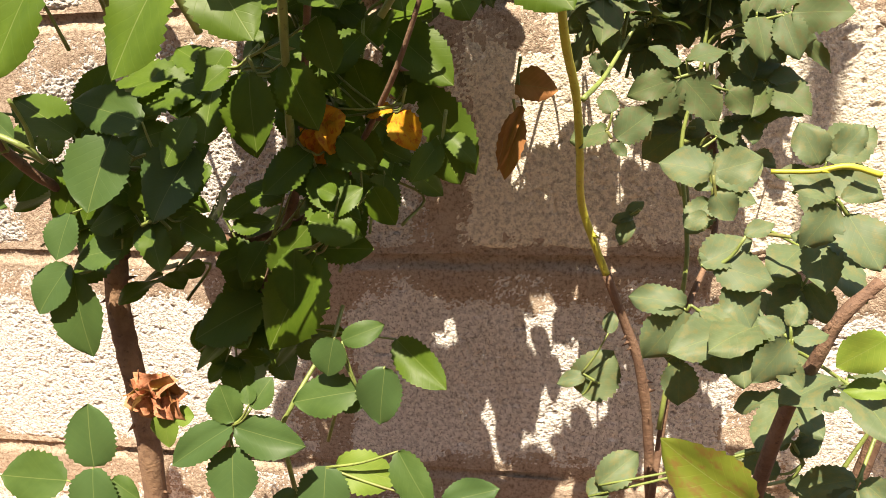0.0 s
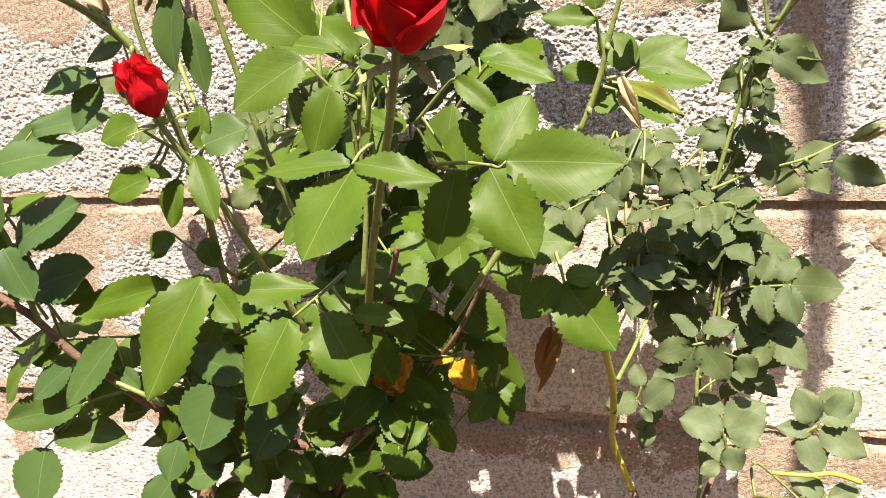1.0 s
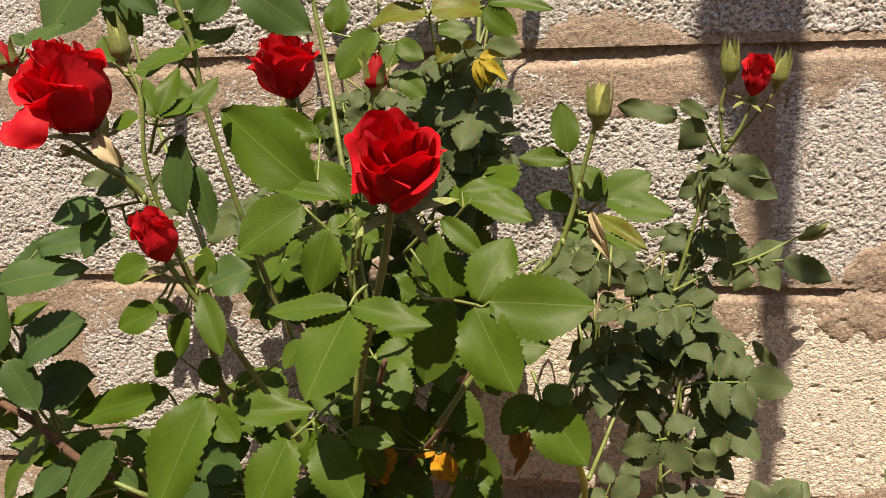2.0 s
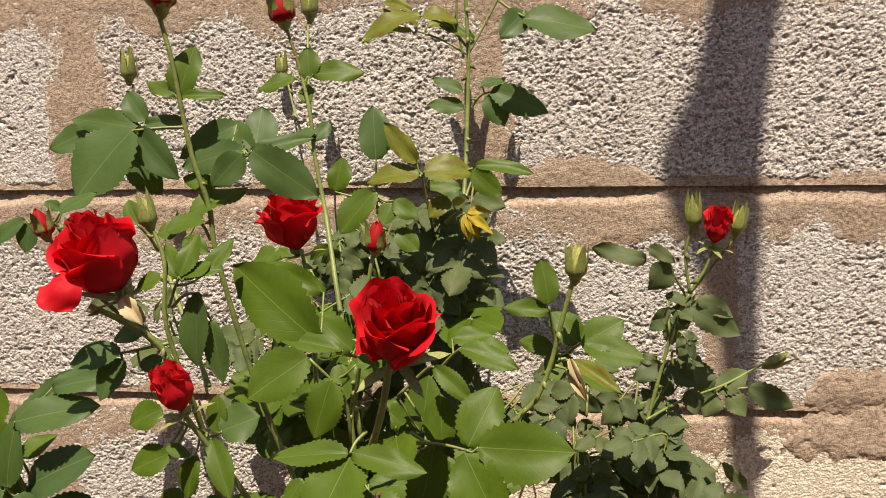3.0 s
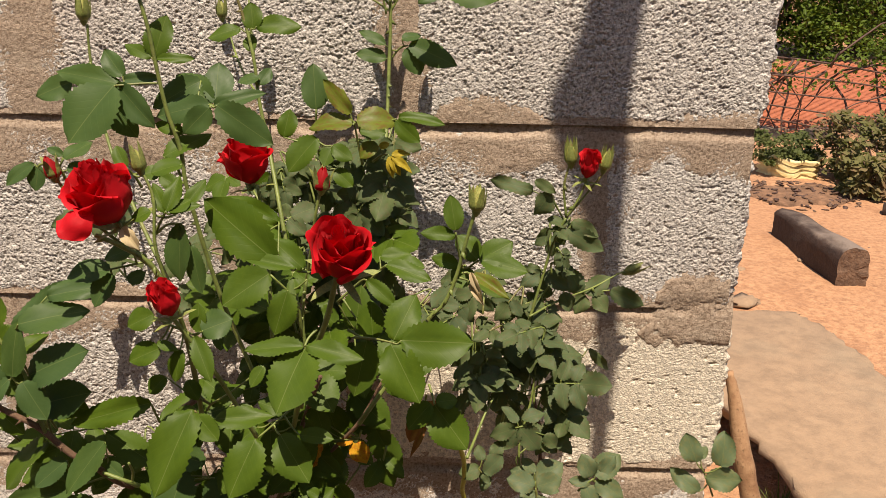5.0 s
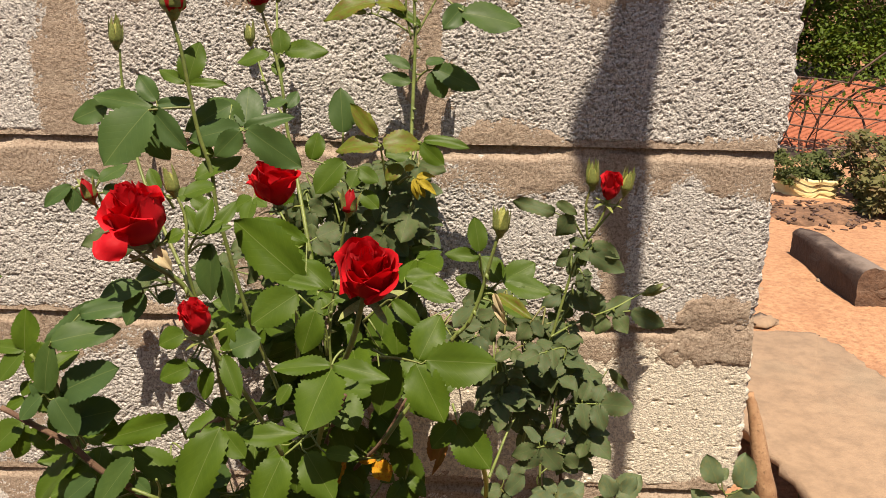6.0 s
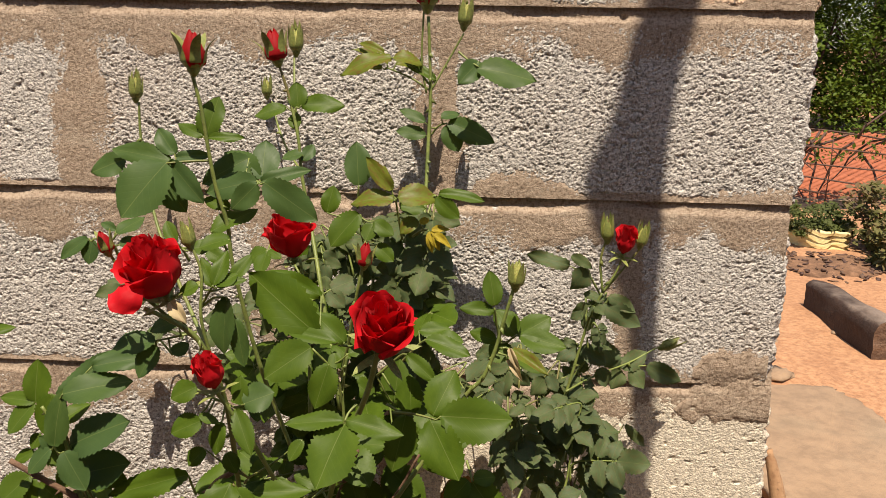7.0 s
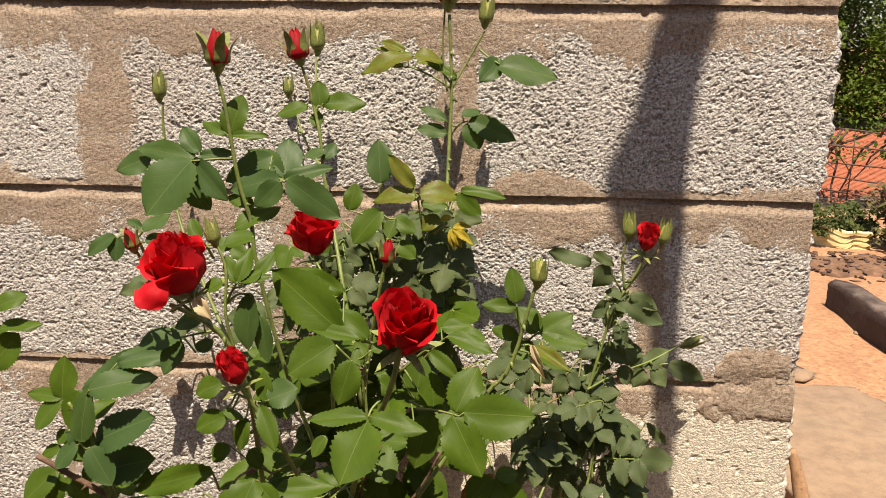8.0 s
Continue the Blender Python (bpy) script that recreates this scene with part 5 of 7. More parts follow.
leaf(M, COOL, [(-0.153, -0.313, 0.740), (-0.155, -0.319, 0.752), (-0.164, -0.325, 0.755)],
     ((-0.168, -0.325, 0.755), (-0.187, -0.333, 0.742), 0.44, (0.000, -0.853, 0.522)),
     ((-0.165, -0.325, 0.754), (-0.168, -0.330, 0.737), 0.62, (0.000, -0.968, 0.250)),
     ((-0.152, -0.315, 0.759), (-0.165, -0.312, 0.764), 0.44, (-0.000, -0.853, 0.522)),
     ((-0.147, -0.325, 0.759), (-0.132, -0.312, 0.770), 0.59, (0.000, -0.622, 0.783)),
     ((-0.146, -0.325, 0.751), (-0.132, -0.319, 0.755), 0.69, (0.000, -0.622, 0.783)))
leaf(M, FRESH, [(-0.110, -0.288, 0.730), (-0.112, -0.294, 0.740), (-0.115, -0.300, 0.748)],
     ((-0.115, -0.300, 0.748), (-0.125, -0.291, 0.762), 0.51, (0.000, -0.853, 0.522)),
     ((-0.103, -0.300, 0.743), (-0.088, -0.296, 0.746), 0.83, (0.000, -0.622, 0.783)),
     ((-0.074, -0.300, 0.751), (-0.096, -0.306, 0.746), 0.63, (-0.000, -0.622, 0.783)))
leaf(M, FRESH, [(-0.092, -0.253, 0.730), (-0.094, -0.259, 0.741), (-0.100, -0.265, 0.748)],
     ((-0.100, -0.265, 0.748), (-0.068, -0.245, 0.764), 0.44, (0.000, -0.622, 0.783)),
     ((-0.090, -0.245, 0.763), (-0.113, -0.241, 0.769), 0.48, (0.000, -0.853, 0.522)),
     ((-0.104, -0.265, 0.733), (-0.087, -0.270, 0.725), 0.57, (0.000, -0.853, 0.522)))
leaf(M, FRESH, [(-0.094, -0.313, 0.702), (-0.087, -0.319, 0.713), (-0.080, -0.325, 0.723)],
     ((-0.080, -0.325, 0.722), (-0.092, -0.314, 0.741), 0.42, (-0.000, -0.853, 0.522)),
     ((-0.080, -0.325, 0.723), (-0.073, -0.311, 0.746), 0.43, (0.000, -0.853, 0.522)),
     ((-0.078, -0.325, 0.723), (-0.064, -0.317, 0.730), 0.72, (-0.000, -0.622, 0.783)),
     ((-0.077, -0.325, 0.722), (-0.057, -0.319, 0.727), 0.36, (0.000, -0.622, 0.783)),
     ((-0.074, -0.305, 0.720), (-0.060, -0.293, 0.739), 0.42, (-0.000, -0.853, 0.522)),
     ((-0.091, -0.325, 0.723), (-0.103, -0.331, 0.718), 0.87, (-0.000, -0.622, 0.783)))
leaf(M, COOL, [(-0.097, -0.303, 0.699), (-0.086, -0.309, 0.708), (-0.074, -0.315, 0.711)],
     ((-0.073, -0.315, 0.711), (-0.078, -0.324, 0.669), 0.49, (-0.287, -0.928, 0.239)),
     ((-0.068, -0.315, 0.695), (-0.061, -0.322, 0.659), 0.33, (0.287, -0.928, 0.239)))
leaf(M, FRESH, [(0.015, -0.288, 0.665), (0.004, -0.294, 0.669), (-0.009, -0.300, 0.677)],
     ((-0.011, -0.300, 0.679), (-0.068, -0.280, 0.720), 0.46, (-0.148, -0.958, 0.247)),
     ((-0.011, -0.280, 0.703), (-0.057, -0.270, 0.719), 0.29, (-0.000, -0.853, 0.522)),
     ((0.006, -0.306, 0.675), (-0.039, -0.297, 0.682), 0.25, (0.000, -0.622, 0.783)),
     ((0.010, -0.300, 0.673), (-0.016, -0.288, 0.692), 0.50, (0.000, -0.853, 0.522)))
leaf(M, FRESH, [(0.007, -0.300, 0.617), (0.005, -0.306, 0.648), (-0.012, -0.312, 0.672)],
     ((-0.013, -0.312, 0.673), (-0.046, -0.325, 0.652), 0.64, (0.000, -0.853, 0.522)),
     ((-0.000, -0.312, 0.660), (-0.010, -0.321, 0.627), 0.57, (-0.000, -0.968, 0.250)),
     ((0.006, -0.312, 0.657), (0.003, -0.305, 0.668), 0.72, (-0.000, -0.853, 0.522)),
     ((0.015, -0.312, 0.669), (0.027, -0.308, 0.673), 0.77, (0.000, -0.622, 0.783)))
leaf(M, FRESH, [(0.047, -0.250, 0.636), (0.061, -0.256, 0.654), (0.069, -0.262, 0.663)],
     ((0.070, -0.266, 0.665), (0.106, -0.276, 0.657), 0.43, (0.000, -0.622, 0.783)),
     ((0.079, -0.256, 0.663), (0.100, -0.259, 0.661), 0.80, (0.000, -0.622, 0.783)),
     ((0.063, -0.250, 0.666), (0.089, -0.248, 0.668), 0.53, (0.000, -0.622, 0.783)))
leaf(M, FRESH, [(0.031, -0.273, 0.635), (0.050, -0.279, 0.655), (0.056, -0.285, 0.659)],
     ((0.056, -0.285, 0.659), (0.080, -0.296, 0.641), 0.36, (0.000, -0.853, 0.522)),
     ((0.060, -0.285, 0.609), (0.058, -0.277, 0.639), 0.64, (-0.000, -0.968, 0.250)),
     ((0.044, -0.265, 0.607), (0.048, -0.256, 0.643), 0.59, (0.000, -0.968, 0.250)))
leaf(M, FRESH, [(0.048, -0.306, 0.620), (0.064, -0.312, 0.622), (0.078, -0.318, 0.622)],
     ((0.079, -0.318, 0.624), (0.095, -0.296, 0.653), 0.61, (0.197, -0.836, 0.512)),
     ((0.085, -0.318, 0.624), (0.139, -0.318, 0.623), 0.58, (0.000, -0.853, 0.522)),
     ((0.077, -0.318, 0.621), (0.100, -0.341, 0.584), 0.61, (0.000, -0.853, 0.522)))
leaf(M, FRESH, [(0.023, -0.326, 0.635), (0.018, -0.332, 0.631), (0.016, -0.338, 0.627)],
     ((0.016, -0.338, 0.625), (-0.000, -0.374, 0.593), 0.70, (-0.149, -0.615, 0.774)),
     ((0.015, -0.338, 0.627), (-0.029, -0.340, 0.625), 0.33, (-0.000, -0.622, 0.783)),
     ((0.017, -0.338, 0.628), (0.060, -0.346, 0.622), 0.37, (-0.000, -0.622, 0.783)))
leaf(M, FRESH, [(0.041, -0.288, 0.618), (0.051, -0.294, 0.615), (0.057, -0.300, 0.616)],
     ((0.057, -0.300, 0.615), (0.048, -0.313, 0.572), 0.55, (0.196, -0.950, 0.245)))
leaf(M, FRESH, [(-0.075, -0.320, 0.628), (-0.085, -0.326, 0.636), (-0.094, -0.332, 0.645)],
     ((-0.094, -0.332, 0.647), (-0.112, -0.337, 0.639), 0.83, (-0.000, -0.853, 0.522)),
     ((-0.092, -0.332, 0.620), (-0.114, -0.337, 0.611), 0.74, (-0.000, -0.853, 0.522)),
     ((-0.093, -0.332, 0.625), (-0.077, -0.337, 0.621), 0.42, (-0.000, -0.622, 0.783)),
     ((-0.077, -0.332, 0.619), (-0.081, -0.338, 0.595), 0.45, (0.000, -0.968, 0.250)),
     ((-0.061, -0.332, 0.634), (-0.063, -0.327, 0.655), 0.62, (0.000, -0.968, 0.250)),
     ((-0.066, -0.332, 0.630), (-0.051, -0.349, 0.602), 0.40, (-0.000, -0.853, 0.522)))
leaf(M, COOL, [(-0.070, -0.323, 0.625), (-0.064, -0.329, 0.631), (-0.058, -0.335, 0.636)],
     ((-0.059, -0.335, 0.636), (-0.037, -0.330, 0.644), 0.93, (-0.000, -0.853, 0.522)))
leaf(M, FRESH, [(-0.074, -0.293, 0.546), (-0.070, -0.299, 0.553), (-0.067, -0.305, 0.558)],
     ((-0.067, -0.305, 0.558), (-0.042, -0.291, 0.569), 0.48, (-0.000, -0.622, 0.783)),
     ((-0.084, -0.305, 0.579), (-0.074, -0.313, 0.566), 0.73, (-0.000, -0.853, 0.522)),
     ((-0.023, -0.305, 0.593), (-0.032, -0.314, 0.579), 0.56, (0.000, -0.853, 0.522)),
     ((-0.101, -0.305, 0.582), (-0.112, -0.312, 0.570), 0.74, (0.000, -0.853, 0.522)))
leaf(M, FRESH, [(0.130, -0.233, 0.652), (0.126, -0.239, 0.672), (0.124, -0.245, 0.686)],
     ((0.124, -0.245, 0.688), (0.119, -0.238, 0.716), 0.50, (0.000, -0.968, 0.250)),
     ((0.124, -0.245, 0.683), (0.095, -0.244, 0.685), 0.42, (-0.000, -0.853, 0.522)))
leaf(M, FRESH, [(0.133, -0.213, 0.639), (0.139, -0.219, 0.649), (0.145, -0.225, 0.656)],
     ((0.143, -0.225, 0.656), (0.125, -0.214, 0.674), 0.72, (0.000, -0.853, 0.522)),
     ((0.145, -0.225, 0.655), (0.173, -0.216, 0.670), 0.71, (0.000, -0.853, 0.522)),
     ((0.146, -0.225, 0.656), (0.186, -0.233, 0.649), 0.49, (0.000, -0.622, 0.783)),
     ((0.127, -0.225, 0.650), (0.104, -0.221, 0.656), 0.51, (-0.000, -0.853, 0.522)),
     ((0.140, -0.225, 0.636), (0.121, -0.216, 0.643), 0.84, (-0.000, -0.622, 0.783)),
     ((0.142, -0.225, 0.637), (0.167, -0.237, 0.628), 0.49, (0.000, -0.622, 0.783)))
leaf(R, DULL, [(0.234, -0.108, 0.652), (0.221, -0.114, 0.674), (0.214, -0.120, 0.686)],
     ((0.198, -0.120, 0.689), (0.157, -0.109, 0.698), 0.33, (-0.000, -0.622, 0.783)),
     ((0.215, -0.120, 0.688), (0.200, -0.126, 0.666), 0.77, (-0.000, -0.968, 0.250)),
     ((0.199, -0.120, 0.699), (0.219, -0.126, 0.689), 0.46, (0.000, -0.853, 0.522)),
     ((0.233, -0.120, 0.656), (0.214, -0.113, 0.661), 0.54, (-0.000, -0.622, 0.783)))
leaf(R, DULL, [(0.232, -0.119, 0.650), (0.234, -0.125, 0.654)],
     ((0.231, -0.125, 0.653), (0.267, -0.136, 0.635), 0.47, (0.000, -0.853, 0.522)),
     ((0.236, -0.125, 0.661), (0.262, -0.132, 0.648), 0.43, (-0.000, -0.853, 0.522)))
leaf(R, DULL, [(0.248, -0.058, 0.562), (0.265, -0.064, 0.563), (0.290, -0.070, 0.569)],
     ((0.261, -0.070, 0.565), (0.246, -0.055, 0.589), 0.63, (0.000, -0.853, 0.522)),
     ((0.264, -0.070, 0.565), (0.292, -0.060, 0.582), 0.56, (0.000, -0.853, 0.522)),
     ((0.263, -0.070, 0.565), (0.253, -0.082, 0.546), 0.71, (-0.000, -0.853, 0.522)),
     ((0.291, -0.070, 0.569), (0.326, -0.079, 0.555), 0.51, (0.000, -0.853, 0.522)),
     ((0.273, -0.070, 0.563), (0.288, -0.080, 0.547), 0.75, (0.000, -0.853, 0.522)))
leaf(L, FRESH, [(-0.237, -0.253, 0.549), (-0.242, -0.259, 0.576), (-0.256, -0.265, 0.596)],
     ((-0.257, -0.265, 0.596), (-0.256, -0.256, 0.632), 0.56, (0.000, -0.968, 0.250)),
     ((-0.257, -0.265, 0.597), (-0.289, -0.262, 0.599), 0.40, (-0.000, -0.622, 0.783)),
     ((-0.258, -0.265, 0.596), (-0.275, -0.279, 0.574), 0.59, (-0.000, -0.853, 0.522)),
     ((-0.242, -0.265, 0.605), (-0.246, -0.274, 0.570), 0.53, (0.000, -0.968, 0.250)),
     ((-0.238, -0.265, 0.580), (-0.217, -0.251, 0.591), 0.61, (-0.000, -0.622, 0.783)),
     ((-0.256, -0.265, 0.568), (-0.261, -0.272, 0.557), 0.83, (0.000, -0.853, 0.522)))
leaf(L, COOL, [(-0.237, -0.268, 0.580), (-0.233, -0.274, 0.596), (-0.228, -0.280, 0.609)],
     ((-0.228, -0.280, 0.609), (-0.186, -0.258, 0.645), 0.32, (0.000, -0.853, 0.522)),
     ((-0.220, -0.288, 0.616), (-0.168, -0.276, 0.626), 0.47, (-0.000, -0.622, 0.783)),
     ((-0.203, -0.270, 0.633), (-0.153, -0.260, 0.641), 0.39, (-0.000, -0.622, 0.783)))
leaf(L, COOL, [(-0.111, -0.278, 0.669), (-0.125, -0.284, 0.667), (-0.140, -0.290, 0.665)],
     ((-0.140, -0.290, 0.665), (-0.173, -0.296, 0.661), 0.56, (0.000, -0.622, 0.783)),
     ((-0.121, -0.290, 0.682), (-0.143, -0.294, 0.675), 0.59, (0.000, -0.853, 0.522)),
     ((-0.139, -0.290, 0.661), (-0.151, -0.303, 0.639), 0.60, (-0.000, -0.853, 0.522)),
     ((-0.128, -0.290, 0.656), (-0.115, -0.286, 0.662), 0.78, (0.000, -0.853, 0.522)))
leaf(L, FRESH, [(-0.224, -0.256, 0.490), (-0.227, -0.262, 0.538), (-0.228, -0.268, 0.560)],
     ((-0.227, -0.268, 0.562), (-0.187, -0.258, 0.579), 0.45, (-0.000, -0.853, 0.522)),
     ((-0.221, -0.268, 0.537), (-0.181, -0.272, 0.531), 0.49, (-0.000, -0.853, 0.522)),
     ((-0.239, -0.258, 0.540), (-0.270, -0.249, 0.554), 0.59, (0.000, -0.853, 0.522)),
     ((-0.261, -0.268, 0.553), (-0.277, -0.273, 0.544), 0.56, (-0.000, -0.853, 0.522)))
leaf(L, FRESH, [(-0.250, -0.263, 0.493), (-0.260, -0.269, 0.513), (-0.262, -0.275, 0.532)],
     ((-0.263, -0.275, 0.534), (-0.287, -0.288, 0.512), 0.69, (0.000, -0.853, 0.522)),
     ((-0.261, -0.275, 0.532), (-0.270, -0.283, 0.502), 0.59, (0.000, -0.968, 0.250)),
     ((-0.240, -0.275, 0.527), (-0.223, -0.267, 0.541), 0.69, (0.000, -0.853, 0.522)),
     ((-0.255, -0.275, 0.528), (-0.233, -0.284, 0.513), 0.58, (-0.000, -0.853, 0.522)))
leaf(L, FRESH, [(-0.128, -0.258, 0.512), (-0.130, -0.264, 0.529), (-0.129, -0.270, 0.537)],
     ((-0.129, -0.270, 0.538), (-0.196, -0.280, 0.521), 0.31, (-0.000, -0.853, 0.522)))
leaf(M, FRESH, [(-0.066, -0.313, 0.530), (-0.069, -0.319, 0.552), (-0.073, -0.325, 0.564)],
     ((-0.075, -0.325, 0.565), (-0.098, -0.359, 0.509), 0.47, (-0.000, -0.853, 0.522)),
     ((-0.058, -0.325, 0.557), (-0.013, -0.322, 0.560), 0.38, (-0.000, -0.622, 0.783)),
     ((-0.076, -0.315, 0.560), (-0.095, -0.323, 0.546), 0.70, (0.000, -0.853, 0.522)),
     ((-0.071, -0.325, 0.560), (-0.054, -0.335, 0.544), 0.68, (0.000, -0.853, 0.522)))
leaf(M, FRESH, [(0.003, -0.323, 0.569), (-0.009, -0.329, 0.559), (-0.023, -0.335, 0.548)],
     ((-0.025, -0.335, 0.547), (-0.043, -0.358, 0.509), 0.63, (0.000, -0.853, 0.522)),
     ((-0.006, -0.335, 0.551), (0.018, -0.353, 0.521), 0.56, (-0.000, -0.853, 0.522)),
     ((0.009, -0.335, 0.551), (0.035, -0.337, 0.550), 0.51, (0.000, -0.622, 0.783)))
leaf(M, FRESH, [(0.105, -0.278, 0.566), (0.108, -0.284, 0.559), (0.110, -0.290, 0.554)],
     ((0.110, -0.290, 0.554), (0.137, -0.308, 0.524), 0.68, (0.000, -0.853, 0.522)),
     ((0.107, -0.290, 0.555), (0.089, -0.301, 0.537), 0.67, (0.000, -0.853, 0.522)),
     ((0.111, -0.290, 0.556), (0.129, -0.287, 0.558), 0.79, (0.000, -0.622, 0.783)))
leaf(R, BLUE, [(0.424, -0.088, 0.328), (0.413, -0.094, 0.353), (0.403, -0.100, 0.372)],
     ((0.396, -0.100, 0.380), (0.384, -0.092, 0.411), 0.69, (-0.000, -0.968, 0.250)),
     ((0.424, -0.100, 0.375), (0.428, -0.090, 0.412), 0.70, (-0.000, -0.968, 0.250)),
     ((0.403, -0.100, 0.342), (0.373, -0.087, 0.364), 0.48, (-0.000, -0.853, 0.522)),
     ((0.409, -0.100, 0.360), (0.450, -0.101, 0.358), 0.62, (-0.000, -0.853, 0.522)),
     ((0.400, -0.100, 0.385), (0.408, -0.093, 0.396), 0.65, (0.000, -0.853, 0.522)))
leaf(L, COOL, [(-0.175, -0.263, 0.460), (-0.188, -0.269, 0.458), (-0.202, -0.275, 0.455)],
     ((-0.203, -0.275, 0.454), (-0.265, -0.283, 0.441), 0.34, (0.000, -0.853, 0.522)),
     ((-0.230, -0.275, 0.431), (-0.175, -0.275, 0.431), 0.43, (0.000, -0.622, 0.783)),
     ((-0.239, -0.275, 0.419), (-0.240, -0.297, 0.384), 0.89, (0.000, -0.853, 0.522)),
     ((-0.170, -0.275, 0.502), (-0.199, -0.298, 0.465), 0.42, (0.000, -0.853, 0.522)),
     ((-0.205, -0.275, 0.483), (-0.231, -0.287, 0.463), 0.50, (-0.000, -0.853, 0.522)),
     ((-0.170, -0.275, 0.481), (-0.156, -0.281, 0.471), 0.73, (0.000, -0.853, 0.522)))
leaf(L, FRESH, [(-0.133, -0.223, 0.410), (-0.128, -0.229, 0.427), (-0.124, -0.235, 0.443)],
     ((-0.125, -0.235, 0.444), (-0.147, -0.253, 0.414), 0.74, (-0.000, -0.853, 0.522)),
     ((-0.152, -0.235, 0.446), (-0.170, -0.245, 0.407), 0.43, (0.000, -0.968, 0.250)),
     ((-0.128, -0.235, 0.404), (-0.167, -0.251, 0.378), 0.55, (0.000, -0.853, 0.522)),
     ((-0.090, -0.235, 0.437), (-0.096, -0.249, 0.414), 0.82, (-0.000, -0.853, 0.522)),
     ((-0.071, -0.235, 0.444), (-0.091, -0.249, 0.420), 0.53, (-0.000, -0.853, 0.522)))
leaf(M, GOLD, [(0.052, -0.188, 0.730), (0.060, -0.194, 0.737), (0.066, -0.200, 0.739)],
     ((0.068, -0.200, 0.738), (0.070, -0.205, 0.720), 0.38, (0.000, -0.968, 0.250)),
     ((0.068, -0.200, 0.738), (0.077, -0.204, 0.722), 0.37, (0.000, -0.968, 0.250)),
     ((0.069, -0.200, 0.738), (0.087, -0.207, 0.726), 0.28, (-0.000, -0.853, 0.522)),
     ((0.069, -0.200, 0.739), (0.085, -0.199, 0.741), 0.37, (-0.000, -0.853, 0.522)),
     ((0.059, -0.200, 0.745), (0.067, -0.197, 0.749), 0.66, (0.000, -0.853, 0.522)))
leaf(M, YOUNG, [(0.058, -0.063, 0.853), (0.043, -0.069, 0.870), (0.022, -0.075, 0.879)],
     ((0.021, -0.075, 0.879), (-0.028, -0.087, 0.870), 0.41, (0.000, -0.622, 0.783)),
     ((0.013, -0.069, 0.883), (-0.013, -0.062, 0.894), 0.32, (0.000, -0.853, 0.522)),
     ((0.023, -0.075, 0.880), (0.051, -0.079, 0.877), 0.55, (-0.000, -0.622, 0.783)))
leaf(M, COOL, [(0.086, -0.096, 0.886), (0.095, -0.102, 0.879), (0.105, -0.108, 0.873)],
     ((0.104, -0.108, 0.872), (0.159, -0.113, 0.864), 0.52, (-0.000, -0.853, 0.522)),
     ((0.105, -0.102, 0.878), (0.087, -0.119, 0.858), 0.62, (0.197, -0.836, 0.512)))
leaf(M, FRESH, [(0.060, -0.069, 0.856), (0.063, -0.075, 0.858)],
     ((0.064, -0.075, 0.859), (0.033, -0.065, 0.875), 0.28, (0.000, -0.853, 0.522)))
leaf(M, COOL, [(0.057, -0.066, 0.801), (0.067, -0.072, 0.814), (0.076, -0.078, 0.818)],
     ((0.077, -0.078, 0.819), (0.123, -0.088, 0.802), 0.41, (-0.000, -0.853, 0.522)),
     ((0.075, -0.078, 0.816), (0.088, -0.084, 0.791), 0.74, (0.000, -0.968, 0.250)),
     ((0.070, -0.078, 0.824), (0.088, -0.074, 0.828), 0.66, (-0.000, -0.622, 0.783)),
     ((0.054, -0.078, 0.818), (0.028, -0.070, 0.831), 0.39, (0.000, -0.853, 0.522)),
     ((0.055, -0.078, 0.805), (0.025, -0.075, 0.810), 0.47, (0.000, -0.853, 0.522)))
leaf(M, FRESH, [(-0.039, -0.193, 0.339), (-0.040, -0.199, 0.350), (-0.043, -0.205, 0.346)],
     ((-0.044, -0.205, 0.344), (-0.090, -0.217, 0.324), 0.60, (0.000, -0.853, 0.522)),
     ((-0.113, -0.205, 0.330), (-0.089, -0.220, 0.305), 0.46, (0.000, -0.853, 0.522)),
     ((-0.028, -0.205, 0.400), (-0.048, -0.226, 0.366), 0.60, (-0.000, -0.853, 0.522)),
     ((-0.083, -0.205, 0.377), (-0.067, -0.218, 0.356), 0.56, (0.000, -0.853, 0.522)))
leaf(M, FRESH, [(-0.017, -0.188, 0.361), (-0.006, -0.194, 0.383), (0.005, -0.200, 0.395)],
     ((0.005, -0.200, 0.395), (-0.034, -0.202, 0.392), 0.60, (-0.000, -0.853, 0.522)),
     ((-0.015, -0.200, 0.432), (0.011, -0.213, 0.410), 0.52, (0.000, -0.853, 0.522)),
     ((0.009, -0.200, 0.457), (0.014, -0.207, 0.429), 0.65, (-0.000, -0.968, 0.250)))
leaf(M, FRESH, [(0.036, -0.183, 0.488), (0.043, -0.189, 0.482), (0.050, -0.195, 0.477)],
     ((0.050, -0.195, 0.477), (0.077, -0.207, 0.429), 0.46, (0.000, -0.968, 0.250)),
     ((0.030, -0.195, 0.511), (0.068, -0.213, 0.482), 0.52, (0.000, -0.853, 0.522)),
     ((0.014, -0.195, 0.509), (-0.005, -0.207, 0.489), 0.80, (-0.000, -0.853, 0.522)))
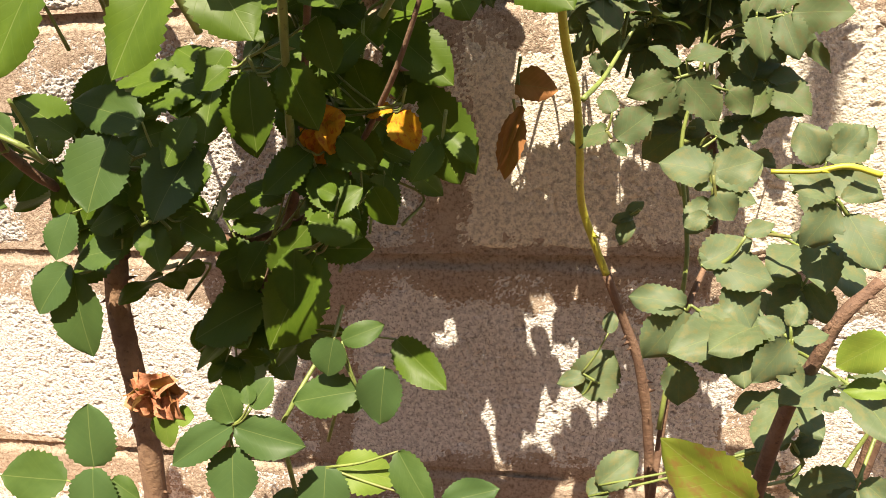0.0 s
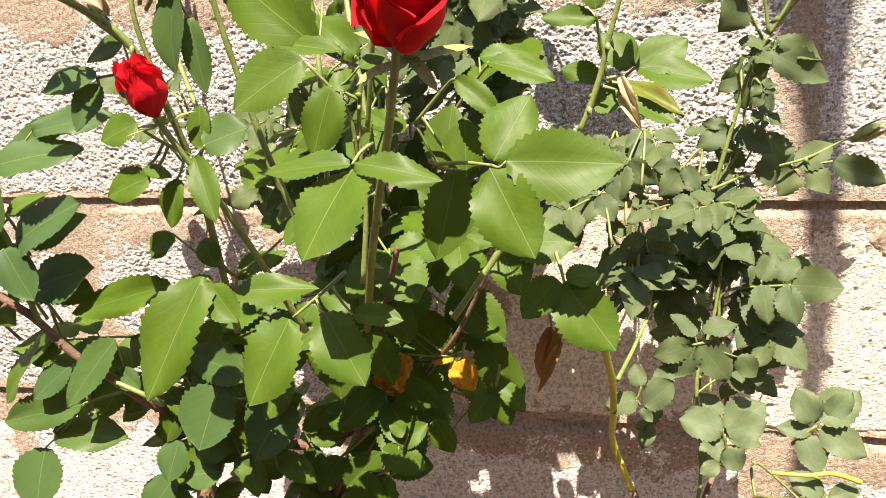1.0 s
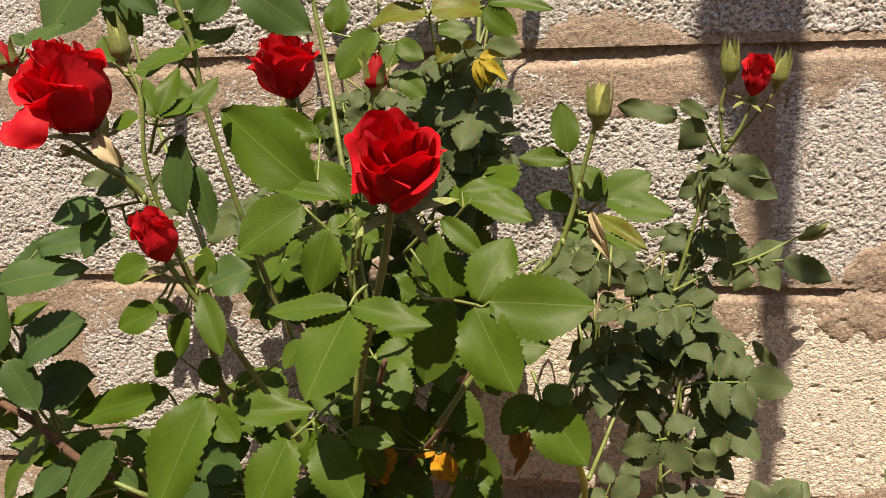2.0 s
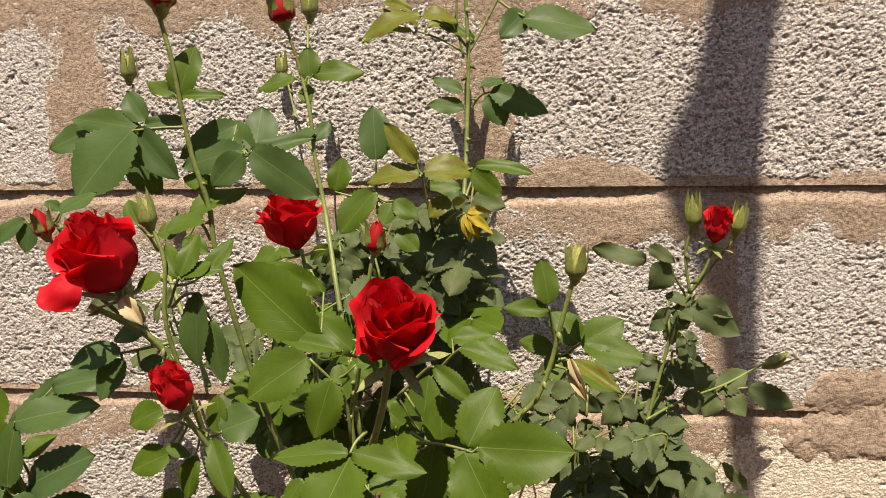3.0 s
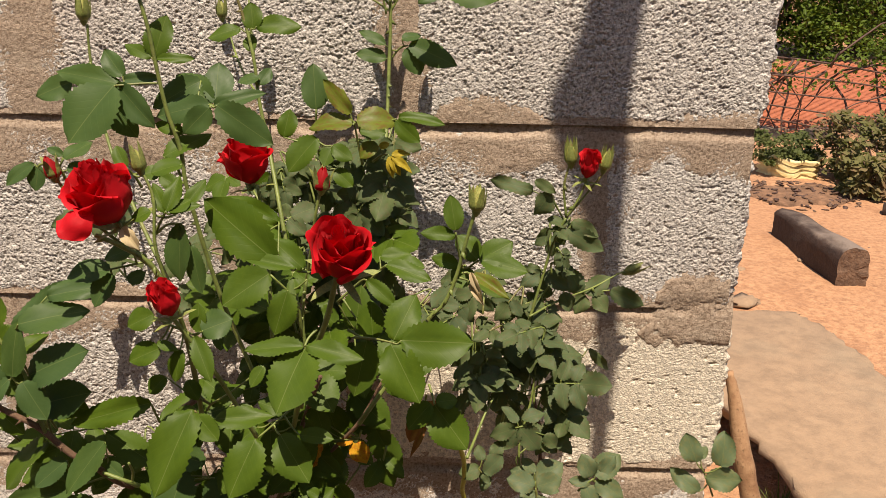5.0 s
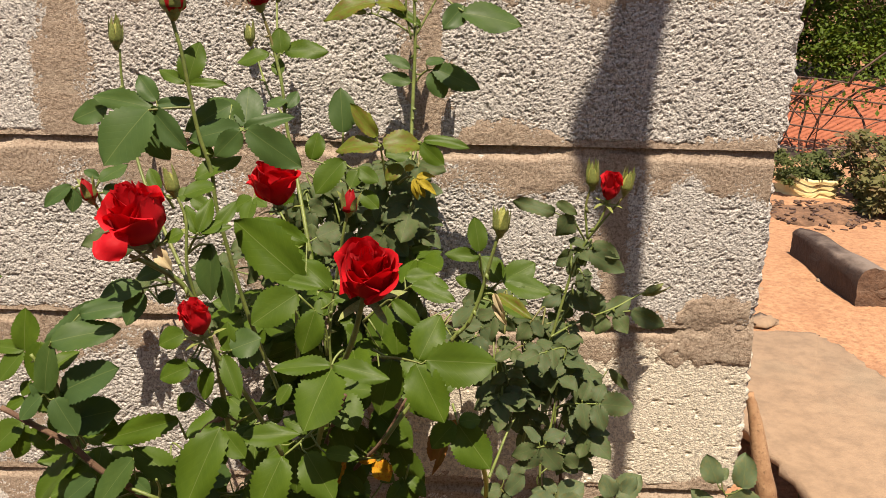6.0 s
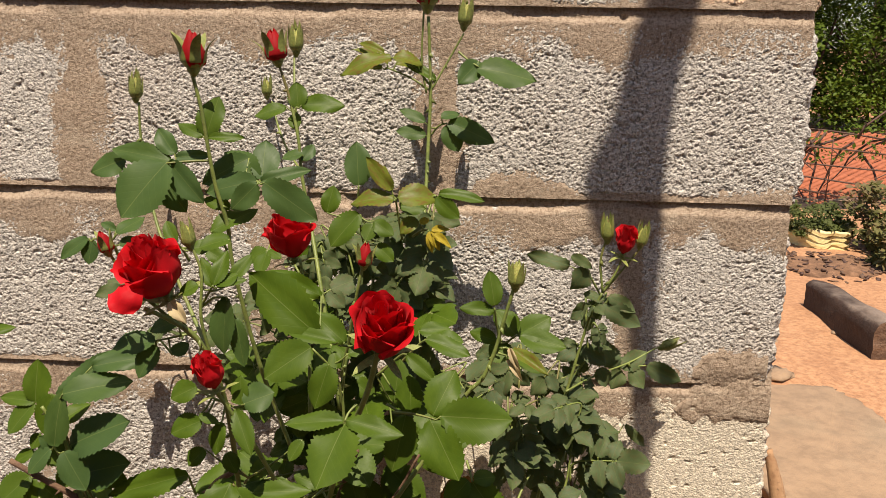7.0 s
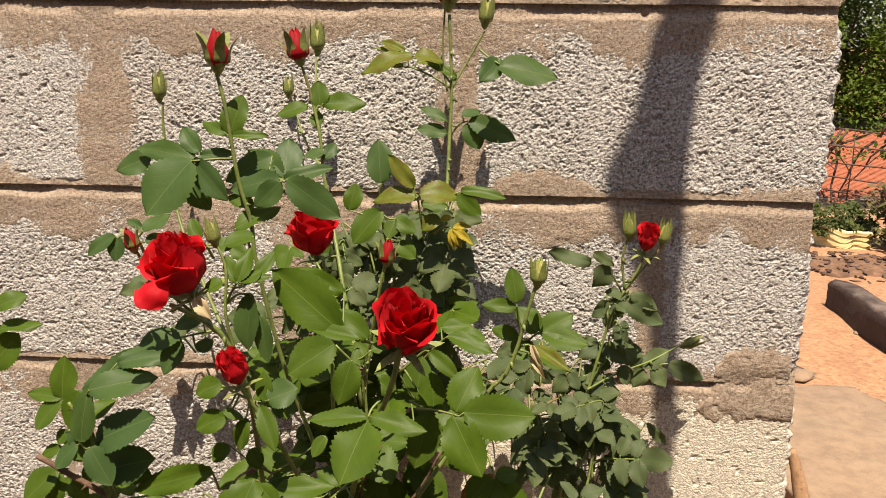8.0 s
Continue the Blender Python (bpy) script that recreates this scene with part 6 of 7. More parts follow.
leaf(M, FRESH, [(-0.045, -0.203, 0.506), (-0.050, -0.209, 0.500), (-0.054, -0.215, 0.492)],
     ((-0.055, -0.215, 0.492), (-0.046, -0.227, 0.445), 0.57, (-0.000, -0.968, 0.250)),
     ((-0.027, -0.215, 0.498), (-0.008, -0.225, 0.460), 0.62, (-0.000, -0.968, 0.250)),
     ((-0.060, -0.215, 0.505), (-0.075, -0.228, 0.483), 0.84, (-0.000, -0.853, 0.522)))
leaf(L, COOL, [(-0.063, -0.303, 0.273), (-0.047, -0.309, 0.308), (-0.038, -0.315, 0.325)],
     ((-0.038, -0.315, 0.325), (-0.072, -0.327, 0.306), 0.44, (-0.000, -0.853, 0.522)),
     ((-0.037, -0.315, 0.324), (0.001, -0.319, 0.317), 0.54, (0.000, -0.853, 0.522)),
     ((-0.040, -0.315, 0.312), (-0.037, -0.332, 0.285), 0.83, (0.000, -0.853, 0.522)),
     ((-0.037, -0.315, 0.327), (-0.045, -0.310, 0.346), 0.96, (0.000, -0.968, 0.250)),
     ((-0.026, -0.315, 0.336), (-0.017, -0.307, 0.350), 0.73, (0.000, -0.853, 0.522)),
     ((-0.027, -0.315, 0.338), (-0.030, -0.310, 0.346), 0.88, (0.000, -0.853, 0.522)))
leaf(L, PALE, [(-0.086, -0.294, 0.321), (-0.086, -0.300, 0.319)],
     ((-0.086, -0.300, 0.322), (-0.085, -0.305, 0.301), 0.70, (-0.000, -0.968, 0.250)),
     ((-0.080, -0.300, 0.318), (-0.069, -0.299, 0.319), 0.98, (-0.000, -0.853, 0.522)))
leaf(L, COOL, [(-0.002, -0.278, 0.294), (0.009, -0.284, 0.320), (0.023, -0.290, 0.335)],
     ((0.023, -0.290, 0.334), (-0.014, -0.294, 0.328), 0.58, (0.000, -0.853, 0.522)),
     ((0.039, -0.290, 0.349), (0.035, -0.298, 0.318), 0.66, (-0.000, -0.968, 0.250)),
     ((0.013, -0.290, 0.365), (0.008, -0.295, 0.344), 0.85, (-0.000, -0.968, 0.250)),
     ((0.017, -0.290, 0.363), (0.039, -0.285, 0.371), 0.55, (-0.000, -0.853, 0.522)),
     ((0.011, -0.290, 0.324), (0.027, -0.287, 0.330), 0.68, (0.000, -0.853, 0.522)))
leaf(L, PALE, [(-0.003, -0.283, 0.260), (0.003, -0.289, 0.280), (0.008, -0.295, 0.290)],
     ((0.008, -0.295, 0.291), (0.043, -0.298, 0.285), 0.59, (-0.000, -0.853, 0.522)))
leaf(L, COOL, [(-0.010, -0.288, 0.255), (-0.002, -0.294, 0.279), (0.004, -0.300, 0.292)],
     ((0.004, -0.300, 0.293), (0.004, -0.315, 0.268), 0.87, (-0.000, -0.853, 0.522)),
     ((0.045, -0.300, 0.305), (0.064, -0.315, 0.280), 0.50, (-0.000, -0.853, 0.522)),
     ((0.067, -0.300, 0.275), (0.097, -0.295, 0.282), 0.51, (-0.000, -0.853, 0.522)),
     ((-0.015, -0.300, 0.264), (-0.032, -0.297, 0.268), 0.79, (0.000, -0.853, 0.522)))
leaf(L, COOL, [(-0.150, -0.283, 0.239), (-0.149, -0.289, 0.260), (-0.143, -0.295, 0.277)],
     ((-0.142, -0.295, 0.278), (-0.146, -0.286, 0.314), 0.88, (-0.000, -0.968, 0.250)),
     ((-0.143, -0.295, 0.277), (-0.138, -0.312, 0.249), 0.91, (-0.000, -0.853, 0.522)),
     ((-0.163, -0.295, 0.267), (-0.210, -0.295, 0.267), 0.60, (0.000, -0.853, 0.522)),
     ((-0.132, -0.295, 0.270), (-0.114, -0.300, 0.261), 0.72, (0.000, -0.853, 0.522)))
leaf(L, COOL, [(-0.143, -0.243, 0.385), (-0.151, -0.249, 0.383), (-0.157, -0.255, 0.383)],
     ((-0.158, -0.255, 0.384), (-0.151, -0.268, 0.334), 0.59, (-0.000, -0.968, 0.250)),
     ((-0.159, -0.255, 0.389), (-0.178, -0.270, 0.364), 0.72, (0.000, -0.853, 0.522)))
leaf(L, COOL, [(-0.119, -0.250, 0.436), (-0.103, -0.256, 0.453), (-0.063, -0.262, 0.460)],
     ((-0.063, -0.262, 0.460), (-0.085, -0.283, 0.426), 0.78, (-0.000, -0.853, 0.522)),
     ((-0.110, -0.262, 0.467), (-0.121, -0.284, 0.431), 0.83, (-0.000, -0.853, 0.522)),
     ((-0.091, -0.262, 0.474), (-0.137, -0.255, 0.486), 0.51, (0.000, -0.853, 0.522)),
     ((-0.118, -0.262, 0.402), (-0.145, -0.267, 0.399), 0.84, (-0.000, -0.622, 0.783)),
     ((-0.103, -0.262, 0.416), (-0.096, -0.270, 0.402), 0.78, (-0.000, -0.853, 0.522)),
     ((-0.146, -0.262, 0.423), (-0.152, -0.276, 0.400), 0.78, (-0.000, -0.853, 0.522)))
# ---- end of plants ----
rose(M, (0.042, -0.319, 0.676), (0.05, -0.58, 0.81), 0.0465, True, 0.4, 0.0, 1.16)
rose(M, (-0.112, -0.330, 0.716), (-0.25, -0.35, 0.90), 0.047, True, 2.0)
rose(M, (-0.044, -0.225, 0.717), (-0.12, -0.02, 0.99), 0.041, True, 1.0)
rose(M, (-0.077, -0.341, 0.650), (-0.18, -0.22, 0.93), 0.029, False, 0.6, -0.17)
rose(R, (0.247, -0.120, 0.702), (0.12, -0.22, 0.97), 0.030, False, 1.3, -0.14)


def hanging_petal(base, way, face, size):
    """A loose outer petal that droops from an open rose."""
    y, z = Vector(way).normalized(), Vector(face)
    x = y.cross(z).normalized()
    m = Matrix((x.cross(y) * size, x * size, y * size)).transposed().to_4x4()
    m.translation = base
    ob = under(new("petal", OUTER[1]), M)
    ob.matrix_basis = m


hanging_petal((-0.117, -0.350, 0.731), (-0.60, -0.22, -0.76), (-0.55, -0.70, -0.40), 0.032)

leaf(L, COOL, [(-0.220, -0.270, 0.512), (-0.227, -0.280, 0.545), (-0.231, -0.290, 0.571)],
     ((-0.230, -0.290, 0.571), (-0.224, -0.285, 0.617), 0.46, (0.000, -0.968, 0.250)),
     ((-0.234, -0.290, 0.568), (-0.250, -0.300, 0.551), 0.60, (0.000, -0.783, 0.622)),
     ((-0.223, -0.290, 0.566), (-0.203, -0.300, 0.537), 0.55, (0.000, -0.783, 0.622)))
leaf(L, COOL, [(-0.218, -0.260, 0.505), (-0.223, -0.270, 0.534), (-0.224, -0.280, 0.565)],
     ((-0.223, -0.280, 0.566), (-0.169, -0.290, 0.597), 0.52, (0.000, -0.783, 0.622)),
     ((-0.225, -0.270, 0.533), (-0.176, -0.280, 0.553), 0.55, (0.000, -0.783, 0.622)),
     ((-0.229, -0.280, 0.560), (-0.242, -0.290, 0.578), 0.60, (0.000, -0.783, 0.622)))

# ---- foliage between the shoots ----
def fill(plant, variants, count, centre, radii, size, seed, root, leaflets=(3, 5)):
    """Compound leaves scattered through an oval room round a shoot, each on a stalk that comes from the shoot."""
    rng = random.Random(seed)
    for _ in range(count):
        while True:
            q = Vector((rng.uniform(-1, 1), rng.uniform(-1, 1), rng.uniform(-1, 1)))
            if q.length < 1:
                break
        at = Vector(centre) + Vector((q.x * radii[0], q.y * radii[1], q.z * radii[2]))
        out = Vector((q.x * 0.9 + rng.uniform(-0.5, 0.5), -0.35 + rng.uniform(-0.5, 0.4), rng.uniform(-0.75, 0.15))).normalized()
        face = (Vector((0.25 * out.x, -0.6, 0.75)) + 0.45 * Vector((rng.uniform(-1, 1), rng.uniform(-1, 1), rng.uniform(-1, 1)))).normalized()
        face = (face - out * face.dot(out)).normalized()
        side = out.cross(face)
        long = size * rng.uniform(0.75, 1.2)
        start = at - out * long * 1.2 + Vector((0, 0.25 * long, -0.35 * long))
        made = [(at, at + out * long, rng.uniform(0.58, 0.7), face)]
        for k in range(rng.choice(leaflets) // 2):
            foot = at - out * long * (0.16 + 0.42 * k)
            for sign in (-1, 1):
                way = (side * sign + out * rng.uniform(0.25, 0.6)).normalized()
                made.append((foot + way * 0.05 * long, foot + way * long * rng.uniform(0.72, 0.92) + Vector((0, 0, -0.12 * long)), rng.uniform(0.58, 0.7), face))
        knot = Vector(root)
        knot.z = min(at.z - 0.02, max(root[2], at.z - 0.07))
        leaf(plant, variants, [start + (knot - start) * 0.35, start, at], *made)


fill(M, FRESH, 14, (-0.03, -0.17, 0.53), (0.12, 0.08, 0.09), 0.042, 11, (0.0, -0.2, 0.3))
fill(M, FRESH, 4, (-0.02, -0.17, 0.44), (0.07, 0.06, 0.06), 0.042, 12, (0.0, -0.2, 0.3))
fill(M, FRESH, 7, (-0.03, -0.16, 0.67), (0.13, 0.08, 0.07), 0.032, 13, (0.0, -0.22, 0.5))
fill(M, DULL, 7, (0.06, -0.14, 0.68), (0.05, 0.07, 0.07), 0.027, 14, (0.04, -0.2, 0.5))
fill(R, DULL, 15, (0.215, -0.12, 0.50), (0.05, 0.07, 0.11), 0.028, 15, (0.2, -0.15, 0.3))
fill(R, BLUE, 10, (0.25, -0.29, 0.35), (0.06, 0.06, 0.07), 0.034, 16, (0.23, -0.3, 0.2))
fill(R, DULL, 17, (0.155, -0.13, 0.55), (0.06, 0.07, 0.07), 0.028, 17, (0.15, -0.2, 0.4))
fill(L, FRESH, 5, (-0.20, -0.22, 0.45), (0.09, 0.05, 0.07), 0.036, 18, (-0.17, -0.22, 0.3))
fill(L, FRESH, 6, (-0.12, -0.2, 0.40), (0.05, 0.05, 0.05), 0.036, 19, (-0.15, -0.22, 0.3))
fill(M, DULL, 8, (-0.05, -0.08, 0.60), (0.13, 0.045, 0.13), 0.030, 20, (0.0, -0.12, 0.4))
fill(M, DULL, 14, (0.045, -0.15, 0.665), (0.055, 0.05, 0.05), 0.028, 23, (0.03, -0.15, 0.45))
fill(M, FRESH, 5, (-0.02, -0.15, 0.40), (0.06, 0.05, 0.06), 0.038, 25, (0.0, -0.17, 0.25))
fill(M, FRESH, 5, (-0.075, -0.14, 0.34), (0.05, 0.05, 0.06), 0.036, 26, (-0.05, -0.17, 0.2))
fill(M, FRESH, 6, (-0.075, -0.2, 0.329), (0.035, 0.03, 0.03), 0.030, 41, (-0.065, -0.2, 0.1))
fill(L, DULL, 3, (-0.22, -0.10, 0.62), (0.06, 0.05, 0.07), 0.032, 21, (-0.15, -0.15, 0.4))


fill(M, DULL, 22, (0.04, -0.09, 0.595), (0.10, 0.045, 0.085), 0.032, 31, (0.03, -0.12, 0.4))
fill(M, FRESH, 14, (-0.07, -0.11, 0.57), (0.07, 0.06, 0.09), 0.036, 32, (-0.02, -0.14, 0.4))
fill(M, DULL, 10, (0.05, -0.12, 0.71), (0.05, 0.05, 0.04), 0.028, 33, (0.04, -0.14, 0.5))
fill(M, DULL, 9, (-0.03, -0.12, 0.685), (0.05, 0.04, 0.035), 0.026, 34, (0.0, -0.14, 0.5))
fill(M, FRESH, 6, (-0.075, -0.18, 0.59), (0.04, 0.04, 0.05), 0.034, 35, (-0.04, -0.18, 0.4))
fill(R, DULL, 5, (0.225, -0.11, 0.635), (0.022, 0.03, 0.03), 0.017, 38, (0.222, -0.115, 0.58))
fill(R, DULL, 5, (0.215, -0.10, 0.585), (0.03, 0.03, 0.03), 0.020, 39, (0.21, -0.12, 0.5))
fill(R, DULL, 9, (0.195, -0.13, 0.535), (0.04, 0.05, 0.05), 0.026, 36, (0.18, -0.16, 0.35))


# ---- beside the wall: the stone slab, the log, the yard ----
def part(name, me, parent, label=""):
    ob = under(new(name, me), parent)
    return tagged(ob, label) if label else ob


def build_slab():
    """A broad flat stone, raised a little off the sand, with a worn outline."""
    outline = [(0.50, 0.90), (0.66, 0.945), (0.81, 0.95), (0.945, 0.947), (0.976, 0.905), (1.004, 0.79), (1.018, 0.62), (1.05, 0.30), (0.99, 0.02), (0.80, -0.06), (0.71, 0.06), (0.682, 0.20), (0.662, 0.40), (0.62, 0.58), (0.54, 0.74)]
    line = spline([(x, y, 0) for x, y in outline + outline[:1]], 7)[:-1]
    rng = random.Random(5)
    rag = [rng.uniform(-0.007, 0.007) for _ in line]
    bm = bmesh.new()
    rings = []
    for shrink, z in ((0.07, 0.055), (0.022, 0.092), (0.0, 0.106), (0.002, 0.116), (0.009, 0.120)):
        mid = Vector((0.84, 0.45, 0))
        rings.append([bm.verts.new((p.x + (mid - p).normalized().x * shrink + rag[k] + rng.uniform(-0.003, 0.003), p.y + (mid - p).normalized().y * shrink + rng.uniform(-0.003, 0.003), z + rng.uniform(-0.002, 0.002))) for k, p in enumerate(line)])
    for a, b in zip(rings, rings[1:]):
        for k in range(len(line)):
            q = (k + 1) % len(line)
            bm.faces.new((a[k], a[q], b[q], b[k]))
    bm.faces.new(rings[-1])
    bm.faces.new(rings[0][::-1])
    ob = new("stone_slab", finish("stone_slab", bm, STONE))
    tagged(ob, "flat tan stone slab resting beside the wall's end", "slab")
    for k, (x, y) in enumerate(((0.62, 0.75), (0.93, 0.7), (0.93, 0.12), (0.85, 0.45))):
        me = lump_mesh("foot_stone", 60 + k, 0.075, 0.07, 0.05, STONE)
        stone = new("foot_stone", me)
        stone.matrix_basis = Matrix.Translation((x, y, 0.02))
        under(stone, ob, Matrix())


def lump_mesh(name, seed, a, b, c, material, rough=0.22, rings=8, sides=12):
    rng = random.Random(seed)
    off = Vector((rng.uniform(0, 50), rng.uniform(0, 50), rng.uniform(0, 50)))
    verts, faces = [], []
    for j in range(rings + 1):
        th = math.pi * j / rings
        for i in range(sides):
            ph = 2 * math.pi * i / sides
            d = Vector((math.sin(th) * math.cos(ph), math.sin(th) * math.sin(ph), math.cos(th)))
            q = 1 + rough * noise.noise(d * 1.7 + off) * 2
            verts.append((a * q * d.x, b * q * d.y, c * q * d.z))
    for j in range(rings):
        for i in range(sides):
            p, q = j * sides + i, j * sides + (i + 1) % sides
            faces.append((p, q, q + sides, p + sides))
    return sheet_mesh(name, verts, faces, material)


def old_log_material():
    """Bark tinted as shaded, with dust and sunlight coloured in along the upper side."""
    n = Nodes("old_log", 0.85)
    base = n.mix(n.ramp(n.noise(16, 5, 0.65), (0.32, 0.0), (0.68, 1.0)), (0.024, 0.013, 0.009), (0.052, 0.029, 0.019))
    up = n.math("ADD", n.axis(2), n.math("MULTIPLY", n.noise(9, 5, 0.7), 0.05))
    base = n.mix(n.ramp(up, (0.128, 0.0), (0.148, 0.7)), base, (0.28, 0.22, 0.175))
    n.bump(n.noise(60, 5, 0.7), 0.008, 0.8)
    return n.done(base)


OLD_LOG = old_log_material()
SOIL = skin_material("crumbly_soil", (0.13, 0.068, 0.036), (0.30, 0.165, 0.092), 26, 0.95, 0.02)
WIRE = skin_material("rusty_wire", (0.05, 0.028, 0.02), (0.12, 0.06, 0.04), 60, 0.7, 0.001)
LOG_BARK = skin_material("log_wood", (0.10, 0.055, 0.038), (0.24, 0.15, 0.105), 16, 0.85, 0.01)
LOG_END = skin_material("log_end", (0.085, 0.048, 0.030), (0.22, 0.135, 0.085), 34, 0.9, 0.008)
TAN_WOOD = skin_material("tan_wood", (0.24, 0.125, 0.06), (0.44, 0.27, 0.145), 45, 0.85, 0.0015)
STRAW = skin_material("straw", (0.42, 0.27, 0.12), (0.58, 0.42, 0.22), 40, 0.8, 0.001)


def build_log():
    a, b = Vector((1.312, 1.92, 0.046)), Vector((1.328, 1.415, 0.056))
    way = (b - a).normalized()
    u = way.cross(Vector((0, 0, 1))).normalized()
    v = u.cross(way)
    verts, faces = [], []
    sides, rings = 28, 26
    for k in range(rings + 1):
        s = k / rings
        for i in range(sides):
            t = 2 * math.pi * i / sides
            c, d = math.cos(t), math.sin(t)
            square = 0.052 / (abs(c) ** 6 + abs(d) ** 6) ** (1 / 6)
            r = square * (1 + 0.16 * noise.noise(Vector((1.3 * c, 1.3 * d, 2.6 * s))) + 0.05 * noise.noise(Vector((9 * c, 9 * d, 2 * s))))
            r *= 0.84 + 0.26 * s
            verts.append(a + (b - a) * s + r * (0.80 * c * u + 1.20 * d * v) + way * (0.012 * noise.noise(Vector((3 * c, 3 * d, 7 + k))) if k in (0, rings) else 0))
    for k in range(rings):
        for i in range(sides):
            p, q = k * sides + i, k * sides + (i + 1) % sides
            faces.append((p, q, q + sides, p + sides))
    base = tagged(new("log"), "short weathered brown log lying on the sand", "log")
    base.matrix_basis = Matrix.Translation((1.30, 1.67, 0))
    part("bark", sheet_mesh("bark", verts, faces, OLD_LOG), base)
    for ring, name in ((0, "cut_end"), (rings, "cut_end")):
        edge = [Vector(verts[ring * sides + i]) for i in range(sides)]
        mid = sum(edge, Vector()) / sides
        ev = edge + [mid + 0.6 * (e - mid) + way * 0.003 * random.Random(i).uniform(-1, 1) for i, e in enumerate(edge)] + [mid]
        ef = [(i, (i + 1) % sides, sides + (i + 1) % sides, sides + i) for i in range(sides)] + [(sides + i, sides + (i + 1) % sides, 2 * sides) for i in range(sides)]
        part(name, sheet_mesh("cut_end", ev, ef, LOG_END), base, "rough split end of the log")


def build_stick():
    """The weathered batten that leans against the wall's end."""
    verts, faces = [], []
    tube(verts, faces, spline([(0.578, -0.06, -0.02), (0.524, -0.02, 0.19), (0.492, 0.0, 0.31), (0.476, 0.02, 0.39), (0.467, 0.03, 0.425)], 5), 0.017, 0.005, 9, 0.12, 3)
    tagged(new("wooden_stick", sheet_mesh("stick", verts, faces, TAN_WOOD)), "weathered tan stick leaning beside the wall's end", "stick")


def build_stone():
    stone = new("stone", lump_mesh("stone", 66, 0.055, 0.030, 0.012, STONE, 0.45, 7, 10))
    stone.matrix_basis = pose(0.965, 1.27, 0.008, 8, 0, 25)
    tagged(stone, "small pale flat stone on the sand beside the slab", "stone")


build_stone()
build_slab()
build_log()
build_stick()

GRASS = leaf_material("grass", (0.07, 0.10, 0.02), (0.17, 0.20, 0.05), 0.6, 0.2, None, (0.24, 0.19, 0.07))
WEED = leaf_material("weed", (0.06, 0.068, 0.022), (0.17, 0.165, 0.06), 0.6, 0.3, (0.19, 0.125, 0.07), (0.14, 0.13, 0.05))
POT_LEAF = leaf_material("pot_leaf", (0.035, 0.060, 0.012), (0.105, 0.135, 0.030), 0.6, 0.2, None, (0.09, 0.10, 0.04))
HEDGE = leaf_material("hedge_leaf", (0.025, 0.045, 0.006), (0.15, 0.22, 0.018), 0.5, 0.2, None, (0.06, 0.10, 0.012))


def blades(name, seed, centre, spread, count, tall, wide, material, lean=0.5):
    """Many thin blades that rise from the ground, in one mesh."""
    rng = random.Random(seed)
    verts, faces = [], []
    for _ in range(count):
        a, q = rng.uniform(0, 6.3), abs(rng.gauss(0, 0.5))
        at = Vector(centre) + Vector((math.cos(a) * q * spread[0], math.sin(a) * q * spread[1], 0))
        out = Vector((math.cos(a) + rng.uniform(-0.6, 0.6), math.sin(a) + rng.uniform(-0.6, 0.6), 0)) * lean
        h = tall * rng.uniform(0.5, 1.1)
        side = Vector((-out.y, out.x, 0)).normalized() * wide if out.length else Vector((wide, 0, 0))
        n = len(verts)
        for s in (0.0, 0.5, 1.0):
            mid = at + out * h * s * s + Vector((0, 0, h * s * (1 - 0.25 * s)))
            verts.extend([mid - side * (1 - 0.85 * s), mid + side * (1 - 0.85 * s)])
        faces.extend([(n, n + 1, n + 3, n + 2), (n + 2, n + 3, n + 5, n + 4)])
    return sheet_mesh(name, verts, faces, material)


def leaf_cloud(name, seed, count, size, material, inside, clumps):
    """Many small folded leaves gathered in clumps: one mesh with gaps and an uneven outline."""
    rng = random.Random(seed)
    verts, faces = [], []
    made = 0
    hubs = []
    while len(hubs) < clumps:
        p = Vector((rng.uniform(-1, 1), rng.uniform(-1, 1), rng.uniform(-1, 1)))
        if inside(p):
            hubs.append((p, rng.uniform(0.06, 0.16)))
    while made < count:
        hub, q = rng.choice(hubs)
        p = hub + Vector((rng.gauss(0, q), rng.gauss(0, q), rng.gauss(0, q)))
        at, ok = inside(p, True)
        if not ok:
            continue
        y = Vector((rng.uniform(-1, 1), rng.uniform(-1, 1), rng.uniform(-0.8, 0.6))).normalized()
        x = y.cross(Vector((rng.uniform(-0.6, 0.6), rng.uniform(-1, 0.2), 1))).normalized()
        z = x.cross(y)
        l = size * rng.uniform(0.6, 1.3)
        n = len(verts)
        verts.extend([at, at + y * l * 0.5 + x * l * 0.28 + z * l * 0.06, at + y * l, at + y * l * 0.5 - x * l * 0.28 + z * l * 0.06, at + y * l * 0.5])
        faces.extend([(n, n + 4, n + 1), (n + 4, n + 2, n + 1), (n, n + 3, n + 4), (n + 4, n + 3, n + 2)])
        made += 1
    return sheet_mesh(name, verts, faces, material, False)


def box_room(x0, x1, y0, y1, z0, z1, bumpy=0.25, seed=0):
    def inside(p, place=False):
        at = Vector((x0 + (x1 - x0) * (p.x + 1) / 2, y0 + (y1 - y0) * (p.y + 1) / 2, z0 + (z1 - z0) * (p.z + 1) / 2))
        edge = max(abs(p.x) * 0.9, abs(p.y), abs(p.z)) + bumpy * noise.noise(at * 1.7 + Vector((seed, 0, 0)))
        return (at, edge < 1.0) if place else edge < 0.95
    return inside


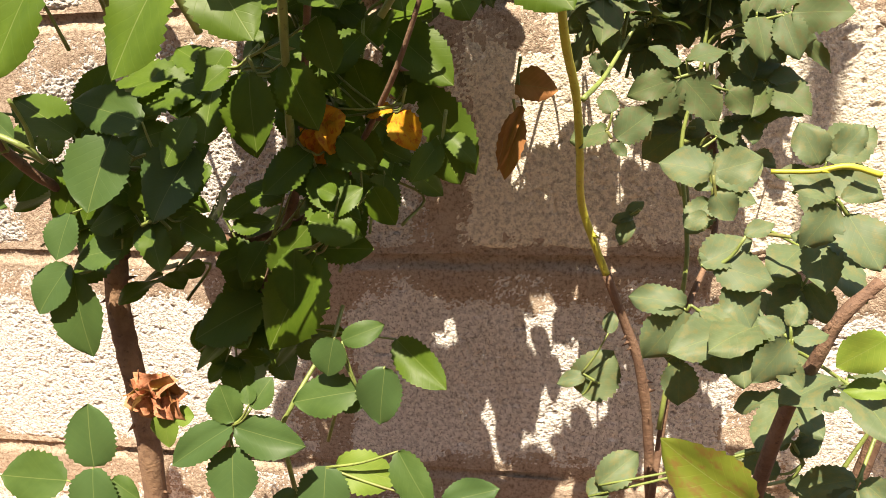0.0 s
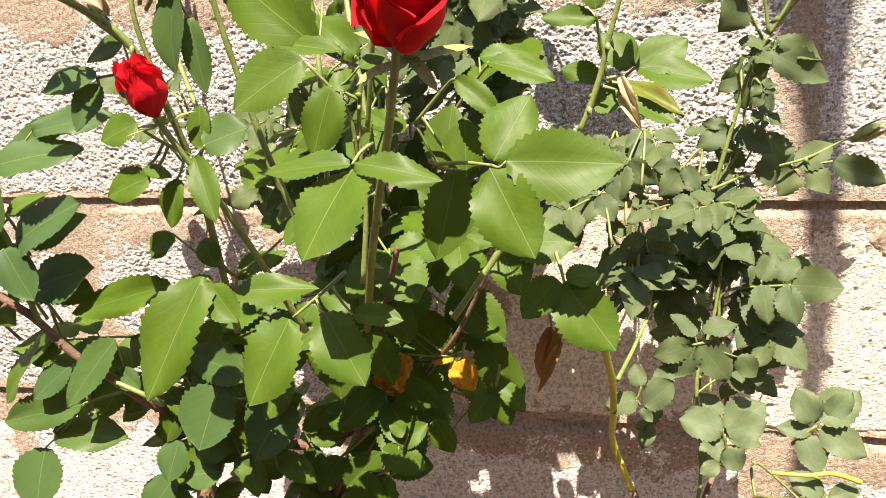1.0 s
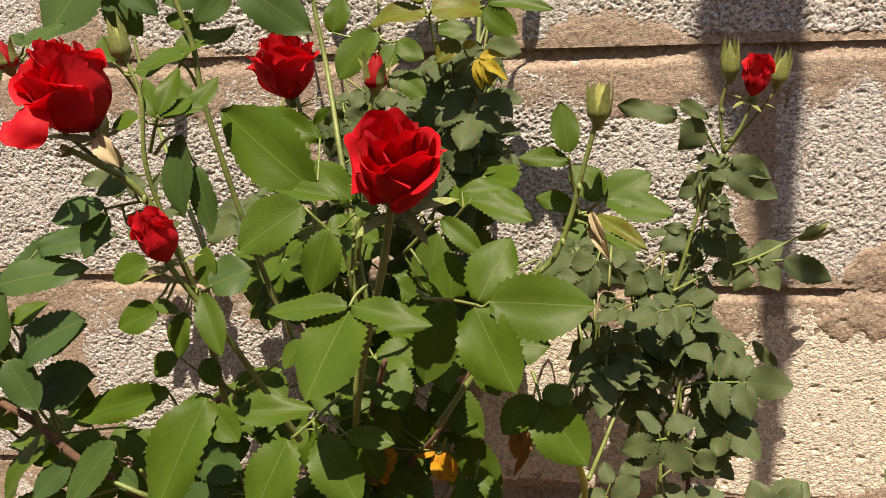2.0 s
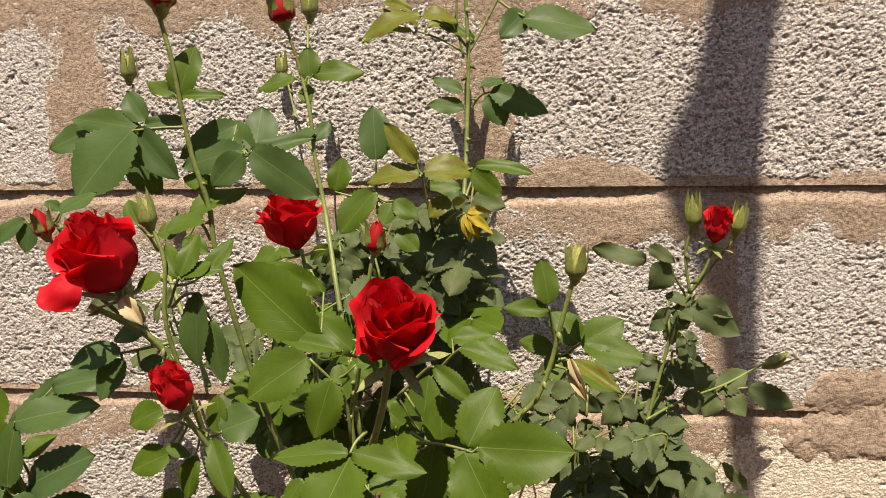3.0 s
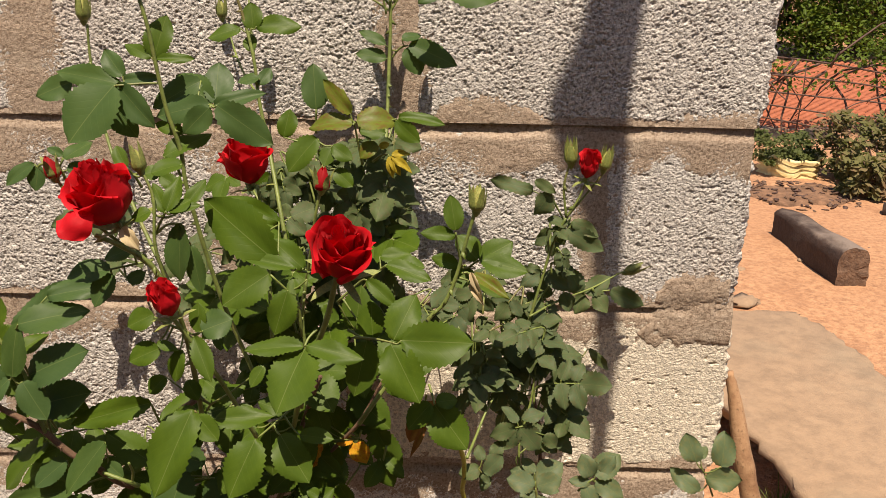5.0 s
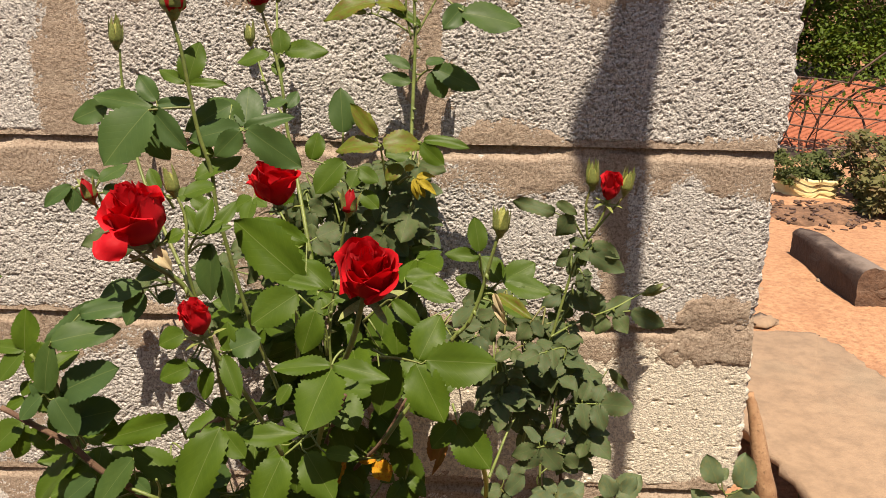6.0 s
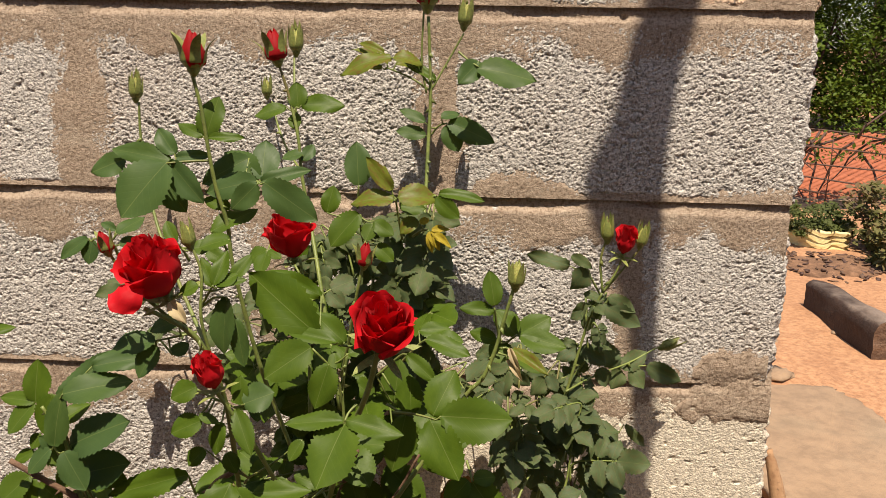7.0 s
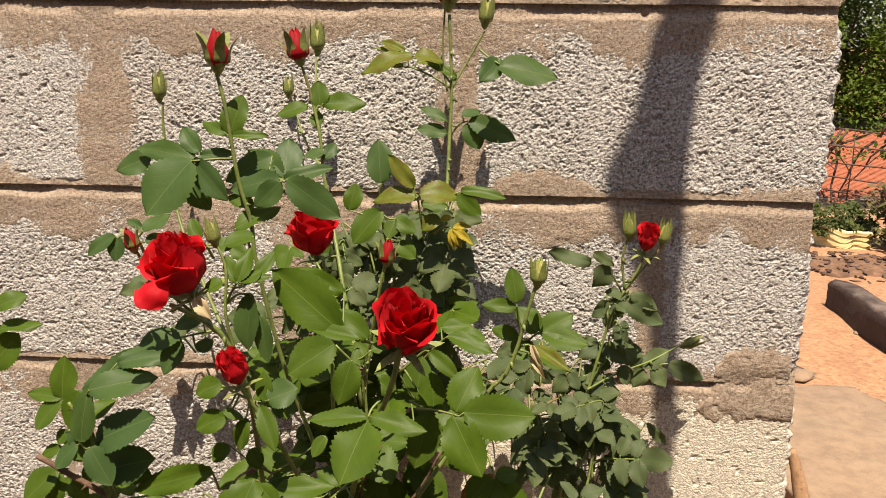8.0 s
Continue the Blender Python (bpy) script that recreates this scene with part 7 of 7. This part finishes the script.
def build_yard():
    tagged(new("grass", blades("grass", 3, (0.66, 0.02, 0.0), (0.12, 0.10), 420, 0.11, 0.0022, GRASS, 0.7)), "green and straw-coloured grass at the slab's foot", "grass", kind="stuff")
    tagged(new("dead_leaves", blades("dead_leaves", 4, (0.40, -0.09, 0.0), (0.25, 0.08), 260, 0.03, 0.006, STRAW, 1.6)), "dry straw and fallen leaves on the sand", "dead leaves", kind="stuff")
    tagged(new("grass_tuft", blades("grass_tuft", 6, (0.69, 0.28, 0.0), (0.03, 0.05), 160, 0.075, 0.0022, GRASS, 0.6)), "small green grass tuft beside the slab", "grass", kind="stuff")
    rng = random.Random(8)
    for k in range(46):
        x, y = rng.uniform(0.9, 2.6), rng.uniform(1.0, 3.2)
        q = rng.uniform(0.006, 0.022)
        stone = new("pebble", lump_mesh("pebble", 80 + k, q, q * rng.uniform(0.6, 1), q * 0.55, STONE if k % 3 else LOG_BARK, 0.3, 5, 7))
        stone.matrix_basis = Matrix.Translation((x, y, 0.0))
        tagged(stone, "small brown pebble lying on the sand", "pebble", group="pebbles on the sand")
    mound = lump_mesh("soil_mound", 171, 0.22, 0.23, 0.030, SOIL, 0.22, 10, 28)
    mound_ob = new("soil_mound", mound)
    mound_ob.matrix_basis = pose(1.60, 2.48, -0.006, 0, 0, 20)
    tagged(mound_ob, "low brown mound of crumbly soil on the sand", "soil mound")
    for k in range(120):
        a, q = rng.uniform(0, 6.3), 0.25 * rng.random() ** 0.5
        x, y = 1.60 + q * math.cos(a), 2.48 + q * math.sin(a)
        w = rng.uniform(0.007, 0.022)
        chip = new("wood_chip", lump_mesh("wood_chip", 140 + k, w, w * rng.uniform(0.3, 0.6), 0.004, WIRE if k % 3 else LOG_END, 0.5, 4, 8))
        chip.matrix_basis = pose(x, y, 0.024 * (1 - (q / 0.26) ** 2) + 0.004, rng.uniform(-25, 25), rng.uniform(-25, 25), rng.uniform(0, 180))
        tagged(chip, "flat dark chip of bark on the soil mound", "bark chip", group="bark chips on the soil mound")
    verts, faces = [], []
    tube(verts, faces, spline([(1.84, 2.24, 0.01), (1.98, 2.15, 0.025), (2.17, 2.04, 0.03), (2.47, 1.90, 0.03)], 6), 0.034, 0.030, 9, 0.12, 5)
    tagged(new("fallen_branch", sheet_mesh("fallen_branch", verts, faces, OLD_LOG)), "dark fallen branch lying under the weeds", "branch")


def cloth_material():
    n = Nodes("yellow_sack", 0.75)
    base = n.mix(n.noise(12, 4), (0.74, 0.56, 0.20), (0.82, 0.72, 0.42))
    n.bump(n.noise(40, 4), 0.006, 0.6)
    return n.done(base)


def build_planter():
    """A folded yellow sack filled with soil, a low plant growing out of it."""
    base = tagged(new("sack_planter"), "folded pale yellow sack planter with low green plant", "planter")
    base.matrix_basis = Matrix.Translation((1.71, 2.88, 0))
    verts, faces = [], []
    sides = 36
    prof = [(0.110, -0.02), (0.128, 0.004), (0.112, 0.016), (0.130, 0.030), (0.110, 0.040), (0.128, 0.054), (0.112, 0.064), (0.134, 0.080), (0.126, 0.092), (0.108, 0.084)]
    for k, (r, z) in enumerate(prof):
        for i in range(sides):
            a = 2 * math.pi * i / sides
            q = r * (1 + 0.22 * noise.noise(Vector((2 * math.cos(a), 2 * math.sin(a), 11 * z))))
            verts.append((1.71 + q * math.cos(a) * 1.1, 2.88 + q * math.sin(a), z + 0.03 * noise.noise(Vector((2.4 * math.cos(a), 2.4 * math.sin(a), 2 + 6 * z)))))
    for k in range(len(prof) - 1):
        for i in range(sides):
            p, q = k * sides + i, k * sides + (i + 1) % sides
            faces.append((p, q, q + sides, p + sides))
    part("sack", sheet_mesh("sack", verts, faces, cloth_material()), base)
    part("soil", lump_mesh_at("soil", 31, (1.71, 2.88, 0.06), 0.12, 0.11, 0.02, SAND), base)
    part("plant", leaf_cloud("plant", 32, 3200, 0.020, POT_LEAF, box_room(1.53, 1.82, 2.76, 3.04, 0.075, 0.20, 0.3, 4), 60), base, "dense low green foliage")


def lump_mesh_at(name, seed, at, a, b, c, material):
    me = lump_mesh(name, seed, a, b, c, material, 0.1)
    me.transform(Matrix.Translation(at))
    return me


def build_weeds():
    for k, (x, y, w, h) in enumerate(((2.04, 2.66, 0.20, 0.31), (2.42, 2.95, 0.28, 0.36), (1.88, 2.46, 0.10, 0.18), (2.28, 2.50, 0.2, 0.30), (1.95, 2.86, 0.15, 0.30), (2.16, 2.40, 0.14, 0.24))):
        base = tagged(new("weed"), "dusty grey-green weed with thin brown stalks on the sand", "weed", group="weeds in the yard")
        base.matrix_basis = Matrix.Translation((x, y, 0))
        verts, faces = [], []
        rng = random.Random(200 + k)
        for j in range(12):
            verts, faces = [], []
            a = rng.uniform(0, 6.3)
            end = Vector((x + w * 0.8 * math.cos(a), y + w * 0.6 * math.sin(a), h * rng.uniform(0.6, 1.0)))
            tube(verts, faces, spline([(x + 0.02 * math.cos(a), y, -0.01), ((x + end.x) / 2, (y + end.y) / 2, end.z * 0.65), end], 4), 0.005, 0.002, 5)
            part("stalk", sheet_mesh("stalk", verts, faces, LOG_BARK), base)
        part("foliage", leaf_cloud("foliage", 210 + k, 900, 0.036, WEED, box_room(x - w, x + w, y - w * 0.7, y + w * 0.7, 0.01, h, 0.35, k), 50), base)


TERRA = skin_material("terracotta", (0.24, 0.066, 0.028), (0.40, 0.125, 0.055), 9, 0.8, 0.003)


def build_shed():
    """A low shed beyond the fence, of which the clay tile roof shows: rows of rounded tiles running aslant."""
    base = tagged(new("shed"), "low shed with orange-red rounded clay tile roof", "shed")
    base.matrix_basis = Matrix.Translation((3.0, 5.2, 0))
    slope = 0.055
    bm = bmesh.new()
    bmesh.ops.create_cube(bm, size=1, matrix=Matrix.Translation((3.1, 5.3, -0.06)) @ Matrix.Diagonal((4.2, 2.5, 0.12, 1)))
    part("wall", finish("shed_wall", bm, STONE, False), base)
    deck = part("roof", sheet_mesh("deck", [(0.9, 4.0, -0.03), (3.1, 3.2, -0.03), (4.0, 6.6, -0.03 + 2.6 * slope), (0.9, 6.6, -0.03 + 2.6 * slope)], [(0, 1, 2, 3)], OLD_LOG), base, "dark roof deck under clay tiles")
    rng = random.Random(9)
    vs, fs = [], []
    w, d = 0.021, 0.31
    for k in range(5):
        for i in range(9):
            a = math.pi * i / 8
            q = 1 - 0.08 * k / 4
            vs.append((d * (k / 4 - 0.5), q * w * math.cos(a), q * 0.018 * math.sin(a)))
    for k in range(4):
        for i in range(8):
            a = k * 9 + i
            fs.append((a, a + 9, a + 10, a + 1))
    me = sheet_mesh("tile", vs, fs, TERRA)
    turn = radians(41)
    ux, uy = math.cos(turn), math.sin(turn)
    for r in range(-52, 53):
        for c in range(-9, 10):
            p, q = 0.285 * c, 0.051 * r
            x, y = 3.1 + p * ux - q * uy, 5.3 + p * uy + q * ux
            if 1.75 < x < 2.15 + 0.29 * y and 4.08 - 0.8 * max(0.0, x - 2.35) < y < 6.6:
                ob = new("tile", me)
                m = pose(x, y, -0.016 + (y - 4.0) * slope + rng.uniform(0, 0.006), 4, 0, 0) @ Matrix.Rotation(turn + rng.uniform(-0.03, 0.03), 4, "Z") @ Matrix.Rotation(-0.075 + rng.uniform(-0.02, 0.02), 4, "Y")
                ob.matrix_basis = m
                under(ob, deck)


def build_fence():
    base = tagged(new("wire_fence"), "rusty barbed wire fence with thin posts, grown over with twigs", "fence")
    base.matrix_basis = Matrix.Translation((2.4, 3.9, 0))
    for k, z in enumerate((0.05, 0.14, 0.22, 0.31, 0.40)):
        verts, faces = [], []
        line = [Vector((1.3 + 0.06 * i, 3.92 + 0.01 * math.sin(i), z - 0.12 * (0.06 * i - 1.0) + 0.012 * math.sin(0.25 * i + k))) for i in range(40)]
        tube(verts, faces, line, 0.005, 0.005, 5)
        rng = random.Random(300 + k)
        for p in line:
            for _ in range(2):
                tube(verts, faces, [p, p + Vector((rng.uniform(-0.018, 0.018), rng.uniform(-0.012, 0.012), rng.uniform(-0.018, 0.018)))], 0.0035, 0.001, 4)
        part("wire", sheet_mesh("wire", verts, faces, WIRE), base)
    for x in (1.0, 2.16, 3.3, 4.4):
        verts, faces = [], []
        tube(verts, faces, [Vector((x, 3.92, -0.05)), Vector((x + 0.01, 3.93, 0.25)), Vector((x, 3.92, 0.42))], 0.004, 0.003, 6, 0.05)
        part("post", sheet_mesh("post", verts, faces, WIRE), base)


def build_creeper():
    """Dark twigs with few leaves that hang over the fence."""
    base = tagged(new("creeper"), "dark twiggy creeper with sparse green leaves on the fence", "creeper")
    base.matrix_basis = Matrix.Translation((2.2, 3.95, 0))
    rng = random.Random(21)
    verts, faces = [], []
    for _ in range(30):
        p = Vector((rng.uniform(1.7, 3.2), 3.95 + rng.uniform(-0.05, 0.2), rng.uniform(0.30, 0.44)))
        line = [p]
        way = Vector((rng.uniform(-1, 1), rng.uniform(-0.2, 0.2), rng.uniform(-0.7, 0.2))).normalized()
        for _ in range(7):
            way = (way + 0.5 * Vector((rng.uniform(-1, 1), rng.uniform(-0.3, 0.3), rng.uniform(-0.8, 0.3)))).normalized()
            line.append(line[-1] + way * 0.075)
        verts, faces = [], []
        tube(verts, faces, line, 0.009, 0.003, 5, 0.1, 4)
        part("twig", sheet_mesh("twig", verts, faces, WIRE), base)
    part("foliage", leaf_cloud("foliage", 41, 3400, 0.034, HEDGE, box_room(1.6, 3.5, 3.88, 4.15, 0.22, 0.66, 0.6, 2), 70), base)


def build_hedge():
    """The tall shrubs behind: limbs and leaves in clumps with dark gaps."""
    for k, (x, y, w, d, h, z0, n) in enumerate(((3.5, 8.5, 1.1, 0.7, 2.9, 0.05, 12000), (2.75, 9.3, 1.0, 0.6, 3.0, 0.05, 15000), (4.9, 8.8, 1.0, 0.7, 1.85, 0.05, 8000), (6.1, 9.2, 1.0, 0.8, 1.75, 0.05, 6000), (3.4, 9.9, 1.6, 0.6, 3.1, 0.1, 17000))):
        base = tagged(new("shrub"), "dense dark green shrub with sunlit leaf tips behind the fence", "shrub", group="shrubs behind the fence")
        base.matrix_basis = Matrix.Translation((x, y, 0))
        rng = random.Random(400 + k)
        verts, faces = [], []
        for _ in range(12):
            verts, faces = [], []
            a = rng.uniform(0, 6.3)
            end = Vector((x + 0.8 * w * math.cos(a), y + 0.2 * d + 0.5 * d * abs(math.sin(a)), h * rng.uniform(0.45, 0.8)))
            foot = Vector((x + rng.uniform(-0.2, 0.2), y + rng.uniform(0.1, 0.3), -0.02))
            tube(verts, faces, spline([foot, foot.lerp(end, 0.5) + Vector((rng.uniform(-0.1, 0.1), 0, 0.15)), end], 5), 0.022, 0.006, 6, 0.08, k)
            part("limb", sheet_mesh("limb", verts, faces, WIRE), base)
        part("crown", leaf_cloud("crown", 410 + k, 2 * n, 0.058, HEDGE, box_room(x - w, x + w, y - d, y + d, z0, h, 0.4, k), 130), base)


def build_palm():
    base = tagged(new("palm"), "palm with dry hanging grey fronds round its trunk", "palm tree")
    base.matrix_basis = Matrix.Translation((5.9, 11.5, 0))
    verts, faces = [], []
    tube(verts, faces, spline([(5.9, 11.5, -0.1), (5.92, 11.5, 1.2), (5.86, 11.5, 3.9)], 8), 0.2, 0.16, 12, 0.08, 2)
    part("trunk", sheet_mesh("trunk", verts, faces, LOG_BARK), base)
    rng = random.Random(55)
    frond = skin_material("dry_frond", (0.20, 0.16, 0.10), (0.36, 0.31, 0.21), 12, 0.85, 0.004)
    for k in range(16):
        a = 2 * math.pi * k / 16 + rng.uniform(-0.2, 0.2)
        verts, faces = [], []
        for j in range(26):
            top = Vector((5.86 + 0.2 * math.cos(a), 11.5 + 0.2 * math.sin(a), 3.5 + rng.uniform(-0.5, 0.5)))
            end = top + Vector((0.5 * math.cos(a) + rng.uniform(-0.15, 0.15), 0.5 * math.sin(a), -1.0 + rng.uniform(-0.3, 0.2)))
            tube(verts, faces, [top, top.lerp(end, 0.5) + Vector((0.12 * math.cos(a), 0.12 * math.sin(a), 0.1)), end], 0.012, 0.004, 4)
        part("frond", sheet_mesh("frond", verts, faces, frond), base)


def build_hut():
    """The low hut far behind, of which only the thatch shows."""
    base = tagged(new("hut"), "low hut with grey thatched roof beyond the shrubs", "hut")
    base.matrix_basis = Matrix.Translation((9.8, 15.2, 0))
    bm = bmesh.new()
    bmesh.ops.create_cube(bm, size=1, matrix=Matrix.Translation((9.8, 15.2, 1.25)) @ Matrix.Diagonal((3.6, 2.6, 2.6, 1)))
    bmesh.ops.bevel(bm, geom=bm.edges[:], offset=0.03, segments=2, affect="EDGES")
    part("wall", finish("hut_wall", bm, STONE, False), base)
    thatch = skin_material("thatch", (0.13, 0.12, 0.11), (0.26, 0.24, 0.21), 14, 0.9, 0.02)
    bm = bmesh.new()
    bmesh.ops.create_cone(bm, segments=4, radius1=2.9, radius2=0.9, depth=0.75, cap_ends=True, matrix=pose(9.8, 15.2, 2.85, 0, 0, 45))
    bmesh.ops.bevel(bm, geom=bm.edges[:], offset=0.08, segments=3, affect="EDGES")
    part("roof", finish("hut_roof", bm, thatch), base)


build_yard()
build_planter()
build_weeds()
build_shed()
build_fence()
build_creeper()
build_hedge()
build_palm()
build_hut()


# ---- unseen stand-in for whatever casts the upright shadow on the wall ----
def build_shadow_caster():
    """An added, unseen shadow caster standing in the sand: thin below, swollen in its middle."""
    # height, left and right edge, fitted to the shadow's outline
    rows = ((-0.06, 0.314, 0.336), (1.2, 0.315, 0.335), (2.66, 0.314, 0.335), (2.74, 0.312, 0.338), (2.86, 0.301, 0.332), (2.92, 0.288, 0.329), (2.975, 0.264, 0.329), (3.01, 0.246, 0.327),
            (3.045, 0.236, 0.325), (3.07, 0.247, 0.325), (3.10, 0.260, 0.327), (3.14, 0.268, 0.329), (3.18, 0.274, 0.334), (3.215, 0.285, 0.344), (3.255, 0.291, 0.346), (3.282, 0.300, 0.346), (3.302, 0.318, 0.346), (3.32, 0.331, 0.347), (3.4, 0.333, 0.347), (3.7, 0.333, 0.347))
    verts, faces = [], []
    for z, x0, x1 in rows:
        for i in range(14):
            a = 2 * math.pi * i / 14
            verts.append(((x0 + x1) / 2 + (x1 - x0) / 2 * math.cos(a), -0.90 + 0.018 * math.sin(a), z - 0.12 * (z > 1.5)))
    for k in range(len(rows) - 1):
        for i in range(14):
            p, q = k * 14 + i, k * 14 + (i + 1) % 14
            faces.append((p, q, q + 14, p + 14))
    faces.append(tuple(range(len(verts) - 14, len(verts))))
    tagged(new("wooden_post", sheet_mesh("wooden_post", verts, faces, STRAW)), "unseen post-like stand-in shaped to cast the wall's shadow", "post")


build_shadow_caster()


# ---- small things on the plants ----
def build_withered():
    """The withered bloom low on the left cane."""
    me = lump_mesh("withered", 91, 0.006, 0.006, 0.007, BROWN_M, 0.5)
    body = under(new("withered_bloom", me), L)
    rng = random.Random(92)
    heart = Vector((-0.089, -0.295, 0.332))
    body.matrix_basis = Matrix.Translation(heart)
    for k in range(20):
        a, b = rng.uniform(0, 6.3), rng.uniform(-0.9, 0.9)
        way = Vector((math.cos(a) * math.cos(b), -abs(math.sin(a)) * math.cos(b), math.sin(b)))
        petal = leaflet_at(heart + way * 0.006, heart + way * rng.uniform(0.015, 0.023), 0.95, (rng.uniform(-1, 1), rng.uniform(-1, 1), rng.uniform(-1, 1)), WITHERED if k % 5 else BROWN, rng, body)
        petal.matrix_parent_inverse = Matrix.Translation(heart).inverted()
        petal.name = "dry_petal"


build_withered()
